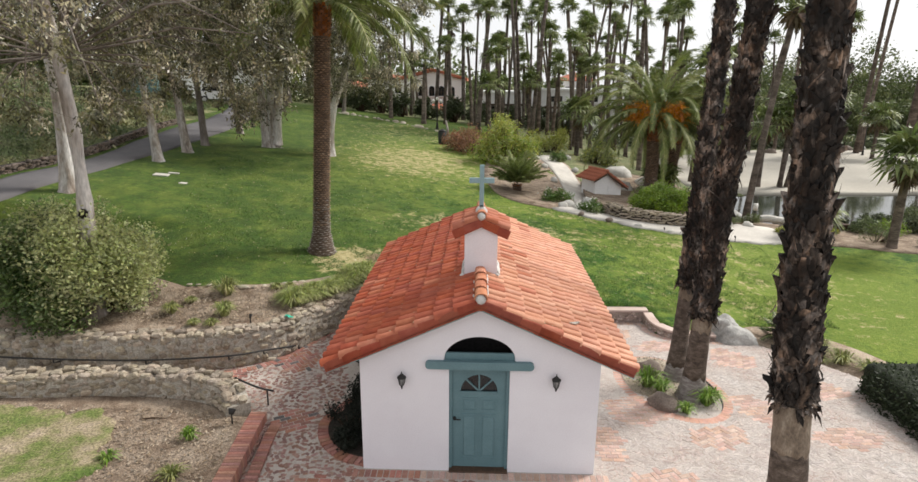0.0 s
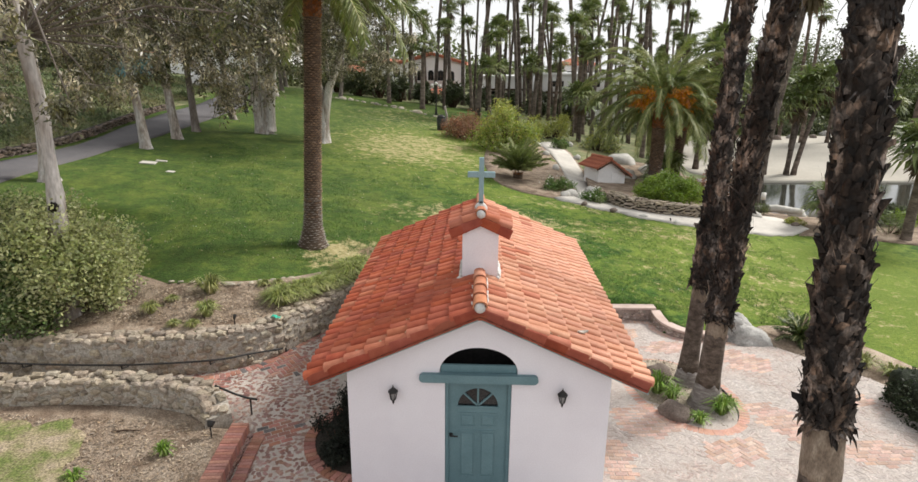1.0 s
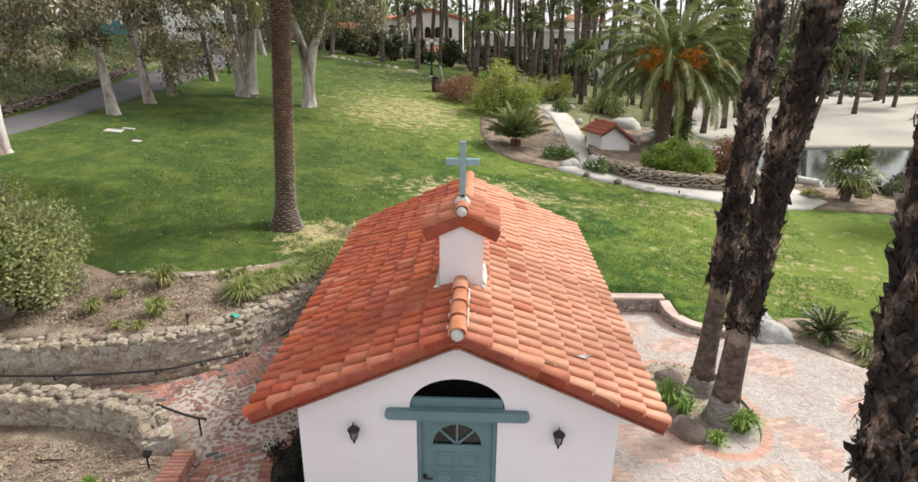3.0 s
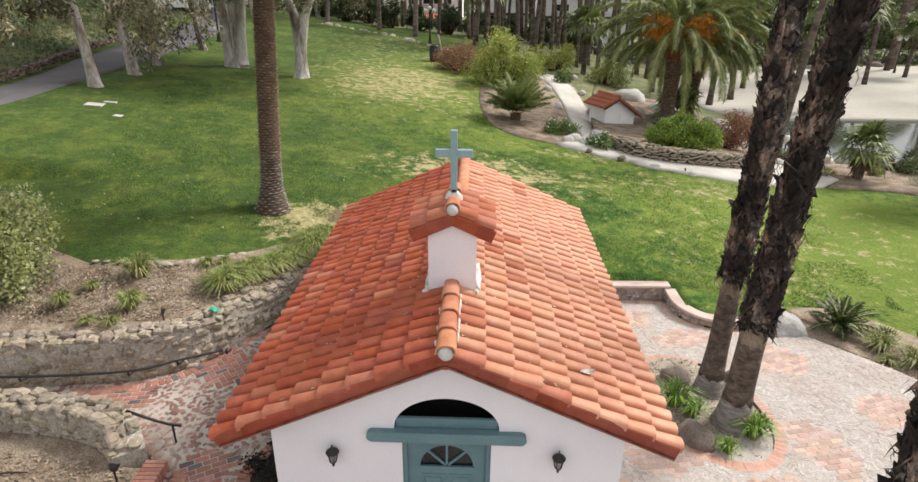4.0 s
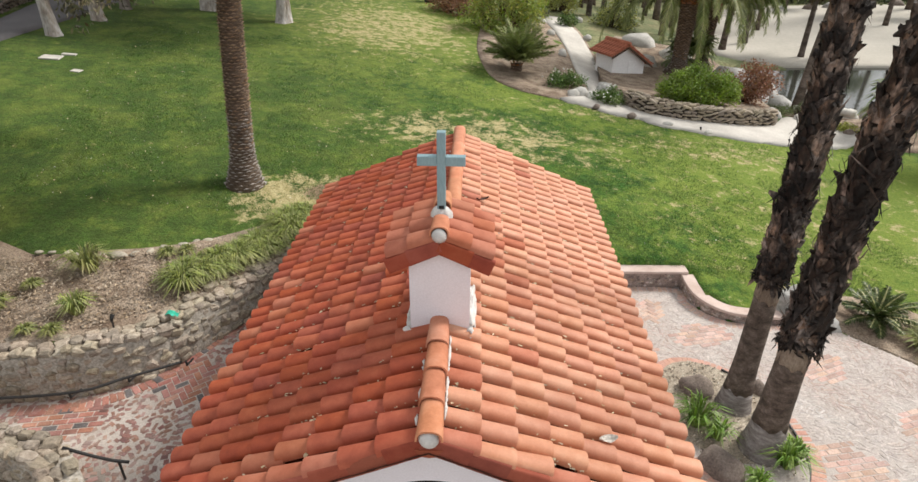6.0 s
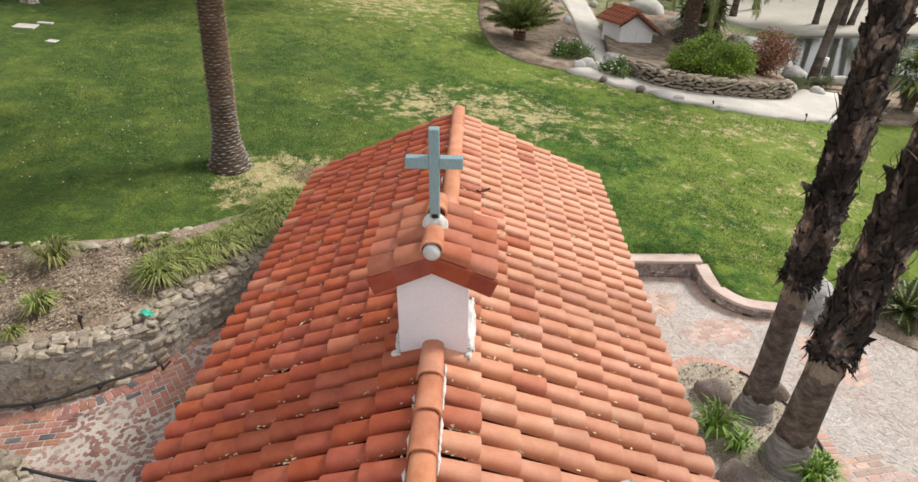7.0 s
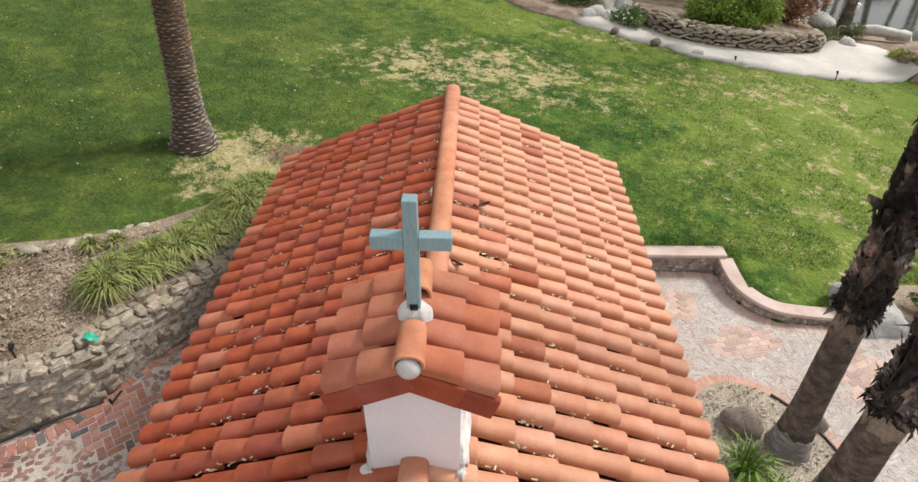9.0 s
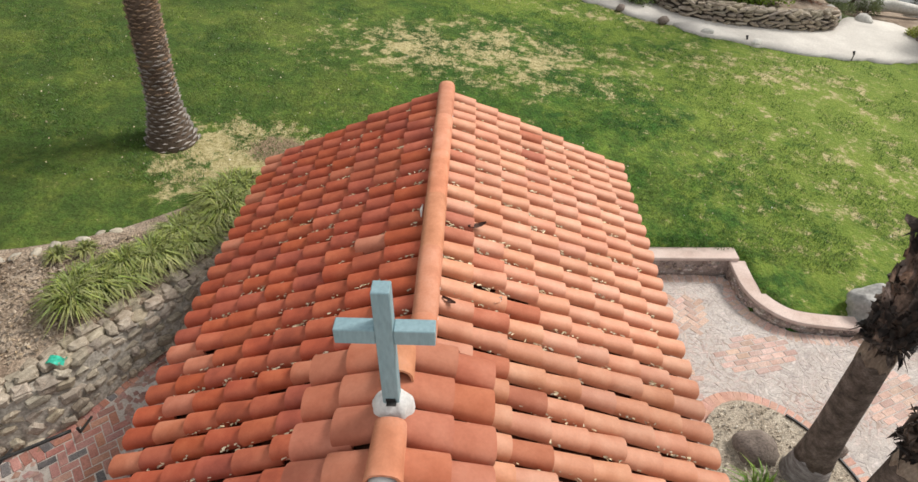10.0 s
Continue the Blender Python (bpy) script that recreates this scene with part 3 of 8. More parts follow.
sheet("sand", [(15, 45), (18, 42.8), (30, 43.5), (60, 44), (100, 58), (98, 76), (70, 75), (40, 72.5), (26, 70), (18, 62), (15, 52)], sand, 0.04, "broad pale sand area behind the pond", "sand", step=4)
_w = Acc()
_w.add([(11.5, 31, -1.02), (60, 26, -1.02), (60, 46, -1.02), (11.5, 44, -1.02)], [(0, 1, 2, 3)])
tagged(part("pond_water", _w, water), "still dark pond water reflecting the sky", "pond", "", "structure")

# ---- the chapel ----
CY = 10.26                       # front wall
chapel = thing("chapel", (0, CY, 0), "small white stucco chapel with a clay tile roof", "chapel")
HALF, DEEP = 1.93, 6.95          # half width, length
EAVE_X, EAVE_Z, RIDGE_Z = 2.40, 1.98, 3.07      # roof plane on which the tiles lie
SLOPE = math.atan2(RIDGE_Z - EAVE_Z, EAVE_X)
ROOF_F, ROOF_B = -0.20, 7.15     # gable overhangs


def roof_z(x):
    return RIDGE_Z - abs(x) * math.tan(SLOPE)


def arch(r, cx, cz, a0, a1, n=14, flat=1.0):
    return [(cx + r * math.cos(radians(a0 + (a1 - a0) * i / n)), cz + flat * r * math.sin(radians(a0 + (a1 - a0) * i / n))) for i in range(n + 1)]


def chapel_walls():
    top = roof_z(HALF) - 0.06
    for s in (-1, 1):
        half = [(s * HALF, 0), (s * 0.49, 0), (s * 0.49, 1.97), (s * 0.57, 1.97), (s * 0.57, 2.04)]
        half += [(s * x, z) for x, z in arch(0.57, 0, 2.04, 0, 90, 14, 0.70)]
        half += [(0, roof_z(0) - 0.06), (s * HALF, top)]
        part("front_wall", prism(half, 0.0, 0.22), stucco, chapel)
        side = Acc()
        side.box((s * (HALF - 0.11), (0.22 + DEEP) / 2, top / 2), (0.22, DEEP - 0.22, top))
        part("side_wall", side, stucco, chapel)
    part("back_wall", prism([(-HALF + 0.22, 0), (HALF - 0.22, 0), (HALF - 0.22, top), (0, roof_z(0) - 0.06), (-HALF + 0.22, top)], DEEP - 0.22, DEEP), stucco, chapel)
    # added panel behind the arch: the room's darkness is in its colour
    inside = Acc()
    inside.box((0, 0.5, 1.2), (1.3, 0.02, 2.4))
    part("inner_screen", inside, dark_inside, chapel, "near-black panel standing for the unlit room behind the arch")
    # teal transom board and lintel
    part("transom_board", bevel_box((1.12, 0.05, 0.16), (0, 0.06, 2.06), 0.008), teal, chapel, "teal painted board under the arch")
    ends = [(-0.80, 1.90), (0.80, 1.90)] + [(0.80 + 0.065 * math.cos(a), 1.965 + 0.065 * math.sin(a)) for a in [radians(d) for d in range(-75, 76, 15)]]
    ends += [(0.80, 2.03), (-0.80, 2.03)] + [(-0.80 + 0.065 * math.cos(a), 1.965 + 0.065 * math.sin(a)) for a in [radians(d) for d in range(105, 256, 15)]]
    part("lintel", prism(ends, -0.075, 0.02), teal, chapel, "teal painted lintel beam with rounded ends")


chapel_walls()


def door_object():
    # leaf with a half-round light: lower body, and an upper part cut by the arch in two halves
    leaf = Acc()
    leaf.box((0, 0.105, 0.72), (0.88, 0.045, 1.40))
    door = part("door", leaf, teal, chapel, "teal painted panel door with a fan light")
    cz, r = 1.44, 0.30
    for s in (-1, 1):
        o = [(s * 0.44, 1.42), (s * 0.44, 1.96), (0, 1.96)] + [(s * x, z) for x, z in arch(r, 0, cz, 90, 0, 12)] + [(s * r, 1.42)]
        part("top_rail", prism(o, 0.0825, 0.1275), teal, door)
    g = arch(r, 0, cz, 0, 180, 20)
    part("fan_glass", prism(g, 0.108, 0.114), dark_glass, door, "dark half-round glass")
    for a in (45, 90, 135):
        bar = Acc()
        bar.box((0.15, 0, 0), (0.30, 0.022, 0.026), Matrix.Translation((0, 0.095, cz)) @ Matrix.Rotation(-radians(a), 4, "Y"))
        part("glazing_bar", bar, teal, door)
    part("light_sill", bevel_box((0.64, 0.03, 0.03), (0, 0.082, cz - 0.012), 0.005), teal, door)
    for x in (-0.155, 0.155):
        for z0, z1 in ((1.10, 1.32), (0.22, 1.02)):
            fr = Acc()
            for s in (-1, 1):
                fr.box((x + s * 0.125, 0.079, (z0 + z1) / 2), (0.022, 0.012, z1 - z0))
            for z in (z0, z1):
                fr.box((x, 0.079, z), (0.272, 0.0125, 0.022))
            part("panel_moulding", fr, teal, door)
            part("panel", bevel_box((0.18, 0.014, z1 - z0 - 0.08), (x, 0.077, (z0 + z1) / 2), 0.006), teal, door)
    h = Acc()
    h.tube([(-0.40, 0.083, 0.95), (-0.40, 0.035, 0.95)], [0.028, 0.02], 12)
    h.tube([(-0.40, 0.035, 0.95), (-0.34, 0.03, 0.945), (-0.30, 0.04, 0.94)], [0.014, 0.012, 0.010], 8)
    part("door_handle", h, black_metal, door, "black lever handle", True)
    for x in (-0.465, 0.465):
        part("door_jamb", bevel_box((0.05, 0.13, 1.95), (x, 0.10, 0.975), 0.006), teal, chapel)
    part("threshold", bevel_box((0.98, 0.24, 0.035), (0, 0.06, 0.0175), 0.008), wood_dark, chapel, "worn wooden threshold")


door_object()


def wall_lantern(x, z, y, turn=0):
    ob = thing("wall_lantern", (x, CY + y, z), "black metal wall lantern with glass sides", "lamp", "lanterns beside the chapel door", turn=turn)
    b = Acc()
    b.tube([(0, 0, -0.02), (0, -0.018, -0.02)], [0.05, 0.042], 12)
    b.tube([(0, -0.01, -0.02), (0, -0.05, -0.06), (0, -0.09, -0.09)], [0.012, 0.011, 0.012], 8)
    part("bracket", b, black_metal, ob)
    f = Acc()
    for k in range(6):
        a = k * math.tau / 6
        f.tube([(0.038 * math.cos(a), -0.09 + 0.038 * math.sin(a), -0.07), (0.06 * math.cos(a), -0.09 + 0.06 * math.sin(a), 0.055)], [0.006, 0.006], 5)
    f.tube([(0, -0.09, -0.085), (0, -0.09, -0.07)], [0.03, 0.042], 12)
    f.tube([(0, -0.09, -0.15), (0, -0.09, -0.125), (0, -0.09, -0.085)], [0.006, 0.016, 0.02], 8)
    part("cage", f, black_metal, ob)
    g = Acc()
    g.tube([(0, -0.09, -0.068), (0, -0.09, 0.052)], [0.034, 0.055], 6)
    part("glass", g, surf_lantern, ob, "clouded lantern glass")
    c = Acc()
    c.tube([(0, -0.09, 0.052), (0, -0.09, 0.062), (0, -0.09, 0.11), (0, -0.09, 0.12), (0, -0.09, 0.16)], [0.075, 0.072, 0.022, 0.012, 0.004], 12)
    part("cap", c, black_metal, ob)
    return ob


surf_lantern = surf("lantern_glass", [(0.16, 0.16, 0.165), (0.26, 0.26, 0.26)], 6, 30, 0.2, 0, spec=0.5)
wall_lantern(-1.243, 1.70, 0)
wall_lantern(1.222, 1.71, 0)


def tile_mesh(length=0.40, w0=0.097, w1=0.083, h=0.096, t=0.022, n=10, name="roof_tile", mat=None, flat=1.0):
    """A barrel tile along +x (its wide, lower end at x = length)."""
    a = Acc()
    rows = []
    for x, w, k in ((0, w1, 0.84), (length, w0, 1.0)):
        for off in (0, t):
            rows.append([(x, -(w - off) * math.copysign(abs(math.cos(math.pi * i / n)) ** (0.82 * flat), math.cos(math.pi * i / n)), (h * k - off) * max(0.0, math.sin(math.pi * i / n)) ** (0.72 * flat)) for i in range(n + 1)])
    m = n + 1
    # outer side, inner side, lower end, upper end: edges stay crisp
    for p, q in ((0, 2), (3, 1), (2, 3), (1, 0)):
        a.add(rows[p] + rows[q], [(i, i + 1, m + i + 1, m + i) for i in range(n)])
    me = a.mesh(name, mat or terracotta)
    sm = [k < 2 * n for k in range(len(me.polygons))]
    me.polygons.foreach_set("use_smooth", sm)
    return me


def tiled_slope(side, mesh, parent, x_top, x_low, z_top, slope, y0, y1, pitch, exposure, rnd, name="roof_tile"):
    """Barrel tiles from the eave up to the ridge, in strips down the slope; side -1 is the left slope."""
    run = (x_low - x_top) / math.cos(slope)
    n = int(round((y1 - y0) / pitch))
    p = (y1 - y0) / n
    c = math.ceil(run / exposure)
    for k in range(n):
        y = y0 + (k + 0.5) * p
        # butts keep to courses that swing a little from strip to strip
        wav = 0.035 * noise.noise((k * 0.22, side * 7.0, 1)) + (0.011 if k % 2 else -0.011) + rnd.uniform(-0.008, 0.008)
        for i in range(c):
            d = run - (i + 1) * exposure + wav * (0.6 if i else 0.3)      # upper end, down the slope from the top
            if d < -0.22:
                continue
            d = max(d, -0.06)
            x = x_top + d * math.cos(slope)
            z = z_top - d * math.sin(slope) - 0.002
            pick = mesh
            if isinstance(mesh, list):
                low = d / run
                f = rnd.random() + 0.25 * noise.noise((side * 4 + d, y * 0.5, 2))
                # light falling on the slopes is partly in the colours: salmon east, red west
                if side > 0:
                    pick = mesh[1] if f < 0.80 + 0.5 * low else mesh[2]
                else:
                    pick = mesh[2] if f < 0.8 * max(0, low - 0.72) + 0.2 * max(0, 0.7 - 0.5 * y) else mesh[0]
            ob = part(name, pick, None, parent)
            tilt = math.degrees(slope) - (5.5 if name == "cap_tile" else 4.8) + rnd.uniform(-0.8, 0.8)
            yaw = rnd.uniform(-1.8, 1.8)
            jit = rnd.uniform(-0.006, 0.006)
            if rnd.random() < 0.10 and i:            # a slipped tile leaves a gap
                yaw, jit, z = yaw + rnd.choice((-2.5, 2.5)), jit + rnd.uniform(0.008, 0.016), z + rnd.uniform(0.006, 0.014)
            ob.matrix_world = Matrix.Identity(4)
            turn = 0 if side > 0 else 180
            ob.matrix_basis = Matrix.Translation((side * x, y + jit, z)) @ Matrix.Rotation(radians(turn), 4, "Z") @ Matrix.Rotation(radians(tilt), 4, "Y") @ Matrix.Rotation(radians(yaw), 4, "Z")


CUP_Y0, CUP_Y1 = 1.27, 2.02       # belfry walls, from the front wall


def chapel_roof():
    rnd = random.Random(5)
    for side in (-1, 1):
        o = [(0, RIDGE_Z - 0.07), (side * EAVE_X, EAVE_Z - 0.07), (side * EAVE_X, EAVE_Z - 0.09), (0, RIDGE_Z - 0.09)]
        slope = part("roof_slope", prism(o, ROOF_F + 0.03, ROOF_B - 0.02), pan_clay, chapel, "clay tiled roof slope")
        # hollow tiles between the strips
        pans = Acc()
        n = 32
        p = (ROOF_B - ROOF_F - 0.06) / n
        for k in range(n + 1):
            y = ROOF_F + 0.03 + k * p
            for i in range(9):
                d0, d1 = i * 0.33 - 0.2, i * 0.33 + 0.2
                d0, d1 = max(d0, 0), min(d1, EAVE_X / math.cos(SLOPE))
                rows = []
                for d, lift in ((d0, 0.012), (d1, 0.028)):
                    rows.append([(side * d * math.cos(SLOPE), y + 0.075 * u, RIDGE_Z - 0.068 - d * math.sin(SLOPE) + lift * 0.5 + 0.012 * u * u) for u in (-1, -0.5, 0, 0.5, 1)])
                vs = rows[0] + rows[1]
                pans.add(vs, [(j, j + 1, j + 6, j + 5) if side < 0 else (j + 1, j, j + 5, j + 6) for j in range(4)])
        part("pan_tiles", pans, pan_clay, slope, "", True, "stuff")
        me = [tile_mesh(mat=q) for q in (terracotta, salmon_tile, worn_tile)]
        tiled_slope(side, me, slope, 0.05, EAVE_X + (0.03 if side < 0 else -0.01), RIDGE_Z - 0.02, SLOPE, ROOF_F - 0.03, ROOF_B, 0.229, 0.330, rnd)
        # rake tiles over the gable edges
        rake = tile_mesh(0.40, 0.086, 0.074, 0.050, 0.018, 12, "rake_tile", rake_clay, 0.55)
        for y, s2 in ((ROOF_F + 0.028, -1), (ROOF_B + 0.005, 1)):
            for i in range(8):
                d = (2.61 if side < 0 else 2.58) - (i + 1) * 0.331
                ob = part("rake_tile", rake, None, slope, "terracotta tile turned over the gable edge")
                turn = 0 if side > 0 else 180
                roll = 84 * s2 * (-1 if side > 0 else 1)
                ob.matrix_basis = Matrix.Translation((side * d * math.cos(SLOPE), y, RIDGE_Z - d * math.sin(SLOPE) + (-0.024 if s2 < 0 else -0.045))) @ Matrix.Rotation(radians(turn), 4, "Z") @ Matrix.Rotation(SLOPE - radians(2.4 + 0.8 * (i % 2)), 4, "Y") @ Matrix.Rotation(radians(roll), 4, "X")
        # painted boards under the gable edge and along the eave
        for y in (ROOF_F + 0.04, ROOF_B - 0.045):
            o = [(0, RIDGE_Z - 0.052), (side * (EAVE_X + 0.02), EAVE_Z - 0.057), (side * (EAVE_X + 0.02), EAVE_Z - 0.130), (0, RIDGE_Z - 0.125)]
            part("barge_board", prism(o, y - 0.02, y + 0.02), barge_paint, chapel, "pale teal painted barge board")
        o = [(side * (HALF + 0.003), roof_z(HALF) - 0.10), (side * (EAVE_X - 0.01), EAVE_Z - 0.10), (side * (EAVE_X - 0.01), EAVE_Z - 0.115), (side * (HALF + 0.003), roof_z(HALF) - 0.115)]
        part("eave_soffit", prism(o, ROOF_F + 0.07, ROOF_B - 0.07), teal, chapel)
    # ridge: four tiles before the belfry, long ones behind it
    rt = tile_mesh(0.45, 0.108, 0.092, 0.105, 0.016, 8, "ridge_tile", ridge_clay)
    for i in range(4):
        ob = part("ridge_tile", rt, None, chapel, "terracotta ridge tile")
        ob.matrix_basis = Matrix.Translation((0.004 * (-1) ** i, 0.205 + i * 0.37, RIDGE_Z + 0.058)) @ Matrix.Rotation(radians(-90), 4, "Z") @ Matrix.Rotation(radians(-2.4), 4, "Y")
    rt2 = tile_mesh(0.86, 0.108, 0.104, 0.115, 0.014, 8, "long_ridge_tile", ridge_clay)
    for i in range(7):
        y = 2.22 + i * 0.80
        ob = part("ridge_tile", rt2, None, chapel, "long terracotta ridge tile")
        ob.matrix_basis = Matrix.Translation((0.02, min(y, ROOF_B - 0.86), RIDGE_Z + 0.05 + (0.004 if i % 2 else 0))) @ Matrix.Rotation(radians(90), 4, "Z") @ Matrix.Rotation(radians(-0.4), 4, "Y")
    bm = bmesh.new()
    bmesh.ops.create_icosphere(bm, subdivisions=3, radius=0.080)
    for v in bm.verts:
        v.co = Vector((v.co.x, v.co.y * 0.8, v.co.z)) * (1 + 0.08 * noise.noise(v.co * 14)) + Vector((0, ROOF_F - 0.005, RIDGE_Z + 0.075))
    part("ridge_plug", bm, grey_mortar, chapel, "rounded grey mortar plug", True)
    # clay wedge that closes the rake tiles under the ridge
    for y in (ROOF_F - 0.005, ROOF_B + 0.05):
        part("apex_tile", prism([(-0.11, RIDGE_Z - 0.03), (0.11, RIDGE_Z - 0.03), (0.06, RIDGE_Z - 0.10), (0, RIDGE_Z - 0.112), (-0.06, RIDGE_Z - 0.10)], y - 0.02, y + 0.02), rake_clay, chapel)
    # mortar bedding along the ridge
    for s in (-1, 1):
        rm = Acc()
        for i in range(34 if s > 0 else 7):
            y = rnd.uniform(0.0, 1.3) if i % 3 else rnd.uniform(2.3, ROOF_B - 0.1)
            if CUP_Y0 - 0.1 < y < CUP_Y1 + 0.3:
                continue
            r = rnd.uniform(0.008, 0.020)
            w = rnd.uniform(2, 6)
            rm.tube([(s * 0.108, y - r * w, RIDGE_Z + 0.05), (s * 0.113, y, RIDGE_Z + 0.06), (s * 0.108, y + r * w, RIDGE_Z + 0.05)], [r * 0.4, r, r * 0.4], 5)
        part("ridge_mortar", rm, mortar, chapel, "", True, "stuff")


chapel_roof()


def belfry():
    bf = thing("belfry", (0, CY, 0), "white stucco belfry with a clay tile cap", "belfry")
    w = 0.285
    apex, ev = 3.99, 3.87
    base = roof_z(w) + 0.02
    part("belfry_wall", prism([(-w, base), (0, RIDGE_Z), (w, base), (w, ev), (0, apex), (-w, ev)], CUP_Y0, CUP_Y1), stucco, bf)
    def lump(name, c, r, seed, label):
        bm = bmesh.new()
        bmesh.ops.create_icosphere(bm, subdivisions=4, radius=1)
        for v in bm.verts:
            d = v.co.normalized()
            k = 1 + 0.34 * noise.noise(Vector((d.x * r[0], d.y * r[1], d.z * r[2])) * 15 + Vector((seed, 0, 0))) + 0.14 * noise.noise(Vector((d.x * r[0], d.y * r[1], d.z * r[2])) * 32 + Vector((0, seed, 0)))
            sq = [math.copysign(abs(q) ** 0.8, q) for q in d]
            v.co = Vector((c[0] + sq[0] * r[0] * k, c[1] + sq[1] * r[1] * k, c[2] + sq[2] * r[2] * k))
        part(name, bm, mortar, bf, label, True)

    for s in (-1, 1):
        lump("mortar_flashing", (s * (w + 0.01), (CUP_Y0 + CUP_Y1) / 2 - 0.01, base + 0.03), (0.050 + 0.006 * s, (CUP_Y1 - CUP_Y0) / 2 + 0.035, 0.15), 3 + s, "lumpy white mortar flashing at the foot")
        lump("mortar_flashing", (s * 0.225, CUP_Y0 + 0.0, roof_z(0.2) + 0.035), (0.13, 0.055, 0.058), 8 + s, "lumpy white mortar flashing at the foot")
    sl = radians(25)
    y0, y1 = CUP_Y0 - 0.015, CUP_Y1 + 0.09
    rz = 4.07
    me = [tile_mesh(0.325, 0.110, 0.094, 0.080, 0.020, 8, "cap_tile", q) for q in (worn_tile, worn_tile, salmon_tile)]
    rnd = random.Random(3)
    for side in (-1, 1):
        o = [(0, rz - 0.02), (side * 0.365, rz - 0.02 - 0.365 * math.tan(sl)), (side * 0.365, rz - 0.365 * math.tan(sl) - 0.04), (0, rz - 0.04)]
        slope = part("cap_slope", prism(o, y0 + 0.02, y1 - 0.02), pan_clay, bf)
        tiled_slope(side, me, slope, 0.02, 0.395, rz - 0.01, sl, y0 - 0.045, y1, 0.222, 0.24, rnd, "cap_tile")
        rake = tile_mesh(0.32, 0.080, 0.070, 0.045, 0.018, 12, "rake_tile", rake_clay, 0.55)
        for y, s2 in ((y0 - 0.012, -1), (y1 - 0.005, 1)):
            for i in range(2):
                d = 0.418 - (i + 1) * 0.215
                ob = part("rake_tile", rake, None, slope)
                turn = 0 if side > 0 else 180
                roll = 84 * s2 * (-1 if side > 0 else 1)
                ob.matrix_basis = Matrix.Translation((side * d * math.cos(sl), y, rz - d * math.sin(sl) - (0.075 if s2 < 0 else 0.085))) @ Matrix.Rotation(radians(turn), 4, "Z") @ Matrix.Rotation(sl - radians(2), 4, "Y") @ Matrix.Rotation(radians(roll), 4, "X")
    rt = tile_mesh(0.31, 0.09, 0.08, 0.095, 0.014, 8, "cap_ridge_tile", ridge_clay)
    for y in (y0 + 0.265, y1 - 0.03):
        ob = part("cap_ridge_tile", rt, None, bf, "terracotta ridge tile")
        ob.matrix_basis = Matrix.Translation((0, y, rz + 0.03)) @ Matrix.Rotation(radians(-90), 4, "Z") @ Matrix.Rotation(radians(-2.5), 4, "Y")
    bm = bmesh.new()
    bmesh.ops.create_icosphere(bm, subdivisions=3, radius=0.069)
    for v in bm.verts:
        v.co = Vector((v.co.x, v.co.y * 0.8, v.co.z)) * (1 + 0.08 * noise.noise(v.co * 14)) + Vector((0, y0 - 0.035, rz + 0.045))
    part("cap_plug", bm, grey_mortar, bf, "rounded grey mortar plug", True)
    # rough cone of mortar round the cross foot
    bm = bmesh.new()
    loops = []
    for z, r in ((0.0, 0.105), (0.045, 0.100), (0.080, 0.082), (0.100, 0.064), (0.108, 0.045)):
        loops.append([bm.verts.new((r * math.cos(a) * (1 + 0.16 * noise.noise((2.2 * math.cos(a), 2.2 * math.sin(a), z * 16))), 1.62 + 0.82 * r * math.sin(a) * (1 + 0.16 * noise.noise((2.2 * math.sin(a), z * 16, 2.2 * math.cos(a)))), rz + 0.03 + z + 0.012 * noise.noise((3 * math.cos(a), 3 * math.sin(a), 4)))) for a in [i * math.tau / 28 for i in range(28)]])
    for p, q in zip(loops, loops[1:]):
        for i in range(28):
            bm.faces.new((p[i], p[(i + 1) % 28], q[(i + 1) % 28], q[i]))
    bm.faces.new(loops[-1])
    part("cross_bedding", bm, mortar, bf, "rough white mortar round the cross foot", True)
    cr = thing("roof_cross", (0, CY + 1.62, rz + 0.10), "grey-blue painted wooden cross on the belfry", "cross")
    part("upright", bevel_box((0.078, 0.078, 0.77), (0, 0, 0.385), 0.004), cross_paint, cr)
    for s in (-1, 1):
        part("arm", bevel_box((0.178, 0.076, 0.088), (s * 0.129, 0, 0.50), 0.004), cross_paint, cr)
    br = Acc()
    br.box((0, -0.041, 0.058), (0.046, 0.005, 0.022))
    br.box((0.004, -0.054, 0.050), (0.046, 0.026, 0.005))
    part("foot_bracket", br, black_metal, cr, "small dark metal angle bracket")


belfry()

# ---- plants ----
def leaf_cloud(acc, pts, size, rnd, droop=0.0, width=0.42, m=0):
    """Small pointed leaves at the points, each one folded quad."""
    for p in pts:
        d = Vector((rnd.gauss(0, 1), rnd.gauss(0, 1), rnd.gauss(0, 0.8) - droop)).normalized()
        s = Vector((rnd.gauss(0, 1), rnd.gauss(0, 1), rnd.gauss(0, 1))).cross(d)
        if s.length < 1e-3:
            continue
        s.normalize()
        l = size * rnd.uniform(0.6, 1.4)
        w = l * width * 0.5
        p = Vector(p)
        acc.add([tuple(p), tuple(p + d * l * 0.45 + s * w), tuple(p + d * l), tuple(p + d * l * 0.45 - s * w)], [(0, 1, 2, 3)], m)


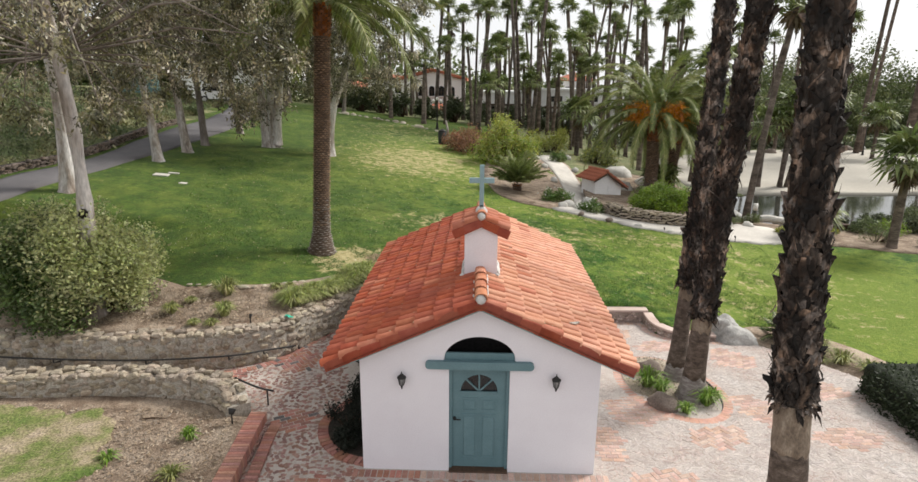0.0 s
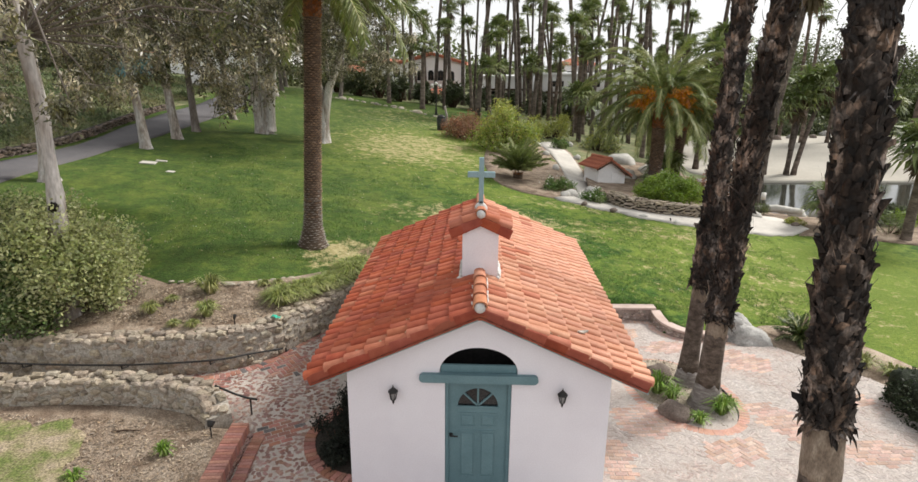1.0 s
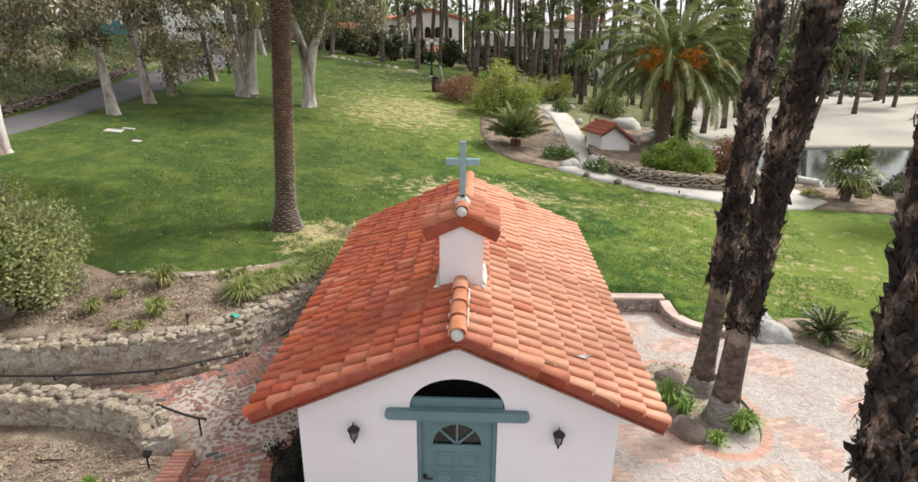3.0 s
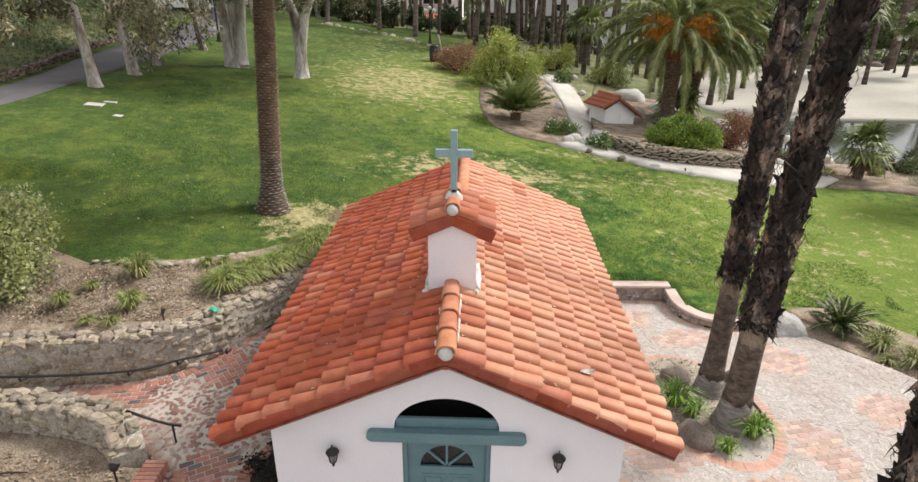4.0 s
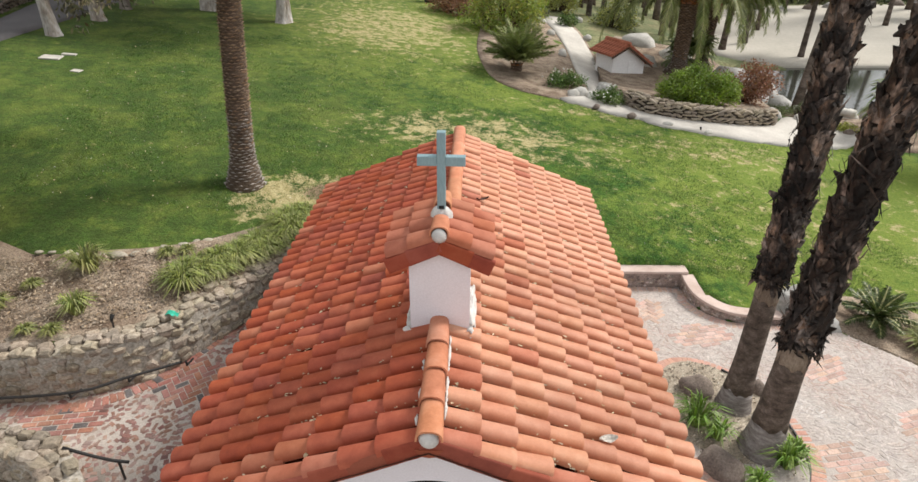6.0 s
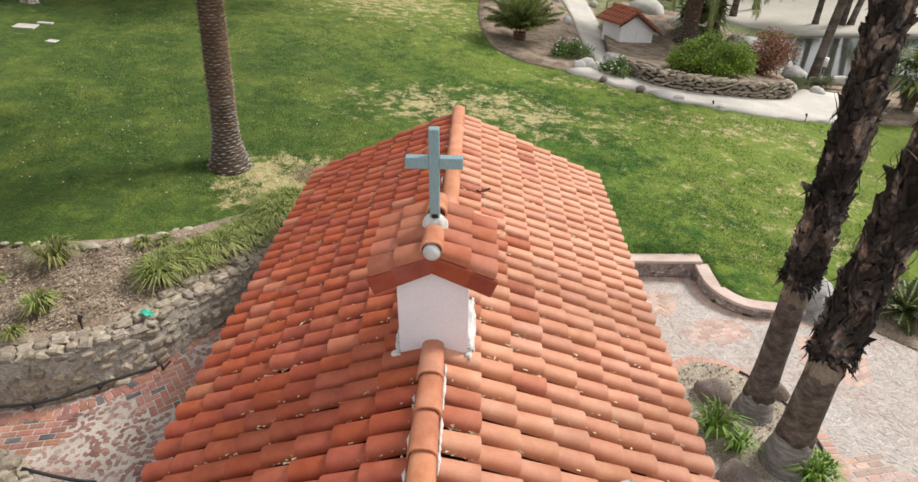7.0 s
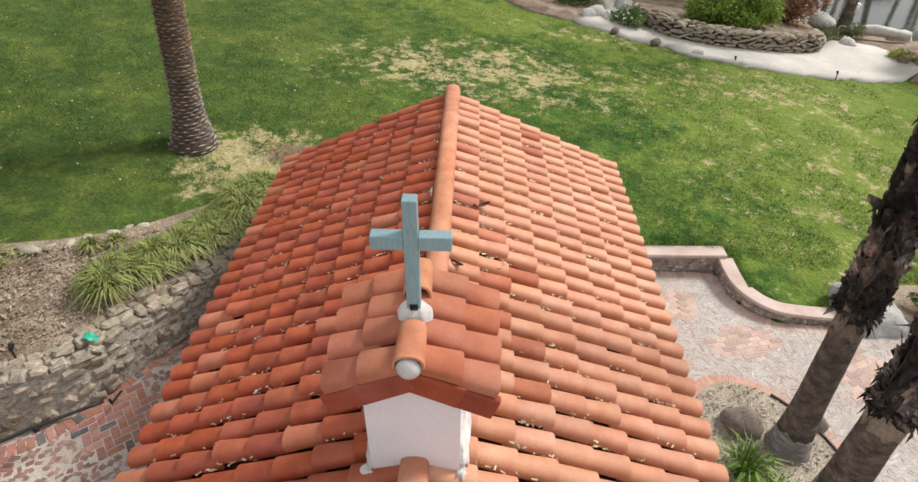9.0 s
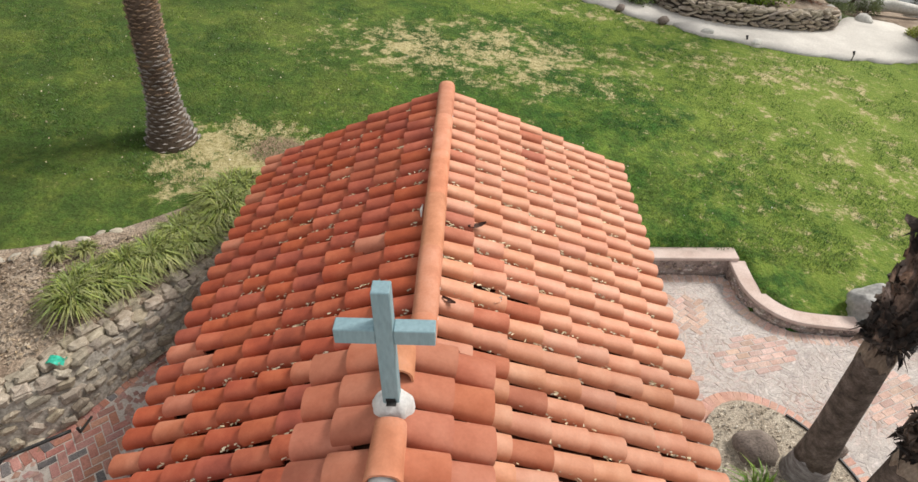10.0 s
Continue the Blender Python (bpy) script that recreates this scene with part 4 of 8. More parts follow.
def blob_points(rnd, c, r, n, shell=0.6, flat=1.0):
    out = []
    for _ in range(n):
        d = Vector((rnd.gauss(0, 1), rnd.gauss(0, 1), rnd.gauss(0, 1))).normalized()
        k = rnd.uniform(shell, 1.0)
        out.append((c[0] + d.x * r * k, c[1] + d.y * r * k, c[2] + d.z * r * k * flat))
    return out


def shrub(name, at, size, mats, label, leaf=0.07, leaves=2500, lobes=14, seed=0, group="", category="shrub", twigs=True, width=0.5, split=None):
    """A bush: stems, and lobes of leaves with an uneven outline. split: which of two leaf materials a place gets."""
    rnd = random.Random(seed)
    ob = thing(name, at, label, category, group)
    sx, sy, sz = size
    st = Acc()
    fol = Acc()
    per = max(8, leaves // lobes)
    for i in range(lobes):
        a = rnd.uniform(0, math.tau)
        k = math.sqrt(rnd.uniform(0.02, 1))
        h = rnd.uniform(0.25, 0.9) * (1 - 0.45 * k * k)
        c = Vector((sx * 0.72 * k * math.cos(a), sy * 0.72 * k * math.sin(a), sz * h))
        r = min(sx, sy, sz) * rnd.uniform(0.28, 0.48)
        if c.z - r < 0:
            c.z = r * 0.75
        if twigs:
            st.tube([(0.1 * c.x, 0.1 * c.y, -0.05), tuple(c * 0.55 + Vector((0, 0, -0.08 * sz))), tuple(c)], [0.03 * sz, 0.018 * sz, 0.006 * sz], 5)
        for p in blob_points(rnd, c, r, per, 0.35):
            if p[2] < 0.01:
                continue
            leaf_cloud(fol, [p], leaf, rnd, 0.0, width, split(p, rnd) if split else 0)
    if twigs:
        part("branchwork", st, wood_dark, ob, "", True)
    part("foliage", fol, mats, ob)
    return ob


def tuft(name, at, r, h, mat, label, blades=160, seed=0, group="", category="grass tuft", width=0.012):
    rnd = random.Random(seed)
    a = Acc()
    for _ in range(blades):
        an = rnd.uniform(0, math.tau)
        lean = rnd.uniform(0.1, 1.0)
        b = Vector((0.25 * r * math.cos(an) * rnd.random(), 0.25 * r * math.sin(an) * rnd.random(), -0.02))
        hh = h * rnd.uniform(0.6, 1.1)
        d = Vector((math.cos(an), math.sin(an), 0))
        s = Vector((-math.sin(an), math.cos(an), 0)) * width * rnd.uniform(0.7, 1.3)
        mid = b + d * r * lean * 0.5 + Vector((0, 0, hh * 0.75))
        tip = b + d * r * lean * 1.15 + Vector((0, 0, hh * (1.0 - 0.55 * lean)))
        a.add([tuple(b - s), tuple(b + s), tuple(mid + s * 0.8), tuple(mid - s * 0.8), tuple(tip)], [(0, 1, 2, 3), (3, 2, 4)])
    return whole(name, a, mat, at, label, category, group)


def fan_leaf_into(acc, base, d, r, rnd, m=0, n=14, petiole=0.8, mp=None):
    """A fan leaf: a stalk and a round of pointed blades."""
    d = Vector(d).normalized()
    up = Vector((0, 0, 1))
    s = d.cross(up)
    if s.length < 1e-3:
        s = Vector((1, 0, 0))
    s.normalize()
    nrm = s.cross(d).normalized()
    b = Vector(base)
    hub = b + d * petiole + nrm * 0.0
    w = 0.018
    acc.add([tuple(b - s * w), tuple(b + s * w), tuple(hub + s * w * 0.6), tuple(hub - s * w * 0.6)], [(0, 1, 2, 3)], m if mp is None else mp)
    for i in range(n):
        a = radians(-125 + 250 * (i + 0.5) / n)
        e = (d * math.cos(a) + s * math.sin(a)).normalized()
        q = (-d * math.sin(a) + s * math.cos(a)).normalized()
        l = r * (0.75 + 0.25 * math.cos(a * 0.6)) * rnd.uniform(0.9, 1.08)
        hw = l * math.tan(radians(125 / n)) * 0.42
        mid = hub + e * l * 0.55 + nrm * 0.05 * r
        tip = hub + e * l - up * l * rnd.uniform(0.10, 0.50)
        acc.add([tuple(hub), tuple(mid - q * hw), tuple(tip), tuple(mid + q * hw)], [(0, 1, 2, 3)], m)


def fan_crown(rnd, r=0.95, live=30, dead=14, n=13):
    a = Acc()
    for i in range(live):
        an = i * 2.399 + rnd.uniform(-0.2, 0.2)
        el = radians(rnd.uniform(-28, 82))
        d = (math.cos(an) * math.cos(el), math.sin(an) * math.cos(el), math.sin(el))
        fan_leaf_into(a, (0, 0, 0.1), d, r * rnd.uniform(0.8, 1.15), rnd, 0, n, r * rnd.uniform(0.6, 1.0))
    for i in range(dead):
        an = i * 2.399 + rnd.uniform(-0.3, 0.3)
        el = radians(rnd.uniform(-85, -45))
        d = (math.cos(an) * math.cos(el), math.sin(an) * math.cos(el), math.sin(el))
        fan_leaf_into(a, (0, 0, -0.1), d, r * rnd.uniform(0.5, 0.75), rnd, 1, 8, r * rnd.uniform(0.3, 0.6))
    return a


def frond_into(acc, base, an, el, length, rnd, arch_k=1.0, leaflets=34, leaf_len=0.42, m=0, mr=1, leaf_w=0.016, fold=0.8):
    """A feather leaf that arches over: a rib and leaflets on both sides."""
    pts = []
    p = Vector(base)
    pitch = el
    n = 12
    for i in range(n + 1):
        pts.append(p.copy())
        p = p + Vector((math.cos(an) * math.cos(pitch), math.sin(an) * math.cos(pitch), math.sin(pitch))) * (length / n)
        pitch -= radians(rnd.uniform(6, 10)) * arch_k * (0.35 + 1.1 * i / n)
        pitch = max(pitch, radians(-84))
    side = Vector((-math.sin(an), math.cos(an), 0))
    w = 0.030
    for i in range(n):
        k0, k1 = 1 - i / n * 0.8, 1 - (i + 1) / n * 0.8
        acc.add([tuple(pts[i] - side * w * k0), tuple(pts[i] + side * w * k0), tuple(pts[i + 1] + side * w * k1), tuple(pts[i + 1] - side * w * k1)], [(0, 1, 2, 3)], mr)
    for j in range(leaflets):
        u = 0.10 + 0.90 * (j + rnd.random() * 0.5) / leaflets
        f = min(u * n, n - 1e-3)
        i = int(f)
        c = pts[i].lerp(pts[i + 1], f - i)
        t = (pts[i + 1] - pts[i]).normalized()
        nr = side.cross(t).normalized()
        ll = leaf_len * (0.55 + 0.9 * math.sin(math.pi * min(1, u * 0.9 + 0.08))) * rnd.uniform(0.85, 1.1)
        for s in (-1, 1):
            d = (side * s * fold + t * 0.62 - nr * rnd.uniform(-0.35, 0.15)).normalized()
            tip = c + d * ll - Vector((0, 0, ll * rnd.uniform(0.05, 0.3)))
            wv = t * leaf_w
            mid = c + d * ll * 0.5
            acc.add([tuple(c - wv * 0.7), tuple(c + wv * 0.7), tuple(mid + wv), tuple(tip), tuple(mid - wv)], [(0, 1, 2, 3, 4)], m)


def leaning(base, top, n, bow=0.0):
    b, t = Vector(base), Vector(top)
    return [b.lerp(t, i / n) + Vector((0, bow * math.sin(math.pi * i / n), 0)) for i in range(n + 1)]


def boots_into(acc, pts, radii, z0, z1, per_m, size, rnd, out=0.5):
    """Broken leaf bases: curled pointed plates set round a trunk."""
    total = sum((b - a).length for a, b in zip(pts, pts[1:]))
    count = int(per_m * total)
    acc_an = 0
    for k in range(count):
        u = (k + rnd.random()) / count
        f = u * (len(pts) - 1)
        i = min(int(f), len(pts) - 2)
        c = pts[i].lerp(pts[i + 1], f - i)
        if not z0 <= c.z <= z1:
            continue
        r = radii[i] + (radii[i + 1] - radii[i]) * (f - i)
        ax = (pts[i + 1] - pts[i]).normalized()
        acc_an += 2.399
        an = acc_an + rnd.uniform(-0.3, 0.3)
        o = Vector((math.cos(an), math.sin(an), 0))
        o = (o - ax * o.dot(ax)).normalized()
        s = ax.cross(o)
        l = size * rnd.choice((0.6, 0.8, 1.0, 1.0, 1.3, 1.7)) * rnd.uniform(0.85, 1.15)
        w = size * rnd.uniform(0.50, 0.85)
        roll = rnd.gauss(0, 0.22)
        g = (ax * math.cos(roll) + s * math.sin(roll)).normalized()
        if rnd.random() < 0.05:
            g = -g
        s = g.cross(o).normalized()
        tilt = rnd.uniform(0.05, out) * (1.6 if rnd.random() < 0.15 else 1)
        b0 = c + o * (r * 0.88)
        bulge = o * rnd.uniform(0.02, 0.05)
        mid = b0 + g * l * 0.55 + o * (l * tilt * 0.35)
        tip = b0 + g * l + o * (l * tilt) + s * rnd.uniform(-0.5, 0.5) * w
        tip2 = tip + s * w * rnd.uniform(0.15, 0.5) - g * l * rnd.uniform(0.0, 0.25)
        vs = [b0 - s * w * 0.6, b0 + s * w * 0.6, mid + s * w * 0.55, mid - s * w * 0.55, tip - s * w * 0.12, tip2, mid + bulge, b0 + bulge, b0 + g * l * 0.9 - o * 0.02]
        acc.add([tuple(v) for v in vs], [(0, 7, 6, 3), (7, 1, 2, 6), (3, 6, 4), (6, 2, 5, 4), (3, 4, 8), (4, 5, 8), (5, 2, 8)])


def boot_palm(name, line, z_skirt, height, r0, r_skirt, r1, label, seed, bands, size=0.145):
    """A tall fan palm: a bare foot in bands of bark, then a dark coat of leaf bases. line(z) gives its axis."""
    rnd = random.Random(seed)
    o = Vector((*line(0.0), 0.0))
    g = patio_z(o.x, o.y)
    ob = thing(name, (o.x, o.y, g), label, "palm tree", "tall fan palms by the chapel")

    def at(z):
        u = min(z, 7.0)
        x, y = line(u)
        if z > 7.0:
            x1, y1 = line(6.9)
            x, y = x + (x - x1) * (z - 7) * 10 * 0.6, y + (y - y1) * (z - 7) * 10 * 0.6
        return Vector((x - o.x, y - o.y, z))

    cuts = [-0.25] + list(bands) + [z_skirt + 0.12]
    for k, (lo, hi, mat, nm, lab) in enumerate(zip(cuts, cuts[1:], (palm_smooth, palm_brown, palm_beige), ("trunk_foot", "trunk_mid", "trunk_neck"), ("pale grey bark at the foot", "dark brown bark", "beige bark under the coat"))):
        n = 8
        zs = [lo + (hi - lo) * i / n for i in range(n + 1)]
        fr = [r0 * (1 + 0.62 * math.exp(-max(z, -0.1) * 3.2)) * (1 - 0.04 * max(0, z)) * (1 + 0.012 * math.sin(z * 40)) + (0.004 if k == 2 else 0) for z in zs]
        a = Acc()
        a.tube([tuple(at(z)) for z in zs], fr, 22)
        for j, cut in ((0, lo), (n, hi)):       # bands of bark end in a ragged line
            if 0 < cut < z_skirt:
                for q in range(22):
                    v = a.v[j * 22 + q]
                    a.v[j * 22 + q] = (v[0], v[1], v[2] + 0.16 * noise.noise((q % 22 * 0.9, cut * 9, seed)) + 0.05 * noise.noise((q * 3.1, cut, seed)))
        part(nm, a, mat, ob, lab, True)
    n = 22
    pts = [at(z_skirt + (height - z_skirt) * i / n) for i in range(n + 1)]
    rad = [r_skirt + (r1 - r_skirt) * min(1, i / 8) for i in range(n + 1)]
    a = Acc()
    a.tube([tuple(p) for p in pts], [r * 0.90 for r in rad], 16)
    # core nearly black, so shade in gaps of the coat is put in as colour
    part("trunk", a, palm_dark, ob, "", True)
    bt = Acc()
    boots_into(bt, pts, rad, z_skirt - 0.1, height, 165, size, rnd, 0.46)
    for k in range(150):
        an = rnd.uniform(0, math.tau)
        d = Vector((math.cos(an), math.sin(an), 0))
        s = Vector((-math.sin(an), math.cos(an), 0))
        c = at(z_skirt + rnd.uniform(-0.04, 0.7) * rnd.random()) + d * r_skirt * 0.90
        l = rnd.uniform(0.10, 0.30)
        up = rnd.uniform(-1.0, 0.2)
        tip = c + Vector((0, 0, l * up)) + d * l * rnd.uniform(0.05, 0.45) + s * rnd.uniform(-0.12, 0.12)
        w = rnd.uniform(0.015, 0.05)
        mid = c.lerp(tip, 0.5) + d * 0.03
        bt.add([tuple(c - s * w), tuple(c + s * w), tuple(mid + s * w * 0.8), tuple(tip), tuple(mid - s * w * 0.8)], [(0, 1, 2, 3, 4)])
    # loose fibrous straps lying along the coat
    for k in range(int(42 * (min(height, 8.5) - z_skirt))):
        c = at(rnd.uniform(z_skirt, min(height, 8.5)))
        an = rnd.uniform(0, math.tau)
        d = Vector((math.cos(an), math.sin(an), 0))
        s = Vector((-math.sin(an), math.cos(an), 0))
        b0 = c + d * r_skirt * rnd.uniform(0.98, 1.12)
        l, w = rnd.uniform(0.10, 0.30), rnd.uniform(0.006, 0.020)
        g = Vector((0, 0, rnd.choice((-1, 1)))) + s * rnd.gauss(0, 0.45)
        mid = b0 + g * l * 0.5 + d * rnd.uniform(0.01, 0.05)
        tip = b0 + g * l + d * rnd.uniform(-0.02, 0.13)
        bt.add([tuple(b0 - s * w), tuple(b0 + s * w), tuple(mid + s * w), tuple(mid - s * w), tuple(tip)], [(0, 1, 2, 3), (3, 2, 4)])
    part("bark_coat", bt, boot, ob, "dark ragged leaf bases", False, "stuff")
    cr = part("crown", fan_crown(rnd, 1.0, 30, 18), [fan_leaf, dead_leaf], ob)
    cr.matrix_basis = Matrix.Translation(at(height))
    return ob


boot_palm("fan_palm", lambda z: (4.438 + 0.0906 * z + 0.0023 * z * z, 13.98 + 0.1363 * z + 0.0101 * z * z), 2.15, 13.5, 0.180, 0.216, 0.184, "leaning fan palm with dark ragged leaf bases", 21, (0.34, 1.85))
boot_palm("fan_palm", lambda z: (4.53 + 0.057 * z - 0.0019 * z * z, 13.12 + 0.1024 * z - 0.0173 * z * z), 1.80, 13.5, 0.210, 0.238, 0.198, "leaning fan palm with dark coat and banded foot", 22, (0.48, 1.50))
boot_palm("fan_palm", lambda z: (4.583 - 0.0631 * z + 0.0058 * z * z, 9.229 + 0.0531 * z + 0.0051 * z * z), 1.95, 13.0, 0.258, 0.292, 0.252, "thick fan palm with curling dark leaf bases", 23, (0.3, 1.2), 0.165)


date_foot = surf("date_palm_foot", [(0.19, 0.165, 0.145), (0.36, 0.325, 0.295)], 5, 30, 0.95, 0.5, 0.008, vary=0.3, island=True, fine_mix=0.25)


def date_trunk(ob, top, r0, r1, rnd, boots_from=0.8):
    t = Vector(top)
    pts = leaning((0, 0, -0.2), t, 18)
    rad = [r0 * 2.2, r0 * 1.45, r0 * 1.08] + [r0 + (r1 - r0) * min(1, i / 14) for i in range(1, 17)]
    a = Acc()
    a.tube([tuple(p) for p in pts], rad, 20)
    part("trunk", a, date_bark, ob, "", True)
    s0, s1, s2 = Acc(), Acc(), Acc()
    # diamond scars in spirals
    h = t.z
    n = int(h / 0.062) * 11
    for k in range(n):
        u = (k // 11 + 0.5 + rnd.uniform(-0.22, 0.22)) / (n // 11)
        an = (k % 11 + 0.5 * (k // 11 % 2) + rnd.uniform(-0.12, 0.12)) * math.tau / 11
        f = u * 18
        i = min(int(f), 17)
        c = pts[i].lerp(pts[i + 1], f - i)
        r = rad[i] + (rad[i + 1] - rad[i]) * (f - i)
        o = Vector((math.cos(an), math.sin(an), 0))
        s = Vector((-math.sin(an), math.cos(an), 0))
        w, l = r * 0.30 * rnd.uniform(0.8, 1.1), 0.024 * rnd.uniform(0.8, 1.2)
        if u < boots_from:
            b0 = c + o * (r - 0.006)
            (s0 if u < 0.2 + rnd.uniform(-0.08, 0.08) else s1).add([tuple(b0 - s * w), tuple(b0 - Vector((0, 0, l)) + o * 0.010), tuple(b0 + s * w), tuple(b0 + Vector((0, 0, l)) + o * 0.052), tuple(b0 + Vector((0, 0, l * 1.15)))], [(0, 1, 2, 3), (0, 3, 4), (3, 2, 4)])
        else:
            b0 = c + o * (r - 0.01)
            l *= 4.5
            s2.add([tuple(b0 - s * w), tuple(b0 + s * w), tuple(b0 + s * w * 0.6 + Vector((0, 0, l)) + o * 0.07), tuple(b0 - s * w * 0.6 + Vector((0, 0, l)) + o * 0.07)], [(0, 1, 2, 3)])
    part("foot_scar", s0, date_foot, ob, "grey weathered leaf scars at the foot", False, "stuff")
    part("scar_pattern", s1, date_scar, ob, "", False, "stuff")
    if s2.v:
        part("upper_bark", s2, date_top, ob, "orange-brown cut leaf bases", False, "stuff")


def date_palm(at, top, r0, r1, length, fronds, seed, label, orange=False, leaflets=36, arch_k=1.0, low=-35, leaf_w=0.022, leaf_len=0.42, fold=0.8):
    rnd = random.Random(seed)
    ob = thing("date_palm", at, label, "palm tree")
    date_trunk(ob, top, r0, r1, rnd, 0.88 if not orange else 0.7)
    a = Acc()
    for i in range(fronds):
        an = i * 2.399 + rnd.uniform(-0.15, 0.15)
        el = radians(80 - (80 - low) * ((i + 0.5) / fronds) ** 0.9)
        frond_into(a, (top[0], top[1], top[2] + 0.1), an, el, length * rnd.uniform(0.85, 1.1), rnd, arch_k, leaflets, leaf_len, leaf_w=leaf_w, fold=fold)
    part("crown", a, [date_leaf, rachis_mat], ob)
    if orange:
        f = Acc()
        for i in range(30):
            an = rnd.uniform(0, math.tau)
            st = [Vector(top)]
            d = Vector((math.cos(an) * 0.9, math.sin(an) * 0.9, 0.75))
            for _ in range(4):
                st.append(st[-1] + d * 0.40)
                d.z -= 0.30
            f.tube([tuple(v) for v in st], [0.02] * 5, 4)
            leaf_cloud(f, [tuple(st[-1] + Vector((rnd.gauss(0, 0.17), rnd.gauss(0, 0.17), rnd.gauss(-0.1, 0.25)))) for _ in range(150)], 0.26, rnd, 1.2, 0.22)
        part("fruit_bunch", f, orange_fruit, ob, "drooping orange fruit stalks", False, "stuff")
    return ob


date_palm((-4.87, 19.14, 1.18), (0.10, 1.25, 7.3), 0.245, 0.23, 3.8, 36, 31, "date palm with a patterned brown trunk on the lawn", leaflets=90, low=-12, arch_k=0.95, leaf_w=0.026, fold=0.4)
date_palm((9.9, 36.2, 0.25), (0.1, 0.2, 4.2), 0.33, 0.40, 5.2, 54, 32, "broad date palm with arching fronds and orange fruit stalks", True, 130, 1.12, -14, 0.023, 0.40, 0.36)
date_palm((11.5, 37.8, 0.2), (0.25, 0.1, 3.9), 0.27, 0.33, 4.1, 46, 34, "second date palm with arching fronds behind a larger one", True, 110, 1.25, -10, 0.032, 0.40, 0.36)
date_palm((1.95, 32.0, 0.72), (0, 0, 0.55), 0.21, 0.23, 1.6, 46, 33, "young date palm with short trunk in a mulch bed", False, 54, 0.34, 20, 0.020, 0.27, 0.5)

# ---- stone walls, rails, paving and planting round the chapel ----
def stone_meshes(name, mat, n=7, seed=1, rough=0.16):
    out = []
    rnd = random.Random(seed)
    for k in range(n):
        bm = bevel_box((1, 1, 1), (0, 0, 0), 0.22)
        for v in bm.verts:
            v.co = Vector((v.co.x * rnd.uniform(0.94, 1.06), v.co.y, v.co.z * rnd.uniform(0.92, 1.06))) + Vector((rnd.gauss(0, rough * 0.4), rnd.gauss(0, rough * 0.3), rnd.gauss(0, rough * 0.4)))
        me = bpy.data.meshes.new(name)
        bm.to_mesh(me)
        bm.free()
        me.materials.append(mat)
        out.append(me)
    return out


STONES = stone_meshes("wall_stone", stone)


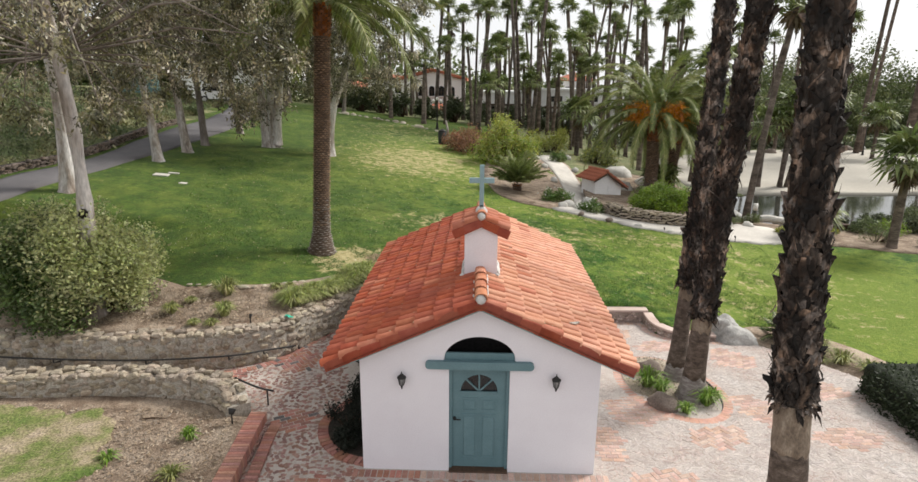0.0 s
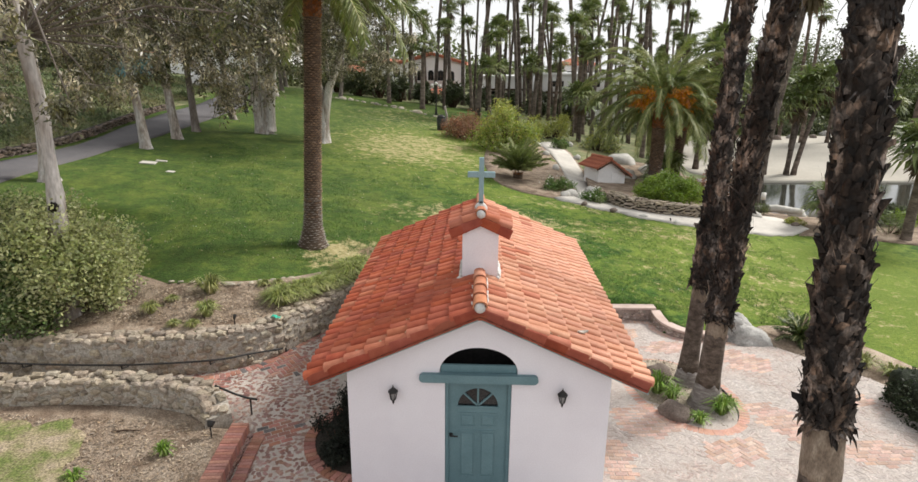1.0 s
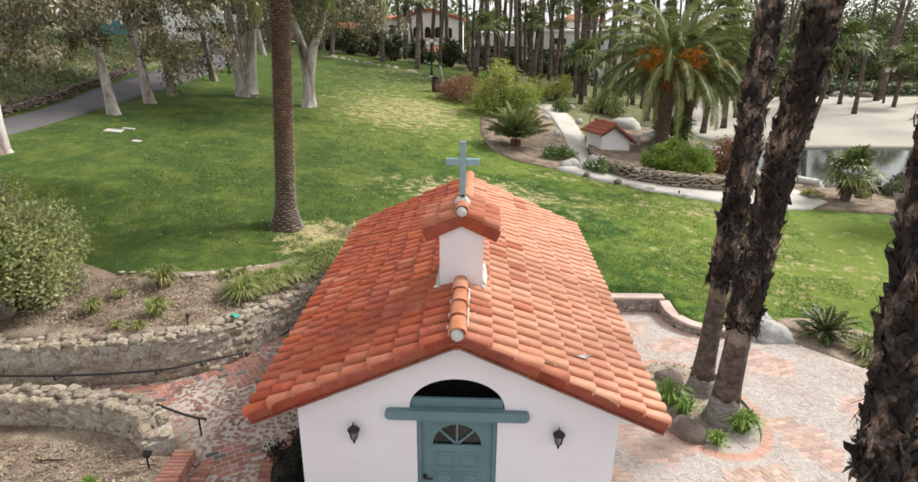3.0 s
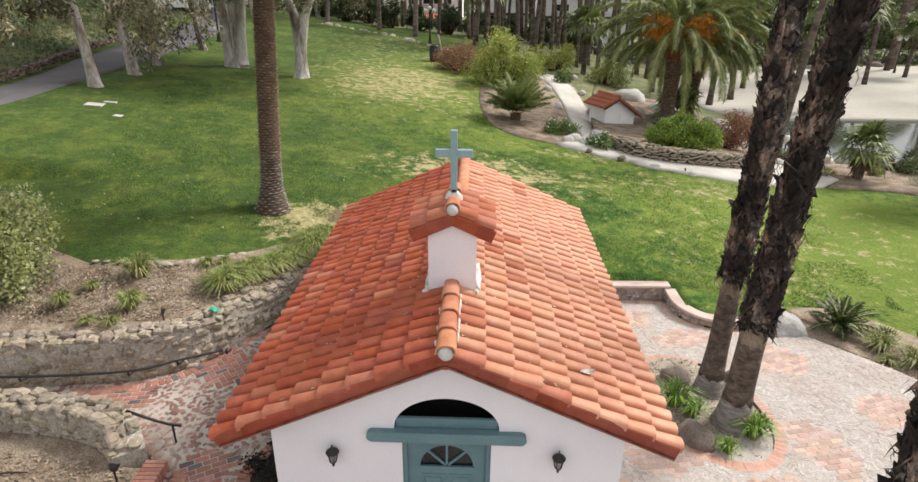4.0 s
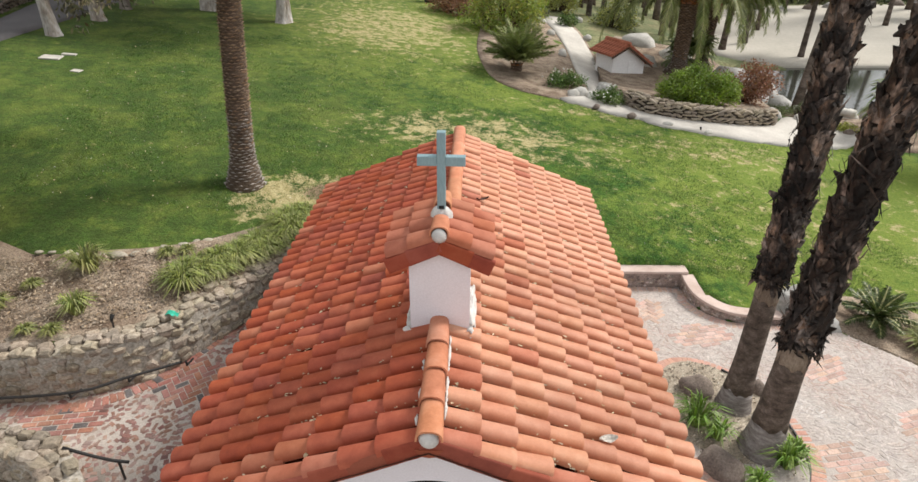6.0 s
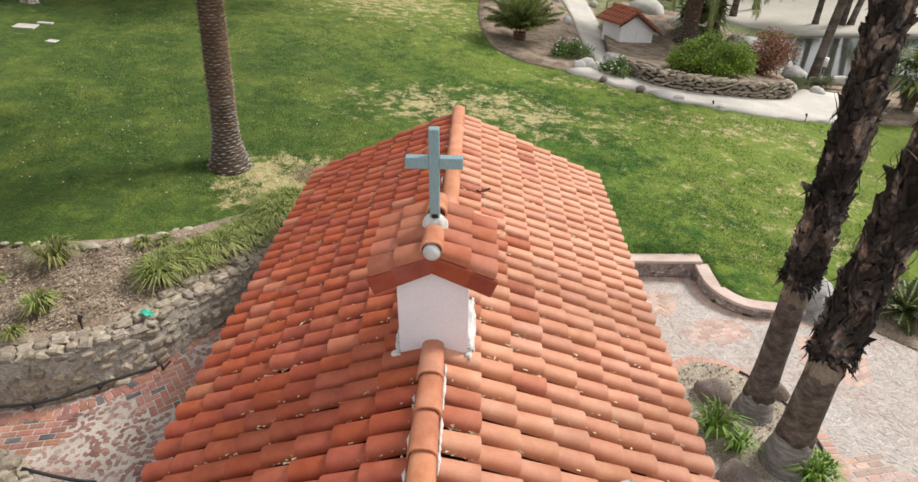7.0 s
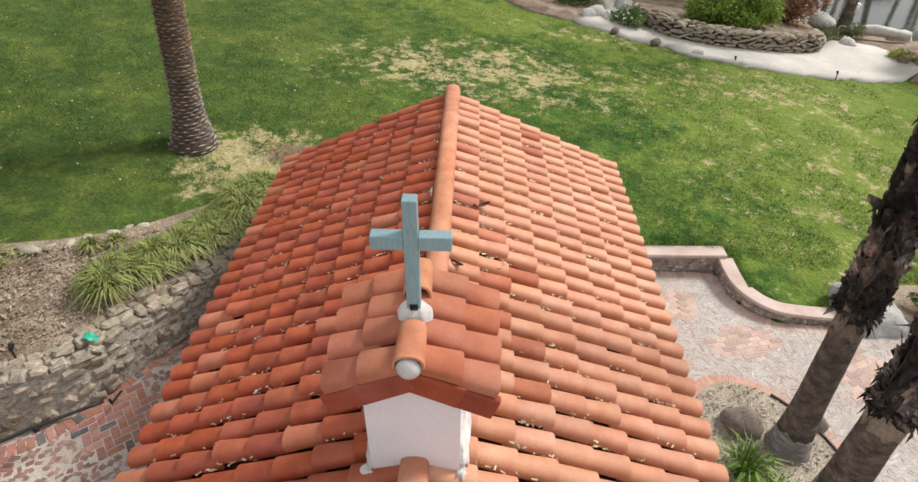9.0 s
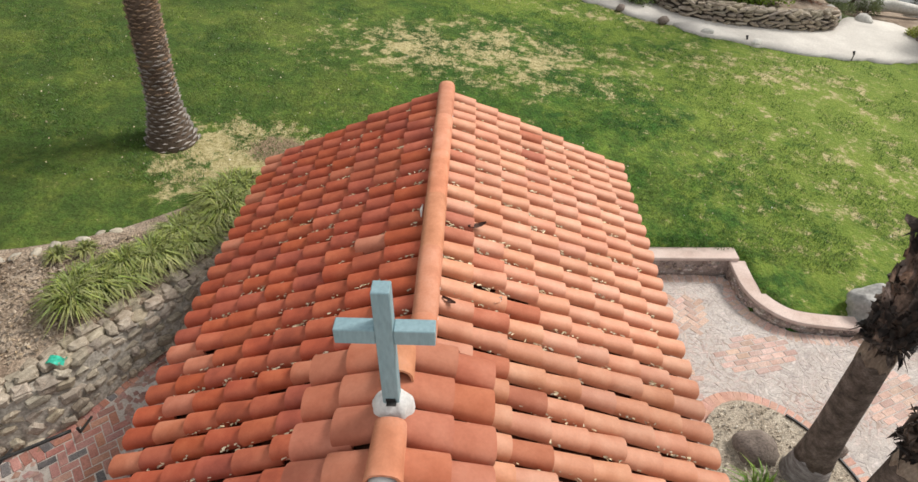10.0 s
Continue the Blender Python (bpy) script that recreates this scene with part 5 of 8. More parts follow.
def stone_wall(name, line, z_low, z_top, thick, label, seed, courses, stone_w=0.27, cap=True, face=-1, batter=0.0, budget=300, group="", kind="structure", core_mat=None, proud=-0.045, stones=None):
    """A rubble wall on a line: dark core, and stones proud of its face and top. face -1: towards smaller y."""
    rnd = random.Random(seed)
    ob = thing(name, (0, 0, 0), label, "stone wall", group, kind)
    pts = [Vector((p.x, p.y, 0)) for p in resample([(x, y, 0) for x, y in line], 0.25)]
    core = Acc()
    rows = []
    for i, p in enumerate(pts):
        t = (pts[min(i + 1, len(pts) - 1)] - pts[max(i - 1, 0)]).normalized()
        nrm = Vector((-t.y, t.x, 0))
        lo, hi = z_low(p.x, p.y) - 0.15, z_top(p.x, p.y) - 0.05
        rows.append([p + nrm * (face * (thick / 2 + batter)) + Vector((0, 0, lo)), p + nrm * face * thick / 2 + Vector((0, 0, hi)), p - nrm * face * thick / 2 + Vector((0, 0, hi)), p - nrm * face * thick / 2 + Vector((0, 0, lo))])
    core.v = [tuple(v) for r in rows for v in r]
    for i in range(len(rows) - 1):
        for k in range(4):
            core.f.append((i * 4 + k, i * 4 + (k + 1) % 4, i * 4 + 4 + (k + 1) % 4, i * 4 + 4 + k))
    core.f += [(0, 1, 2, 3), tuple(len(core.v) - 1 - i for i in range(4))]
    part("wall_core", core, core_mat or stone_core, ob, "earthy mortar core")
    rest = Acc()
    made = 0

    def lay(m):
        nonlocal made
        me = rnd.choice(stones or STONES)
        if made < budget:
            s = part("stone", me, None, ob)
            s.matrix_basis = m
        else:
            rest.add([tuple(m @ v.co) for v in me.vertices], [tuple(f.vertices) for f in me.polygons])
        made += 1

    def frame_at(s):
        f = min(max(s / 0.25, 0), len(pts) - 1.001)
        i = int(f)
        p = pts[i].lerp(pts[i + 1], f - i)
        t = (pts[i + 1] - pts[i]).normalized()
        return p, t

    total = (len(pts) - 1) * 0.25
    layers = []
    for c in range(courses):
        s = total - rnd.uniform(0, 0.15)
        while s > 0.05:
            w = stone_w * rnd.uniform(0.55, 1.5)
            layers.append((s - w / 2, w, c))
            s -= w * 0.98
    if cap:
        for r in (0, 1, 2):
            s = total - rnd.uniform(0, 0.15)
            while s > 0.05:
                w = stone_w * rnd.uniform(0.7, 1.5)
                layers.append((s - w / 2, w, -1 - r))
                s -= w * 0.98
    layers.sort(key=lambda q: -q[0])
    for s, w, c in layers:
        p, t = frame_at(s)
        nrm = Vector((-t.y, t.x, 0)) * face
        lo, hi = z_low(p.x, p.y), z_top(p.x, p.y)
        an = math.atan2(t.y, t.x)
        if c >= 0:
            h = (hi - lo) / courses
            f = (c + 0.5) / courses
            z = lo + (hi - lo) * f + rnd.uniform(-0.5, 0.5) * h
            pos = p + nrm * (thick / 2 + batter * (1 - f) + proud + rnd.uniform(-0.04, 0.02)) + Vector((0, 0, z))
            size = (w * rnd.uniform(0.75, 1.05), 0.15, h * rnd.uniform(0.6, 1.3))
            m = Matrix.Translation(pos) @ Matrix.Rotation(an + rnd.gauss(0, 0.06), 4, "Z") @ Matrix.Rotation(rnd.gauss(0, 0.28), 4, "Y") @ Matrix.Diagonal((*size, 1))
        else:
            o = thick * (0.33, 0.02, -0.30)[-1 - c]
            pos = p + nrm * (o + rnd.uniform(-0.04, 0.04)) + Vector((0, 0, hi - 0.03 + rnd.uniform(-0.05, 0.045)))
            size = (w, thick * 0.36 * rnd.uniform(0.8, 1.25), 0.11)
            m = Matrix.Translation(pos) @ Matrix.Rotation(an + rnd.gauss(0, 0.25), 4, "Z") @ Matrix.Rotation(rnd.gauss(0, 0.09), 4, "X") @ Matrix.Diagonal((*size, 1))
        lay(m)
    if rest.v:
        part("stone_rest", rest, stone_isl, ob, "", False, "stuff")
    return ob


stone_wall("retaining_wall", WALL_UP, lambda x, y: patio_z(x, y - 0.3) if x > -6 else 0.12, lambda x, y: 0.92 + (0.04 * noise.noise((x, y, 7))), 0.46,
           "rough fieldstone retaining wall above the brick walk", 41, 6, 0.18, True, -1, 0.08)
stone_wall("low_stone_wall", [(-13.0, 11.8)] + WALL_LOW[1:] + [(-4.42, 11.35)], lambda x, y: 0.22 + 0.02 * (-4.2 - x), lambda x, y: 0.70 - 0.30 * smooth_step(-4.9, -4.35, x), 0.42,
           "low rough fieldstone wall beside the ramp", 42, 4, 0.18, True, -1, 0.06)


def handrail(name, pts, drop, posts, label):
    ob = thing(name, pts[0], label, "handrail")
    o = Vector(pts[0])
    line = [tuple(v - o) for v in resample(pts, 0.2)]
    a = Acc()
    a.tube(line, [0.021] * len(line), 8)
    part("rail", a, black_metal, ob, "", True)
    for q, foot in posts:
        b = Acc()
        v = Vector(q) - o
        f = Vector(foot) - o
        b.tube([tuple(v), tuple(v + Vector((0, 0, -drop * 0.6))), tuple(f)], [0.018, 0.018, 0.016], 6)
        part("bracket", b, black_metal, ob)
    return ob


RAIL = [(-11.0, 12.82, 0.66), (-9.0, 12.84, 0.60), (-7.03, 12.88, 0.60), (-5.30, 13.0, 0.68), (-4.70, 13.42, 0.62), (-4.08, 13.92, 0.53)]
handrail("handrail", RAIL, 0.14, [((x, y, z), (x - 0.03, y + 0.26, z - 0.17)) for x, y, z in RAIL[1:]], "black metal handrail on brackets along the stone wall")
handrail("handrail", [(-4.78, 12.02, 0.70), (-4.33, 12.07, 0.46), (-4.02, 12.1, 0.38)], 0.12, [((-4.18, 12.09, 0.42), (-4.18, 12.09, 0.07))], "short black metal handrail at the ramp end")

# ---- paving ----
PATIO = [(-14, 13.1), (-9.2, 13.2), (-6.7, 13.42), (-5.5, 13.62), (-4.9, 13.95), (-4.4, 14.7), (-3.85, 15.6), (-3.4, 16.4), (-3.15, 17.4), (4.7, 17.7), (4.75, 17.1), (4.95, 16.7), (5.3, 16.42), (6.0, 16.35), (7.2, 16.25), (8.0, 15.3), (8.4, 14.8), (8.75, 14.2), (8.5, 12), (8.4, 6), (8.4, -14), (-3.9, -14), (-3.9, 9.4), (-4.05, 10.8), (-4.05, 11.6), (-4.9, 12.05), (-6, 12.35), (-7.3, 12.4), (-9.4, 12.15), (-14, 12.0)]
patio = sheet("patio", PATIO, joint, 0.0, "patio of broken brick and stone set in pale mortar", "patio", patio_z, 0.7)
patio.data.materials.append(surf("pinkish_mortar", [(0.38, 0.325, 0.285), (0.50, 0.445, 0.40)], 2.5, 55, 0.95, 0.5, 0.006, fine_mix=0.22))
for _f in patio.data.polygons:
    _f.material_index = 1 if _f.center.x < -1.9 else 0
sheet("edge_bed", ring([(7.0, 16.8), (7.6, 17.35), (8.6, 17.3), (9.6, 16.3), (10.4, 14.5)], 0.3) + [(9.3, 13.7), (8.86, 14.25), (8.45, 14.87), (8.05, 15.37), (7.25, 16.32)], mulch, 0.035, "strip of dry mulch between patio and lawn", "flower bed", step=0.5)


def inside(poly, x, y):
    c = False
    for (x0, y0), (x1, y1) in zip(poly, poly[1:] + poly[:1]):
        if (y0 > y) != (y1 > y) and x < (x1 - x0) * (y - y0) / (y1 - y0) + x0:
            c = not c
    return c


def in_planter(x, y, grow=0.0):
    dx, dy = x - 4.22, y - 13.62
    a = radians(12)
    u, v = dx * math.cos(a) + dy * math.sin(a), -dx * math.sin(a) + dy * math.cos(a)
    return (u / (0.86 + grow)) ** 2 + (v / (1.40 + grow)) ** 2 < 1


def in_side_bed(x, y):
    return -2.95 < x < -1.9 and 10.35 < y < 16.8 and x > -1.95 - 0.95 * min(1, (y - 10.3) / 0.8) + 0.18 * math.sin(y * 2.1)


def brick_mesh(name, mat):
    bm = bevel_box((0.195, 0.092, 0.05), (0, 0, 0), 0.006)
    me = bpy.data.meshes.new(name)
    bm.to_mesh(me)
    bm.free()
    me.materials.append(mat)
    return me


BRICK = brick_mesh("brick", brick_red)
dark_brick = surf("dark_brick", [(0.11, 0.10, 0.10), (0.17, 0.15, 0.145)], 6, 60, 0.85, 0.4, 0.004, vary=0.2)
pale_isl = surf("worn_brick_laid", [(0.43, 0.282, 0.225), (0.495, 0.362, 0.305)], 5, 50, 0.9, 0.4, 0.004, vary=0.20, hue=0.012, island=True, fine_mix=0.2)
ring_isl = surf("ring_brick_laid", [(0.45, 0.245, 0.185), (0.54, 0.335, 0.265)], 5, 50, 0.9, 0.4, 0.004, vary=0.10, hue=0.006, island=True, fine_mix=0.15)
red_isl = surf("red_brick_laid", [(0.30, 0.15, 0.115), (0.40, 0.22, 0.175)], 6, 60, 0.88, 0.4, 0.004, vary=0.30, hue=0.012, island=True, fine_mix=0.22)
DARK = brick_mesh("brick", dark_brick)
# patches of laid brick in the broken paving: centre, half sizes, turn, herringbone or rows
PATCHES = [(-4.15, 13.95, 0.50, 0.60, 38, True), (-5.6, 13.0, 0.55, 0.35, 10, False), (-3.55, 11.6, 0.42, 0.36, 30, False), (-3.2, 15.2, 0.3, 0.8, 20, True), (-2.6, 9.6, 0.7, 0.4, 0, False),
           (3.2, 12.5, 0.60, 0.62, 8, False), (2.35, 11.2, 0.34, 0.62, 0, False), (4.5, 11.55, 0.6, 0.38, 32, True), (5.75, 12.6, 0.42, 0.75, 12, False),
           (6.25, 15.2, 0.55, 0.60, 25, False), (3.75, 16.75, 0.42, 0.4, 40, True), (4.6, 15.95, 0.55, 0.35, 15, False), (3.3, 15.35, 0.32, 0.5, 0, False), (7.4, 13.6, 0.6, 0.5, 20, False), (3.0, 10.0, 0.7, 0.4, 20, True), (6.9, 11.6, 0.6, 0.4, 5, False)]


def in_patch(x, y):
    for cx, cy, hx, hy, tn, _ in PATCHES:
        a = radians(tn)
        u, v = (x - cx) * math.cos(a) + (y - cy) * math.sin(a), -(x - cx) * math.sin(a) + (y - cy) * math.cos(a)
        wob = 1 + 0.22 * noise.noise((x * 2.2, y * 2.2, 11))
        if (u / (hx * wob)) ** 2 + (v / (hy * wob)) ** 2 < 1:
            return True
    return False


def paving():
    rnd = random.Random(77)
    singles = []
    rest = [Acc(), Acc(), Acc()]

    def put(x, y, an, mesh=None, right=False):
        if not inside(PATIO, x, y) or in_planter(x, y, 0.05) or in_side_bed(x, y) or abs(x) < 1.98 and 10.2 < y < 17.3:
            return
        m = Matrix.Translation((x, y, patio_z(x, y) - 0.019 + rnd.uniform(-0.002, 0.002))) @ Matrix.Rotation(an, 4, "Z") @ Matrix.Rotation(rnd.gauss(0, 0.012), 4, "X")
        near = x < -1 or (mesh is not None and not right)
        if near and len(singles) < 300:
            b = part("brick", mesh or (DARK if rnd.random() < 0.06 else BRICK), None, patio)
            b.matrix_basis = m
            singles.append(b)
        else:
            rest[int(right)].add([tuple(m @ v.co) for v in BRICK.vertices], [tuple(f.vertices) for f in BRICK.polygons])

    # upright course along the stone wall
    line = resample([(-6.4, 13.17, 0), (-5.45, 13.33, 0), (-4.83, 13.66, 0), (-4.36, 14.29, 0), (-3.96, 14.95, 0), (-3.46, 15.86, 0), (-3.17, 16.57, 0)], 0.105)
    for a, b in zip(line, line[1:]):
        t = math.atan2(b.y - a.y, b.x - a.x)
        put(a.x, a.y, t + math.pi / 2)
    # laid patches
    for cx, cy, hx, hy, tn, herr in PATCHES:
        a = radians(tn)
        right = cx > 0
        if herr:
            L, W = 0.205, 0.1025
            for i in range(-9, 10):
                for j in range(-9, 10):
                    for k in (0, 1):
                        # herringbone: pairs set at right angles, stepped
                        u = i * W + j * L * 1.0 + (0 if k == 0 else L * 0.75)
                        v = i * W - j * L * 1.0 + (0 if k == 0 else W * -0.5)
                        if k == 0:
                            u, v = u, v
                        x, y = cx + u * math.cos(a) - v * math.sin(a), cy + u * math.sin(a) + v * math.cos(a)
                        if in_patch(x, y) and abs(u) < hx and abs(v) < hy:
                            put(x, y, a + (0 if k == 0 else math.pi / 2), None, right)
        else:
            for j in range(-9, 10):
                for i in range(-5, 6):
                    u, v = (i + 0.5 * (j % 2)) * 0.207, j * 0.104
                    x, y = cx + u * math.cos(a) - v * math.sin(a), cy + u * math.sin(a) + v * math.cos(a)
                    if in_patch(x, y) and abs(u) < hx * 1.1 and abs(v) < hy * 1.1:
                        put(x, y, a, None, right)
    # upright course before the front wall, and round the planter
    for i in range(42):
        put(-2.15 + i * 0.104, 10.13, math.pi / 2, None, True)
    for i in range(76):
        t = i * math.tau / 76
        a = radians(12)
        u, v = 1.00 * math.cos(t), 1.54 * math.sin(t)
        x, y = 4.22 + u * math.cos(a) - v * math.sin(a), 13.62 + u * math.sin(a) + v * math.cos(a)
        put(x, y, a + math.atan2(v / 1.54 ** 2, u / 1.00 ** 2), None, 2)
    # course along the seat wall
    for p, q in zip(*(lambda r: (r, r[1:]))(resample([(2.1, 17.5, 0), (4.5, 17.58, 0), (4.62, 17.1, 0), (4.85, 16.65, 0), (5.25, 16.33, 0), (5.75, 16.25, 0), (6.5, 16.22, 0)], 0.104))):
        put(p.x, p.y, math.atan2(q.y - p.y, q.x - p.x) + math.pi / 2, None, True)
    part("laid_brick", rest[0], red_isl, patio, "", False, "stuff")
    part("ring_brick", rest[2], ring_isl, patio, "pinkish brick ring round the palm planter", False, "stuff")
    part("worn_laid_brick", rest[1], pale_isl, patio, "worn pinkish laid brick", False, "stuff")
    # broken brick slivers bedded in mortar at all angles, in loose runs
    frag = [Acc(), Acc()]
    for side, step, long, wide in ((0, 0.098, (0.06, 0.13), (0.045, 0.085)), (1, 0.070, (0.07, 0.17), (0.020, 0.040))):
        nx, ny = int(8.8 / step), int(13.0 / step)
        for i in range(nx):
            for j in range(ny):
                x = (i + rnd.random()) * step * (1 if side else -1)
                y = 5.0 + (j + rnd.random()) * step
                if x < -6.8 or x > 8.7 or not inside(PATIO, x, y) or in_patch(x, y) or in_planter(x, y, 0.24) or in_side_bed(x, y) or abs(x) < 2.0 and 10.0 < y < 17.3:
                    continue
                run_at = math.pi / 4 * round(6 * noise.noise((x * 1.6, y * 1.6, 3 + side)))
                an = run_at + (math.pi / 2 if rnd.random() < 0.3 else 0) + rnd.gauss(0, 0.22)
                l, w = rnd.uniform(*long) / 2, rnd.uniform(*wide) / 2
                c, s = math.cos(an), math.sin(an)
                z = patio_z(x, y) + rnd.uniform(0.001, 0.005)
                poly = [(x + u * c - v * s, y + u * s + v * c) for u, v in ((-l, -w * rnd.uniform(0.6, 1)), (l, -w * rnd.uniform(0.6, 1)), (l * rnd.uniform(0.7, 1), w), (-l * rnd.uniform(0.7, 1), w))]
                frag[side].add([(p, q, z) for p, q in poly] + [(p, q, z - 0.02) for p, q in poly], [(0, 1, 2, 3)] + [(e, 4 + e, 4 + (e + 1) % 4, (e + 1) % 4) for e in range(4)])
    part("broken_paver", frag[0], [flag_left], patio, "", False, "stuff")
    part("broken_paver", frag[1], [flag], patio, "", False, "stuff")


flag_left = surf("broken_paver_dark", [(0.19, 0.095, 0.075), (0.30, 0.175, 0.145), (0.37, 0.29, 0.255)], 2.0, 40, 0.9, 0.4, 0.004, vary=0.22, hue=0.015, island=True, fine_mix=0.2)


def rock(name, at, size, mat, label, seed, category="boulder", group="", sub=3, turn=0):
    bm = bmesh.new()
    bmesh.ops.create_icosphere(bm, subdivisions=sub, radius=1)
    for v in bm.verts:
        d = v.co.normalized()
        k = 1 + 0.30 * noise.noise(d * 1.3 + Vector((seed, 0, 0))) + 0.10 * noise.noise(d * 4 + Vector((0, seed, 0))) + 0.035 * noise.noise(d * 10 + Vector((0, 0, seed)))
        k *= 1 - 0.12 * max(0, abs(noise.noise(d * 0.9 + Vector((seed, seed, 3)))))
        v.co = Vector((d.x * size[0], d.y * size[1], max(d.z, -0.55) * size[2])) * k
    return whole(name, bm, mat, at, label, category, group, "", True, turn)


def planter():
    ob = thing("palm_planter", (4.22, 13.62, patio_z(4.22, 13.62)), "oval gravel planter ringed with worn brick", "planter", "", "structure", 12)
    bm = bmesh.new()
    vs = [bm.verts.new((0.90 * math.cos(t), 1.44 * math.sin(t), 0.015 + 0.02 * noise.noise((math.cos(t), math.sin(t), 2)))) for t in [i * math.tau / 40 for i in range(40)]]
    c = bm.verts.new((0, 0, 0.06))
    for i in range(40):
        bm.faces.new((vs[i], vs[(i + 1) % 40], c))
    part("gravel_bed", bm, gravel, ob, "", True)
    ch = Acc()
    rnd = random.Random(8)
    for _ in range(1500):
        t, k = rnd.uniform(0, math.tau), math.sqrt(rnd.random())
        leaf_cloud(ch, [(0.86 * k * math.cos(t), 1.38 * k * math.sin(t), 0.05 + 0.03 * (1 - k))], 0.05, rnd, 0, 0.5)
    part("gravel", ch, chip_pale, ob, "", False, "stuff")
    e = Acc()
    a0, a1 = radians(-70), radians(50)
    pts = [(0.90 * math.cos(a0 + (a1 - a0) * i / 20), 1.44 * math.sin(a0 + (a1 - a0) * i / 20), 0.03) for i in range(21)]
    e.tube(pts, [0.022] * 21, 6)
    part("edging", e, black_metal, ob, "dark bent edging strip")
    rock("boulder", (3.97, 14.28, -0.10), (0.27, 0.25, 0.26), brown_rock, "rounded brown boulder in the palm planter", 3.1, group="planter boulders")
    rock("boulder", (3.80, 12.72, -0.08), (0.28, 0.33, 0.24), brown_rock, "rounded brown boulder at the palm foot", 5.7, group="planter boulders", turn=30)
    rock("boulder", (4.95, 14.35, -0.12), (0.15, 0.14, 0.17), brown_rock, "small rounded brown boulder beside the palms", 8.2, group="planter boulders")
    for k, (x, y, r, h) in enumerate(((3.72, 13.55, 0.44, 0.48), (3.95, 13.30, 0.34, 0.38), (4.72, 12.80, 0.38, 0.42), (4.20, 12.45, 0.24, 0.28), (4.9, 12.95, 0.28, 0.34))):
        tuft("lily_clump", (x, y, -0.09), r, h, green_blade, "bright green strappy lily clump in the planter", 120, 60 + k, "lilies in the palm planter", "lily", 0.013)


gravel = surf("planter_gravel", [(0.28, 0.23, 0.175), (0.42, 0.365, 0.29)], 3, 50, 0.95, 0.9, 0.02, fine_mix=0.4)
chip_pale = surf("pale_gravel", [(0.33, 0.28, 0.215), (0.50, 0.45, 0.37)], 1.2, 30, 0.95, 0, vary=0.4, island=True)
planter()


def curb_wall():
    """Low seat wall at the back of the patio: rubble face and a smooth pink cap."""
    ob = thing("seat_wall", (0, 0, 0), "low rubble seat wall with a smooth pink cap", "low wall", "", "structure")
    for k, (line, top, cw) in enumerate((([(2.15, 17.78), (3.4, 17.82), (4.86, 17.86)], 0.06, 0.30), ([(4.84, 17.72), (4.86, 17.2), (5.0, 16.85), (5.3, 16.58), (5.75, 16.5), (6.35, 16.48)], 0.0, 0.26))):
        pts = resample([(x, y, 0) for x, y in line], 0.1)
        n = len(pts)
        body, cap, bits = Acc(), Acc(), Acc()
        for acc, w, z0, z1 in ((body, cw - 0.06, None, -0.055), (cap, cw, -0.055, 0.0)):
            rows = []
            for i, p in enumerate(pts):
                t = (pts[min(i + 1, n - 1)] - pts[max(i - 1, 0)]).normalized()
                nr = Vector((-t.y, t.x, 0)) * w / 2
                tp = top - (0.10 * i / n if k else 0)
                lo = patio_z(p.x, p.y) - 0.1 if z0 is None else tp + z0
                hi = tp + z1
                rows.append([p - nr + Vector((0, 0, lo)), p - nr + Vector((0, 0, hi - (0.012 if z0 else 0))), p - nr * 0.93 + Vector((0, 0, hi)), p + nr * 0.93 + Vector((0, 0, hi)), p + nr + Vector((0, 0, hi - 0.012)), p + nr + Vector((0, 0, lo))])
            acc.v = [tuple(v) for r in rows for v in r]
            for i in range(n - 1):
                for q in range(6):
                    acc.f.append((i * 6 + (q + 1) % 6, i * 6 + q, i * 6 + 6 + q, i * 6 + 6 + (q + 1) % 6))
            acc.f += [tuple(range(6)), tuple(len(acc.v) - 1 - i for i in range(6))]
        rnd = random.Random(55 + k)
        for i in range(n - 1):
            p = pts[i]
            t = (pts[min(i + 1, n - 1)] - pts[max(i - 1, 0)]).normalized()
            nr = Vector((-t.y, t.x, 0))
            tp = top - (0.10 * i / n if k else 0)
            for _ in range(5):
                z = rnd.uniform(patio_z(p.x, p.y) + 0.03, tp - 0.08)
                c = p + t * rnd.uniform(-0.05, 0.05) - nr * ((cw - 0.06) / 2 + 0.004)
                s = rnd.uniform(0.018, 0.045)
                q = [c + t * (s * rnd.uniform(0.7, 1.2) * math.cos(g)) + Vector((0, 0, s * 0.7 * math.sin(g) + z)) for g in [h * math.tau / 5 + rnd.uniform(-0.3, 0.3) for h in range(5)]]
                q2 = [v - nr * 0.010 for v in q]
                bits.add([tuple(v) for v in q2 + q], [(4, 3, 2, 1, 0)] + [(h, 5 + h, 5 + (h + 1) % 5, (h + 1) % 5) for h in range(5)])
        part("wall_body", body, curb_mortar, ob)
        part("cap", cap, pink_cap, ob, "smooth pinkish concrete cap")
        part("rubble_facing", bits, flag_face, ob, "", False, "stuff")


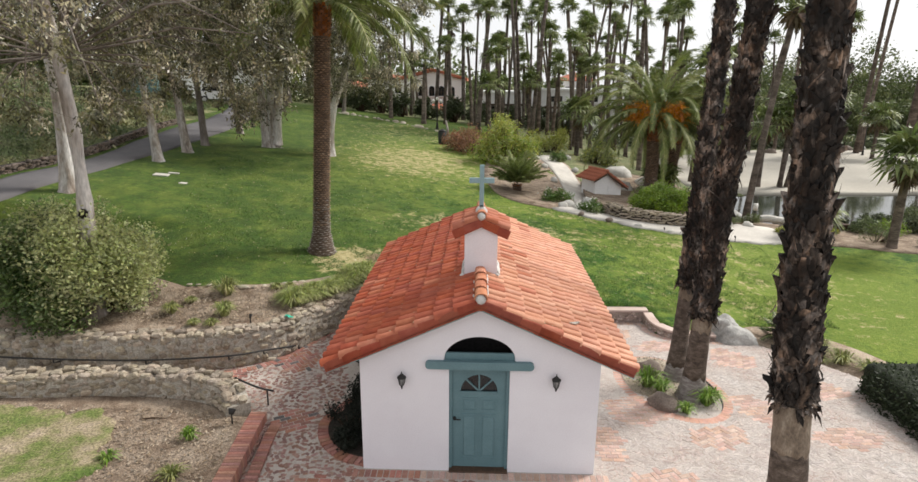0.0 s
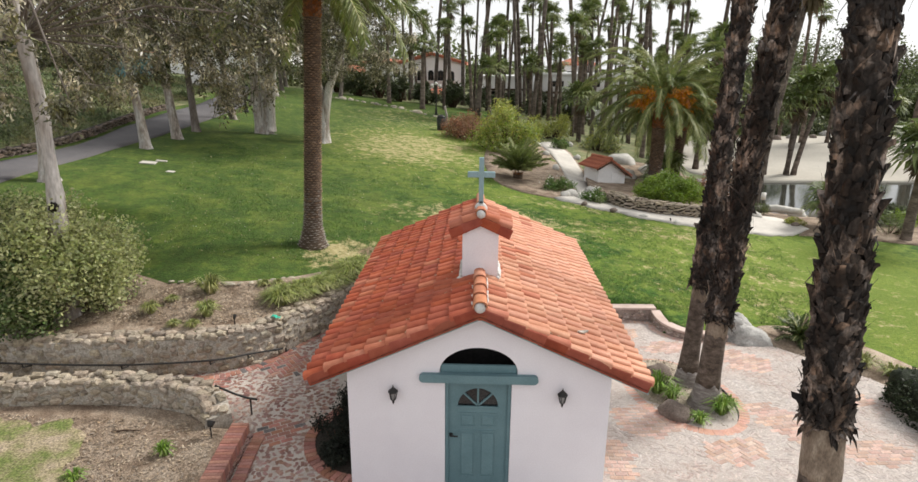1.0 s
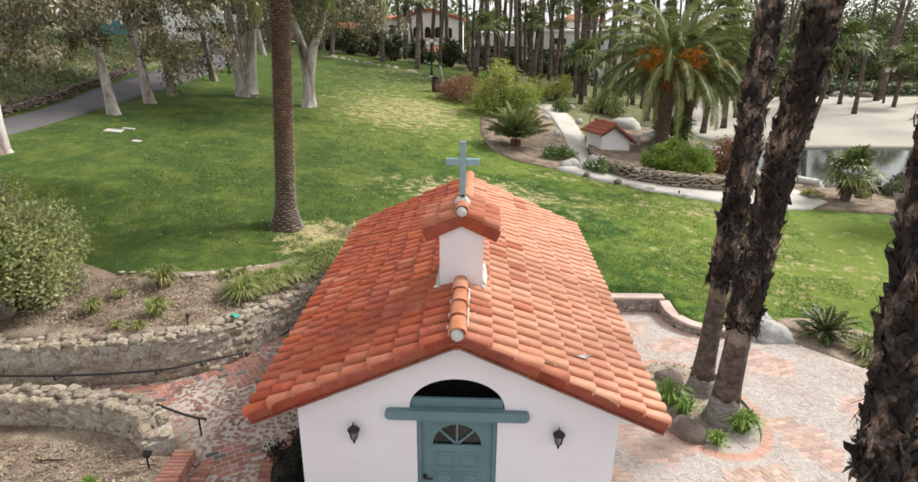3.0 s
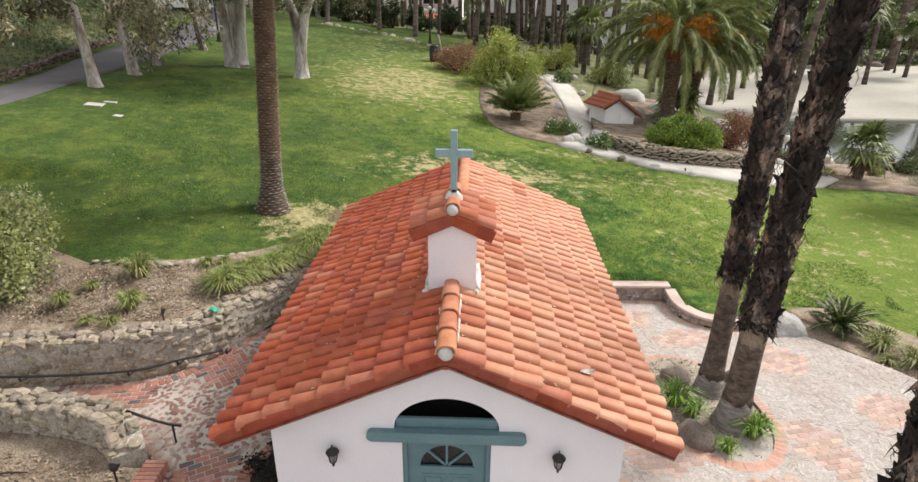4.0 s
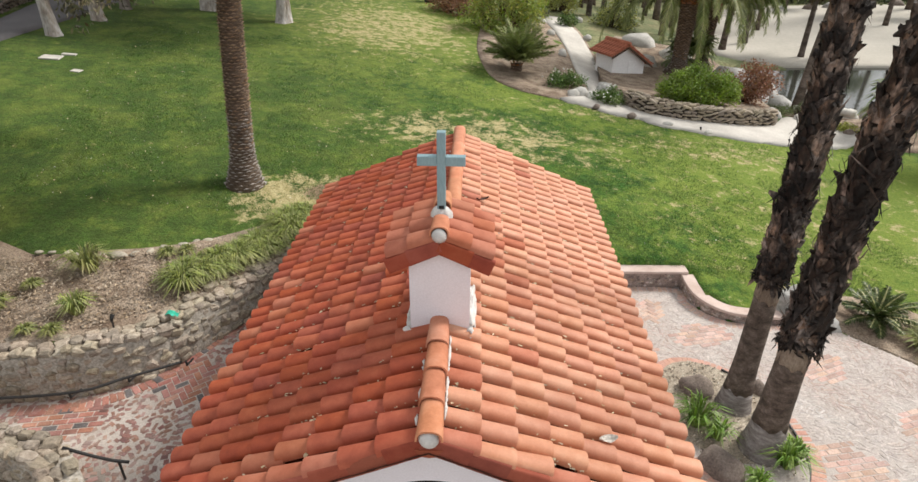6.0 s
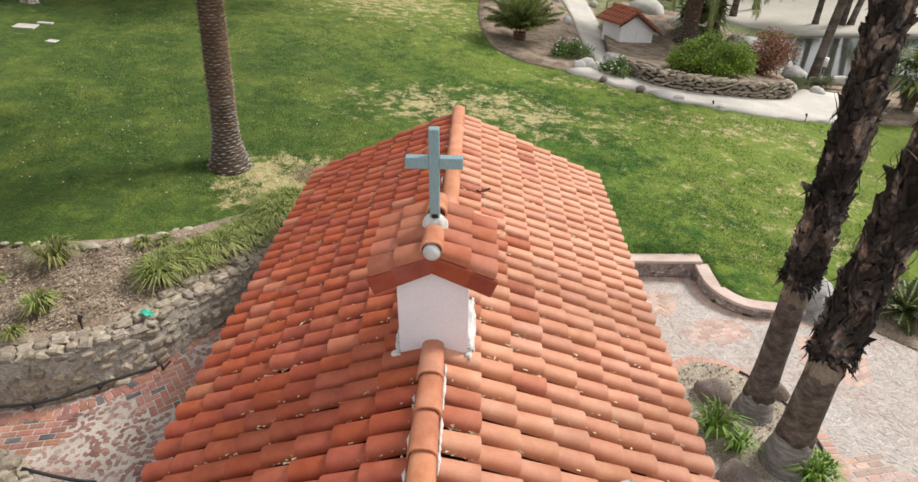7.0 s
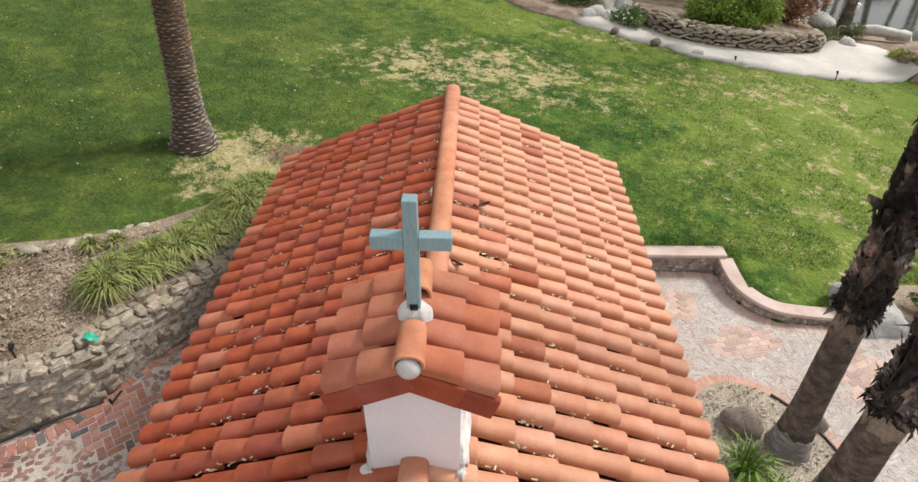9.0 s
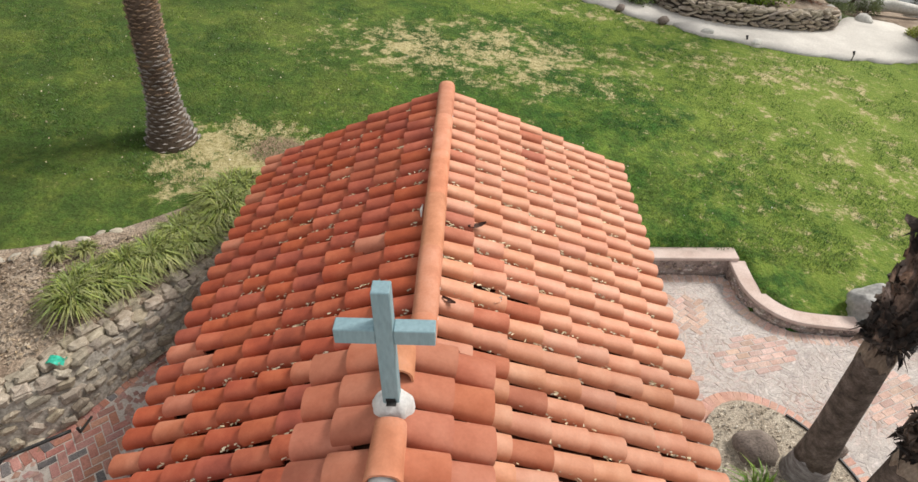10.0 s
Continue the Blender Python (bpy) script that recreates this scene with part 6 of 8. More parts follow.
curb_mortar = surf("curb_mortar", [(0.25, 0.19, 0.165), (0.38, 0.31, 0.275)], 6, 50, 0.95, 0.5, 0.008)
pink_cap = surf("pink_cap", [(0.46, 0.345, 0.295), (0.58, 0.47, 0.42)], 3, 50, 0.85, 0.2, 0.003, fine_mix=0.1)
flag_face = surf("facing_rubble", [(0.16, 0.12, 0.10), (0.34, 0.26, 0.22), (0.58, 0.53, 0.48)], 6.0, 40, 0.9, 0.3, 0.004, vary=0.5, hue=0.03, island=True)
curb_wall()
rock("boulder", (6.78, 16.50, -0.28), (0.58, 0.42, 0.40), grey_rock, "large smooth grey boulder at the patio edge", 1.4, turn=-10, sub=4)
rock("boulder", (6.62, 16.80, -0.05), (0.42, 0.30, 0.36), grey_rock, "grey boulder behind a larger one", 2.9, turn=20, sub=4)


def cycad(at, r, n, seed, label):
    rnd = random.Random(seed)
    ob = thing("cycad", at, label, "cycad")
    st = Acc()
    st.tube([(0, 0, -0.05), (0, 0, 0.16)], [0.12, 0.09], 10)
    part("stem", st, date_bark, ob)
    a = Acc()
    for i in range(n):
        frond_into(a, (0, 0, 0.14), i * 2.399, radians(75 - 70 * (i + 0.5) / n), r * rnd.uniform(0.85, 1.1), rnd, 0.55, 24, 0.11)
    part("crown", a, [cycad_leaf, rachis_mat], ob)


cycad((8.15, 16.55, -0.30), 0.72, 30, 71, "small dark green cycad with a rosette of stiff fronds")
for k, (x, y, r, h) in enumerate(((8.55, 15.75, 0.45, 0.40), (8.85, 15.2, 0.5, 0.42), (8.95, 16.2, 0.35, 0.3), (8.4, 15.25, 0.25, 0.22), (9.3, 14.8, 0.4, 0.35))):
    tuft("grass_clump", (x, y, -0.28), r, h, grass_leaf, "olive and straw coloured grass clump by the patio", 170, 80 + k, "clumps at the patio edge")


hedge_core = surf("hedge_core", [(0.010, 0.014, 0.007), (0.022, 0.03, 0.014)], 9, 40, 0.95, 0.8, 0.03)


def clipped_hedge(x0, x1, y0, y1, z0, z1):
    """A clipped hedge: stems inside, small leaves over a rounded block with an uneven skin."""
    rnd = random.Random(91)
    ob = thing("dark_hedge", ((x0 + x1) / 2, (y0 + y1) / 2, z0), "dense dark green clipped hedge beside the patio", "hedge")
    hx, hy, h = (x1 - x0) / 2, (y1 - y0) / 2, z1 - z0
    st, fol = Acc(), Acc()
    for i in range(26):
        x, y = rnd.uniform(-hx, hx) * 0.8, rnd.uniform(-hy, hy) * 0.9
        st.tube([(x, y, -0.05), (x + rnd.gauss(0, 0.08), y + rnd.gauss(0, 0.08), h * 0.8)], [0.02, 0.006], 5)
    for _ in range(30000):
        d = Vector((rnd.gauss(0, 1), rnd.gauss(0, 1), abs(rnd.gauss(0, 1))))
        m = (abs(d.x) ** 5 + abs(d.y) ** 5 + abs(d.z) ** 5) ** 0.2
        d = d / m * (1 - 0.22 * rnd.random() ** 2)
        p = Vector((d.x * hx, d.y * hy, d.z * h))
        k = 0.10 * noise.noise(p * 2.2) + 0.05 * noise.noise(p * 6)
        leaf_cloud(fol, [(p.x * (1 + k / hx), p.y * (1 + k / hy), max(0.01, p.z * (1 + k)))], 0.07, rnd, 0, 0.5)
    part("branchwork", st, wood_dark, ob, "", True)
    # added solid block, nearly black in place of the shade among the leaves
    part("inner_block", bevel_box((2 * hx * 0.84, 2 * hy * 0.9, h * 0.86), (0, 0, h * 0.43), 0.18, 3), hedge_core, ob, "near-black block filling the hedge, its inner shade in the colour", True)
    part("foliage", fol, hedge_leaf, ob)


clipped_hedge(8.1, 11.4, 8.4, 14.0, -0.3, 0.66)


# brick kerb of the lower bed, and its inner band
def brick_kerb():
    ob = thing("brick_kerb", (0, 0, 0), "curved red brick kerb with a lower step", "kerb", "", "structure")
    rnd = random.Random(12)
    for line, w, z0, z1 in (([(-4.16, 11.50), (-4.14, 11.1), (-4.10, 10.6), (-4.06, 10.1), (-4.02, 9.5), (-4.0, 8.6), (-4.0, 6.5)], 0.30, -0.1, 0.26), ([(-3.82, 11.45), (-3.80, 11.0), (-3.76, 10.5), (-3.70, 9.8), (-3.66, 9.0), (-3.64, 6.5)], 0.20, -0.1, 0.06)):
        pts = resample([(x, y, 0) for x, y in line], 0.075)
        bm = bevel_box((0.068, w, z1 - z0), (0, 0, 0), 0.006)
        me = bpy.data.meshes.new("kerb_brick")
        bm.to_mesh(me)
        bm.free()
        me.materials.append(brick_red)
        for a, b in zip(pts, pts[1:]):
            t = math.atan2(b.y - a.y, b.x - a.x)
            k = part("kerb_brick", me, None, ob)
            k.matrix_basis = Matrix.Translation((a.x, a.y, (z0 + z1) / 2 + rnd.uniform(-0.004, 0.004))) @ Matrix.Rotation(t + rnd.gauss(0, 0.015), 4, "Z")
    rub = Acc()
    for _ in range(180):
        y = rnd.uniform(7, 11.5)
        x = -3.975 + 0.02 * (11.5 - y) + rnd.uniform(-0.03, 0.03)
        rub.box((x, y, rnd.uniform(0.0, 0.06)), (rnd.uniform(0.03, 0.07), rnd.uniform(0.03, 0.09), 0.06), None)
    part("rubble_infill", rub, flag_left, ob, "", False, "stuff")


brick_kerb()


# shaded bed along the chapel's side
def side_bed():
    o = [(-1.94, 10.4), (-2.35, 10.55), (-2.75, 10.95), (-2.9, 11.5), (-2.72, 12.0), (-2.5, 12.4), (-2.5, 16.8), (-1.94, 16.8)]
    sheet("side_bed", o, soil, 0.03, "dark soil bed with brick edging along the chapel", "flower bed", patio_z, 0.5)
    pts = resample([(x, y, 0) for x, y in o[:6]], 0.103)
    for i, (a, b) in enumerate(zip(pts, pts[1:])):
        t = math.atan2(b.y - a.y, b.x - a.x)
        k = part("edge_brick", BRICK, None, bpy.data.objects["side_bed"])
        k.matrix_basis = Matrix.Translation((a.x, a.y, patio_z(a.x, a.y) + 0.02)) @ Matrix.Rotation(t + math.pi / 2, 4, "Z")
    # leaves nearly black: the wall's shade over this bed is in their colour
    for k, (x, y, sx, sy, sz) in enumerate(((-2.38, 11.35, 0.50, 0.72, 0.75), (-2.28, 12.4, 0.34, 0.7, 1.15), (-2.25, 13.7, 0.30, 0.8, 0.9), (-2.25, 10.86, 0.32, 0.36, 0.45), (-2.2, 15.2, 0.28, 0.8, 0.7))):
        shrub("dark_shrub", (x, y, 0.04), (sx, sy, sz), [shade_leaf], "shrub along the chapel wall, its shade put into near-black leaves", 0.05, 3000, 14, 95 + k, "shrubs along the chapel side")


side_bed()
# dark lantern under the eave
wall_lantern(-1.94, 1.55, 1.15, -90)

grass_green = leaf_mat("border_blade", [(0.18, 0.24, 0.055), (0.30, 0.34, 0.105), (0.43, 0.41, 0.20)], 1.0, 0.6, 0.35)
# tufts, stones and small things in the bed above the wall
for k, (x, y, r, h) in enumerate(((-6.35, 15.55, 0.50, 0.52), (-5.95, 14.45, 0.32, 0.46), (-7.2, 14.45, 0.25, 0.36), (-6.05, 13.95, 0.2, 0.22), (-6.45, 13.95, 0.18, 0.2), (-5.3, 16.2, 0.22, 0.22), (-5.0, 16.35, 0.2, 0.2), (-7.0, 15.0, 0.18, 0.2))):
    tuft("grass_clump", (x, y, lawn_z(x, y)), r, h, grass_leaf if k != 1 else grass_green, "olive and straw coloured grass clump in mulch", 190, 100 + k, "clumps in the mulch bed")
_rnd = random.Random(14)
tan_rock = surf("tan_rock", [(0.30, 0.26, 0.20), (0.48, 0.43, 0.35)], 2.0, 22, 0.9, 0.6, 0.015, vary=0.25, fine_mix=0.2)
for k, v in enumerate(resample([(-4.55, 15.35, 0), (-4.2, 15.85, 0), (-3.85, 16.35, 0), (-3.55, 16.85, 0), (-3.3, 17.4, 0), (-3.15, 18.1, 0)], 0.15)):
    x, y = v.x + _rnd.uniform(-0.10, 0.10) - 0.20 * (k % 2), v.y + _rnd.uniform(-0.05, 0.05) + 0.12 * (k % 2)
    tuft("border_grass", (x, y, lawn_z(x, y)), _rnd.uniform(0.36, 0.56), _rnd.uniform(0.30, 0.52), grass_green, "long green border grass above the wall", 340, 130 + k, "border grass row", width=0.010)

for k, v in enumerate(resample([(-4.75, 16.85, 0), (-5.3, 16.5, 0), (-5.9, 16.15, 0), (-6.6, 15.95, 0), (-7.6, 15.95, 0)], 0.27)):
    s = _rnd.choice((0.05, 0.06, 0.08, 0.12)) * _rnd.uniform(0.8, 1.1)
    rock("edging_stone", (v.x + _rnd.uniform(-0.05, 0.05), v.y + _rnd.uniform(-0.05, 0.05), lawn_z(v.x, v.y) + 0.02), (s * 1.7, s, s * 0.45), tan_rock, "small tan edging stone between mulch and lawn", k * 1.7, "stone", "lawn edging stones", 2, _rnd.uniform(0, 180))
rag = Acc()
for i in range(7):
    for j in range(5):
        rag.v.append((i * 0.035 - 0.1, j * 0.03 - 0.06, 0.02 + 0.035 * noise.noise((i * 0.9, j * 0.8, 4)) + 0.02 * math.sin(i)))
rag.f = [(i * 5 + j, i * 5 + j + 1, i * 5 + j + 6, i * 5 + j + 5) for i in range(6) for j in range(4)]
whole("plastic_scrap", rag, surf("green_plastic", [(0.02, 0.30, 0.20), (0.05, 0.42, 0.30)], 6, 30, 0.4, 0.2), (-4.46, 14.52, 0.97), "crumpled green plastic scrap on the wall", "litter", smooth=True)


def spot_light(at, label, tall=0.22, s=1.0):
    ob = thing("garden_spotlight", at, label, "garden light", "garden spotlights")
    a = Acc()
    a.tube([(0, 0, -0.05), (0, 0, tall)], [0.014, 0.014], 8)
    part("stake", a, black_metal, ob)
    b = Acc()
    b.tube([(0, -0.01, tall), (0, 0.01, tall + 0.03), (0, 0.045, tall + 0.065), (0, 0.055, tall + 0.075)], [0.02 * s, 0.027 * s, 0.034 * s, 0.036 * s], 12)
    part("lamp_head", b, black_metal, ob, "", True)


spot_light((-4.50, 11.12, 0.22), "black garden spotlight at the stone wall end", 0.22, 2.0)
spot_light((-5.25, 14.2, 0.93), "small black garden spotlight in the mulch bed", 0.12)
spot_light((8.0, 26.85, 0.05), "small black garden spotlight beside the path", 0.2)
spot_light((10.9, 26.5, -0.2), "small black garden spotlight at the lawn edge", 0.2)
_rnd = random.Random(611)
for x, y in ((4.6, 28.0), (5.75, 27.45), (8.2, 26.68)):
    s = _rnd.uniform(0.08, 0.16)
    rock("edging_stone", (x, y, lawn_z(x, y) + 0.08), (s * 1.5, s, s * 0.8), _rnd.choice((pale_rock, brown_rock)), "small stone along the garden path edge", x * 1.7, "stone", "path stones", 2, _rnd.uniform(0, 90))
rock("edging_stone", (6.9, 27.0, lawn_z(6.9, 27.0) + 0.08), (0.2, 0.14, 0.1), pale_rock, "small pale stone beside the path", 4.3, "stone", "path stones", 2)

lawn_thin = surf("thin_grass", [(0.36, 0.29, 0.21), (0.27, 0.23, 0.135), (0.15, 0.175, 0.055), (0.10, 0.15, 0.035)], 1.5, 26, 0.95, 0.9, 0.03, fine_mix=0.5)
# the lower bed: grass patch, tufts, sticks
sheet("grass_patch", [(x + 0.30 * noise.noise((x * 2.3, y * 2.3, 1)), y + 0.34 * noise.noise((x * 2.3, y * 2.3, 8))) for x, y in ring([(-11, 11.5), (-8.9, 11.35), (-7.4, 11.35), (-6.6, 10.8), (-6.3, 10.15), (-6.15, 9.6), (-6.3, 9.2), (-6.6, 8.2), (-7, 7.0), (-11, 7.0)], 0.12)], lawn_thin, 0.03, "patch of grass in the lower bed", "grass", lambda x, y: 0.22 + 0.02 * (-4.2 - x), 0.6)
tuft("grass_clump", (-5.05, 10.62, 0.23), 0.2, 0.30, green_blade, "bright green grass clump in the lower bed", 90, 201, "clumps in the lower bed")
tuft("grass_clump", (-4.85, 9.55, 0.23), 0.28, 0.24, grass_leaf, "straw coloured grass clump in the lower bed", 120, 202, "clumps in the lower bed")
tuft("grass_clump", (-6.1, 9.95, 0.25), 0.22, 0.2, green_blade, "bright green grass clump in the lower bed", 90, 203, "clumps in the lower bed")
stick = Acc()
stick.tube([(-0.25, 0, 0), (0, 0.02, 0.03), (0.22, 0.05, 0.01)], [0.012, 0.014, 0.008], 6)
whole("fallen_stick", stick, wood_dark, (-6.0, 11.15, 0.27), "fallen grey stick on the mulch", "stick")


def litter(name, outline, n, size, mat, height, label, seed, off=0.03):
    """Loose chips and leaves on a bed."""
    rnd = random.Random(seed)
    a = Acc()
    xs, ys = [p[0] for p in outline], [p[1] for p in outline]
    while len(a.f) < n:
        x, y = rnd.uniform(min(xs), max(xs)), rnd.uniform(min(ys), max(ys))
        if not inside(outline, x, y):
            continue
        z = height(x, y) + off
        an = rnd.uniform(0, math.tau)
        l, w = size * rnd.uniform(0.5, 1.6), size * rnd.uniform(0.15, 0.4)
        c, s = math.cos(an), math.sin(an)
        t = rnd.uniform(-0.02, 0.02)
        a.add([(x - l * c / 2, y - l * s / 2, z), (x - w * s, y + w * c, z + 0.012), (x + l * c / 2, y + l * s / 2, z + t + 0.01), (x + w * s, y - w * c, z + 0.004)], [(0, 3, 2, 1)])
    ob = whole(name, a, mat, (0, 0, 0), label, "mulch", "", "stuff")
    return ob


litter("mulch_chips", [(-9.5, 13.7), (-5.6, 14.1), (-4.6, 14.8), (-3.9, 15.9), (-3.3, 17.3), (-4.4, 16.8), (-5.6, 16.2), (-7.5, 15.7), (-9.5, 16)], 5200, 0.055, chip, lawn_z, "scattered bark chips and dry leaves in the bed", 301, 0.045)
litter("mulch_chips", [(-9.5, 8.5), (-4.25, 8.5), (-4.35, 11.3), (-5.2, 11.6), (-9.5, 11.5)], 4500, 0.055, chip, lambda x, y: 0.22 + 0.02 * (-4.2 - x), "scattered bark chips and dry leaves in the lower bed", 302, 0.015)


def roof_litter():
    rnd = random.Random(303)
    a = Acc()
    for side in (-1, 1):
        for _ in range(3700):
            k = rnd.randint(1, 31)
            y = CY + ROOF_F + 0.02 + k * 0.2291 + 0.006 + rnd.gauss(0, 0.016)
            d = rnd.uniform(0.15, 2.5)
            if noise.noise((d * 2.0, k * 0.9, side * 3)) < -0.02:
                continue
            x = d * math.cos(SLOPE)
            z = RIDGE_Z - d * math.sin(SLOPE) + rnd.uniform(0.03, 0.078)
            an = rnd.gauss(0, 0.6)
            l, w = rnd.uniform(0.018, 0.05), rnd.uniform(0.003, 0.008)
            u = Vector((math.cos(an) * math.cos(SLOPE), math.sin(an), -math.cos(an) * math.sin(SLOPE)))
            s = Vector((-math.sin(an), math.cos(an), 0))
            c = Vector((x, y, z))
            q = [c - u * l / 2 - s * w, c + u * l / 2 - s * w, c + u * l / 2 + s * w + Vector((0, 0, 0.008)), c - u * l / 2 + s * w]
            q = [(side * v.x, v.y, v.z) for v in q]
            a.add(q, [(0, 1, 2, 3)])
    whole("roof_litter", a, straw, (0, 0, 0), "dry straw and leaves caught between roof tiles", "dry leaves", "", "stuff")


roof_litter()


# curled leaves and scraps lying on the roof tiles
def curled_leaf(name, at, l, w, turn, mat, label, category):
    a = Acc()
    for i in range(7):
        for j in range(4):
            u, v = i / 6 - 0.5, j / 3 - 0.5
            k = math.sin(math.pi * (i + 0.4) / 6.8)
            a.v.append((u * l, v * w * k, 0.25 * w + 1.2 * w * v * v + 0.5 * l * u * u + 0.012 * noise.noise((i, j, l * 90))))
    a.f = [(i * 4 + j, i * 4 + j + 4, i * 4 + j + 5, i * 4 + j + 1) for i in range(6) for j in range(3)]
    whole(name, a, mat, at, label, category, "", "", True, turn)


dark_scrap = surf("dry_leaf_dark", [(0.05, 0.025, 0.018), (0.11, 0.05, 0.035)], 8, 40, 0.8, 0.3)
paper = surf("pale_scrap", [(0.55, 0.50, 0.44), (0.70, 0.66, 0.60)], 8, 40, 0.8, 0.3)
curled_leaf("fallen_leaf", (0.43, 14.70, 2.985), 0.19, 0.07, 20, dark_scrap, "curled dark dry leaf on the roof tiles", "leaf")
curled_leaf("fallen_leaf", (0.20, 13.60, 3.08), 0.13, 0.05, -30, dark_scrap, "curled dark dry leaf beside the ridge", "leaf")
curled_leaf("pale_scrap", (0.62, 13.80, 2.89), 0.10, 0.05, 50, paper, "pale dry scrap on the roof tiles", "leaf")
curled_leaf("pale_scrap", (1.55, 10.70, 2.47), 0.17, 0.10, 10, paper, "pale dry scrap near the roof edge", "leaf")

# ---- gum trees, bush and bank to the left ----
def gum_tree(at, stems, clusters, leaves, leaf, seed, label, bark, spread, z0, z1, r=0.22, group="row of gum trees", cl=0.75, name="gum_tree", mat=None, fork=0.0):
    """Trunks from one foot, limbs that fork to clumps, and hanging leaves."""
    rnd = random.Random(seed)
    ob = thing(name, at, label, "tree", group)
    ends = []
    heights = (0, 0.012, 0.03, 0.06, 0.11, 0.18, 0.30, 0.45, 0.62, 0.8, 1.0)
    swell = (2.0, 1.62, 1.32, 1.16, 1.06, 1.0, 0.92, 0.78, 0.62, 0.45, 0.28)
    low = sum((Vector(t) for t in stems), Vector()) / len(stems)
    for s, top in enumerate(stems):
        t = Vector(top)
        tr = Acc()
        pts = []
        for i, u in enumerate(heights):
            # below the fork the stems share one trunk
            k = smooth_step(fork, fork + 0.3, u) if fork else 1.0
            b = Vector((low.x * 0.5 * u, low.y * u, t.z * u)).lerp(t * u, k)
            gap = 0.26 * (s - (len(stems) - 1) / 2) * (1 - u) * (0.25 if fork and u < fork else 1)
            pts.append(tuple(b + Vector((gap + 0.16 * math.sin(u * 5 + s * 2) * u ** 0.3, 0.13 * math.sin(u * 4 + s), -0.2 * (1 - u)))))
        rad = [r * q for q in swell]
        tr.tube(pts, rad, 16)
        for q, v in enumerate(tr.v):        # fluted, uneven bark
            c = pts[q // 16]
            f = 1 + 0.13 * noise.noise((v[0] * 2.2 + seed, v[1] * 2.2, v[2] * 0.35)) + (0.10 * math.sin(5 * math.atan2(v[1] - c[1], v[0] - c[0]) + s) if q // 16 < 4 else 0)
            tr.v[q] = (c[0] + (v[0] - c[0]) * f, c[1] + (v[1] - c[1]) * f, v[2])
        part("trunk", tr, bark, ob, "", True)
        ends.append((pts, rad))
    limbs = Acc()
    fol = Acc()
    for k in range(clusters):
        pts, rad = ends[k % len(ends)]
        i = rnd.randint(8, 10)
        b = Vector(pts[i])
        a = rnd.uniform(0, math.tau)
        d = spread * math.sqrt(rnd.uniform(0.03, 1))
        c = Vector((pts[9][0] * 0.6 + d * math.cos(a), pts[9][1] * 0.6 + d * math.sin(a), rnd.uniform(z0, z1)))
        m = b.lerp(c, 0.55) + Vector((0, 0, 0.35))
        limbs.tube([tuple(b), tuple(m), tuple(c)], [rad[i] * 0.20, 0.022, 0.008], 6)
        rr = cl * rnd.uniform(0.6, 1.25)
        for _ in range(5):
            tip = c + Vector((rnd.gauss(0, rr * 0.6), rnd.gauss(0, rr * 0.6), rnd.gauss(0, rr * 0.4)))
            limbs.tube([tuple(c), tuple(tip - Vector((0, 0, 0.1)))], [0.008, 0.003], 4)
            for _ in range(leaves // clusters // 5):
                q = tip + Vector((rnd.gauss(0, rr * 0.21), rnd.gauss(0, rr * 0.21), rnd.gauss(-0.1, rr * 0.27)))
                leaf_cloud(fol, [q], leaf, rnd, 1.1, 0.34)
    part("branchwork", limbs, gum_dark, ob, "", True)
    part("crown", fol, mat or gum_leaf, ob)
    return ob


_g = gum_tree((-8.95, 14.25, 1.0), [(-0.05, 0.2, 9.5)], 120, 72000, 0.10, 401, "pale barked gum tree rising out of a bush", gum_bark, 4.9, 4.6, 9.8, 0.185, cl=0.62)
_k = bmesh.new()
bmesh.ops.create_icosphere(_k, subdivisions=3, radius=1)
for _v in _k.verts:
    _v.co = Vector((_v.co.x * 0.10, _v.co.y * 0.07, _v.co.z * 0.11)) * (1 + 0.3 * noise.noise(_v.co * 2.2)) + Vector((0.14, -0.02, 2.45))
part("knot", _k, palm_dark, _g, "dark hollow knot in the pale bark", True)
gum_tree((-14.5, 22.0, lawn_z(-14.5, 22.0)), [(-0.6, 0.5, 9.5)], 66, 30000, 0.13, 402, "pale barked gum tree beside the lane", gum_bark, 4.2, 4.5, 10.0, 0.23)
_a = gum_tree((-14.75, 28.6, lawn_z(-14.75, 28.6)), [(-1.6, 0.5, 10)], 60, 27000, 0.14, 403, "pale barked gum tree beside the lane", gum_bark, 4.0, 3.9, 11.5, 0.185)
_b = gum_tree((-14.8, 31.6, lawn_z(-14.8, 31.6)), [(-1.9, 0.9, 10)], 60, 27000, 0.14, 404, "peeling gum tree beside the lane", gum_bark, 4.2, 4.2, 11.5, 0.19)
_c = gum_tree((-15.0, 34.1, lawn_z(-15, 34.1)), [(-1.2, 0.4, 11)], 60, 27000, 0.15, 405, "grey barked gum tree beside the lane", gum_dark, 4.0, 4.3, 12, 0.17)
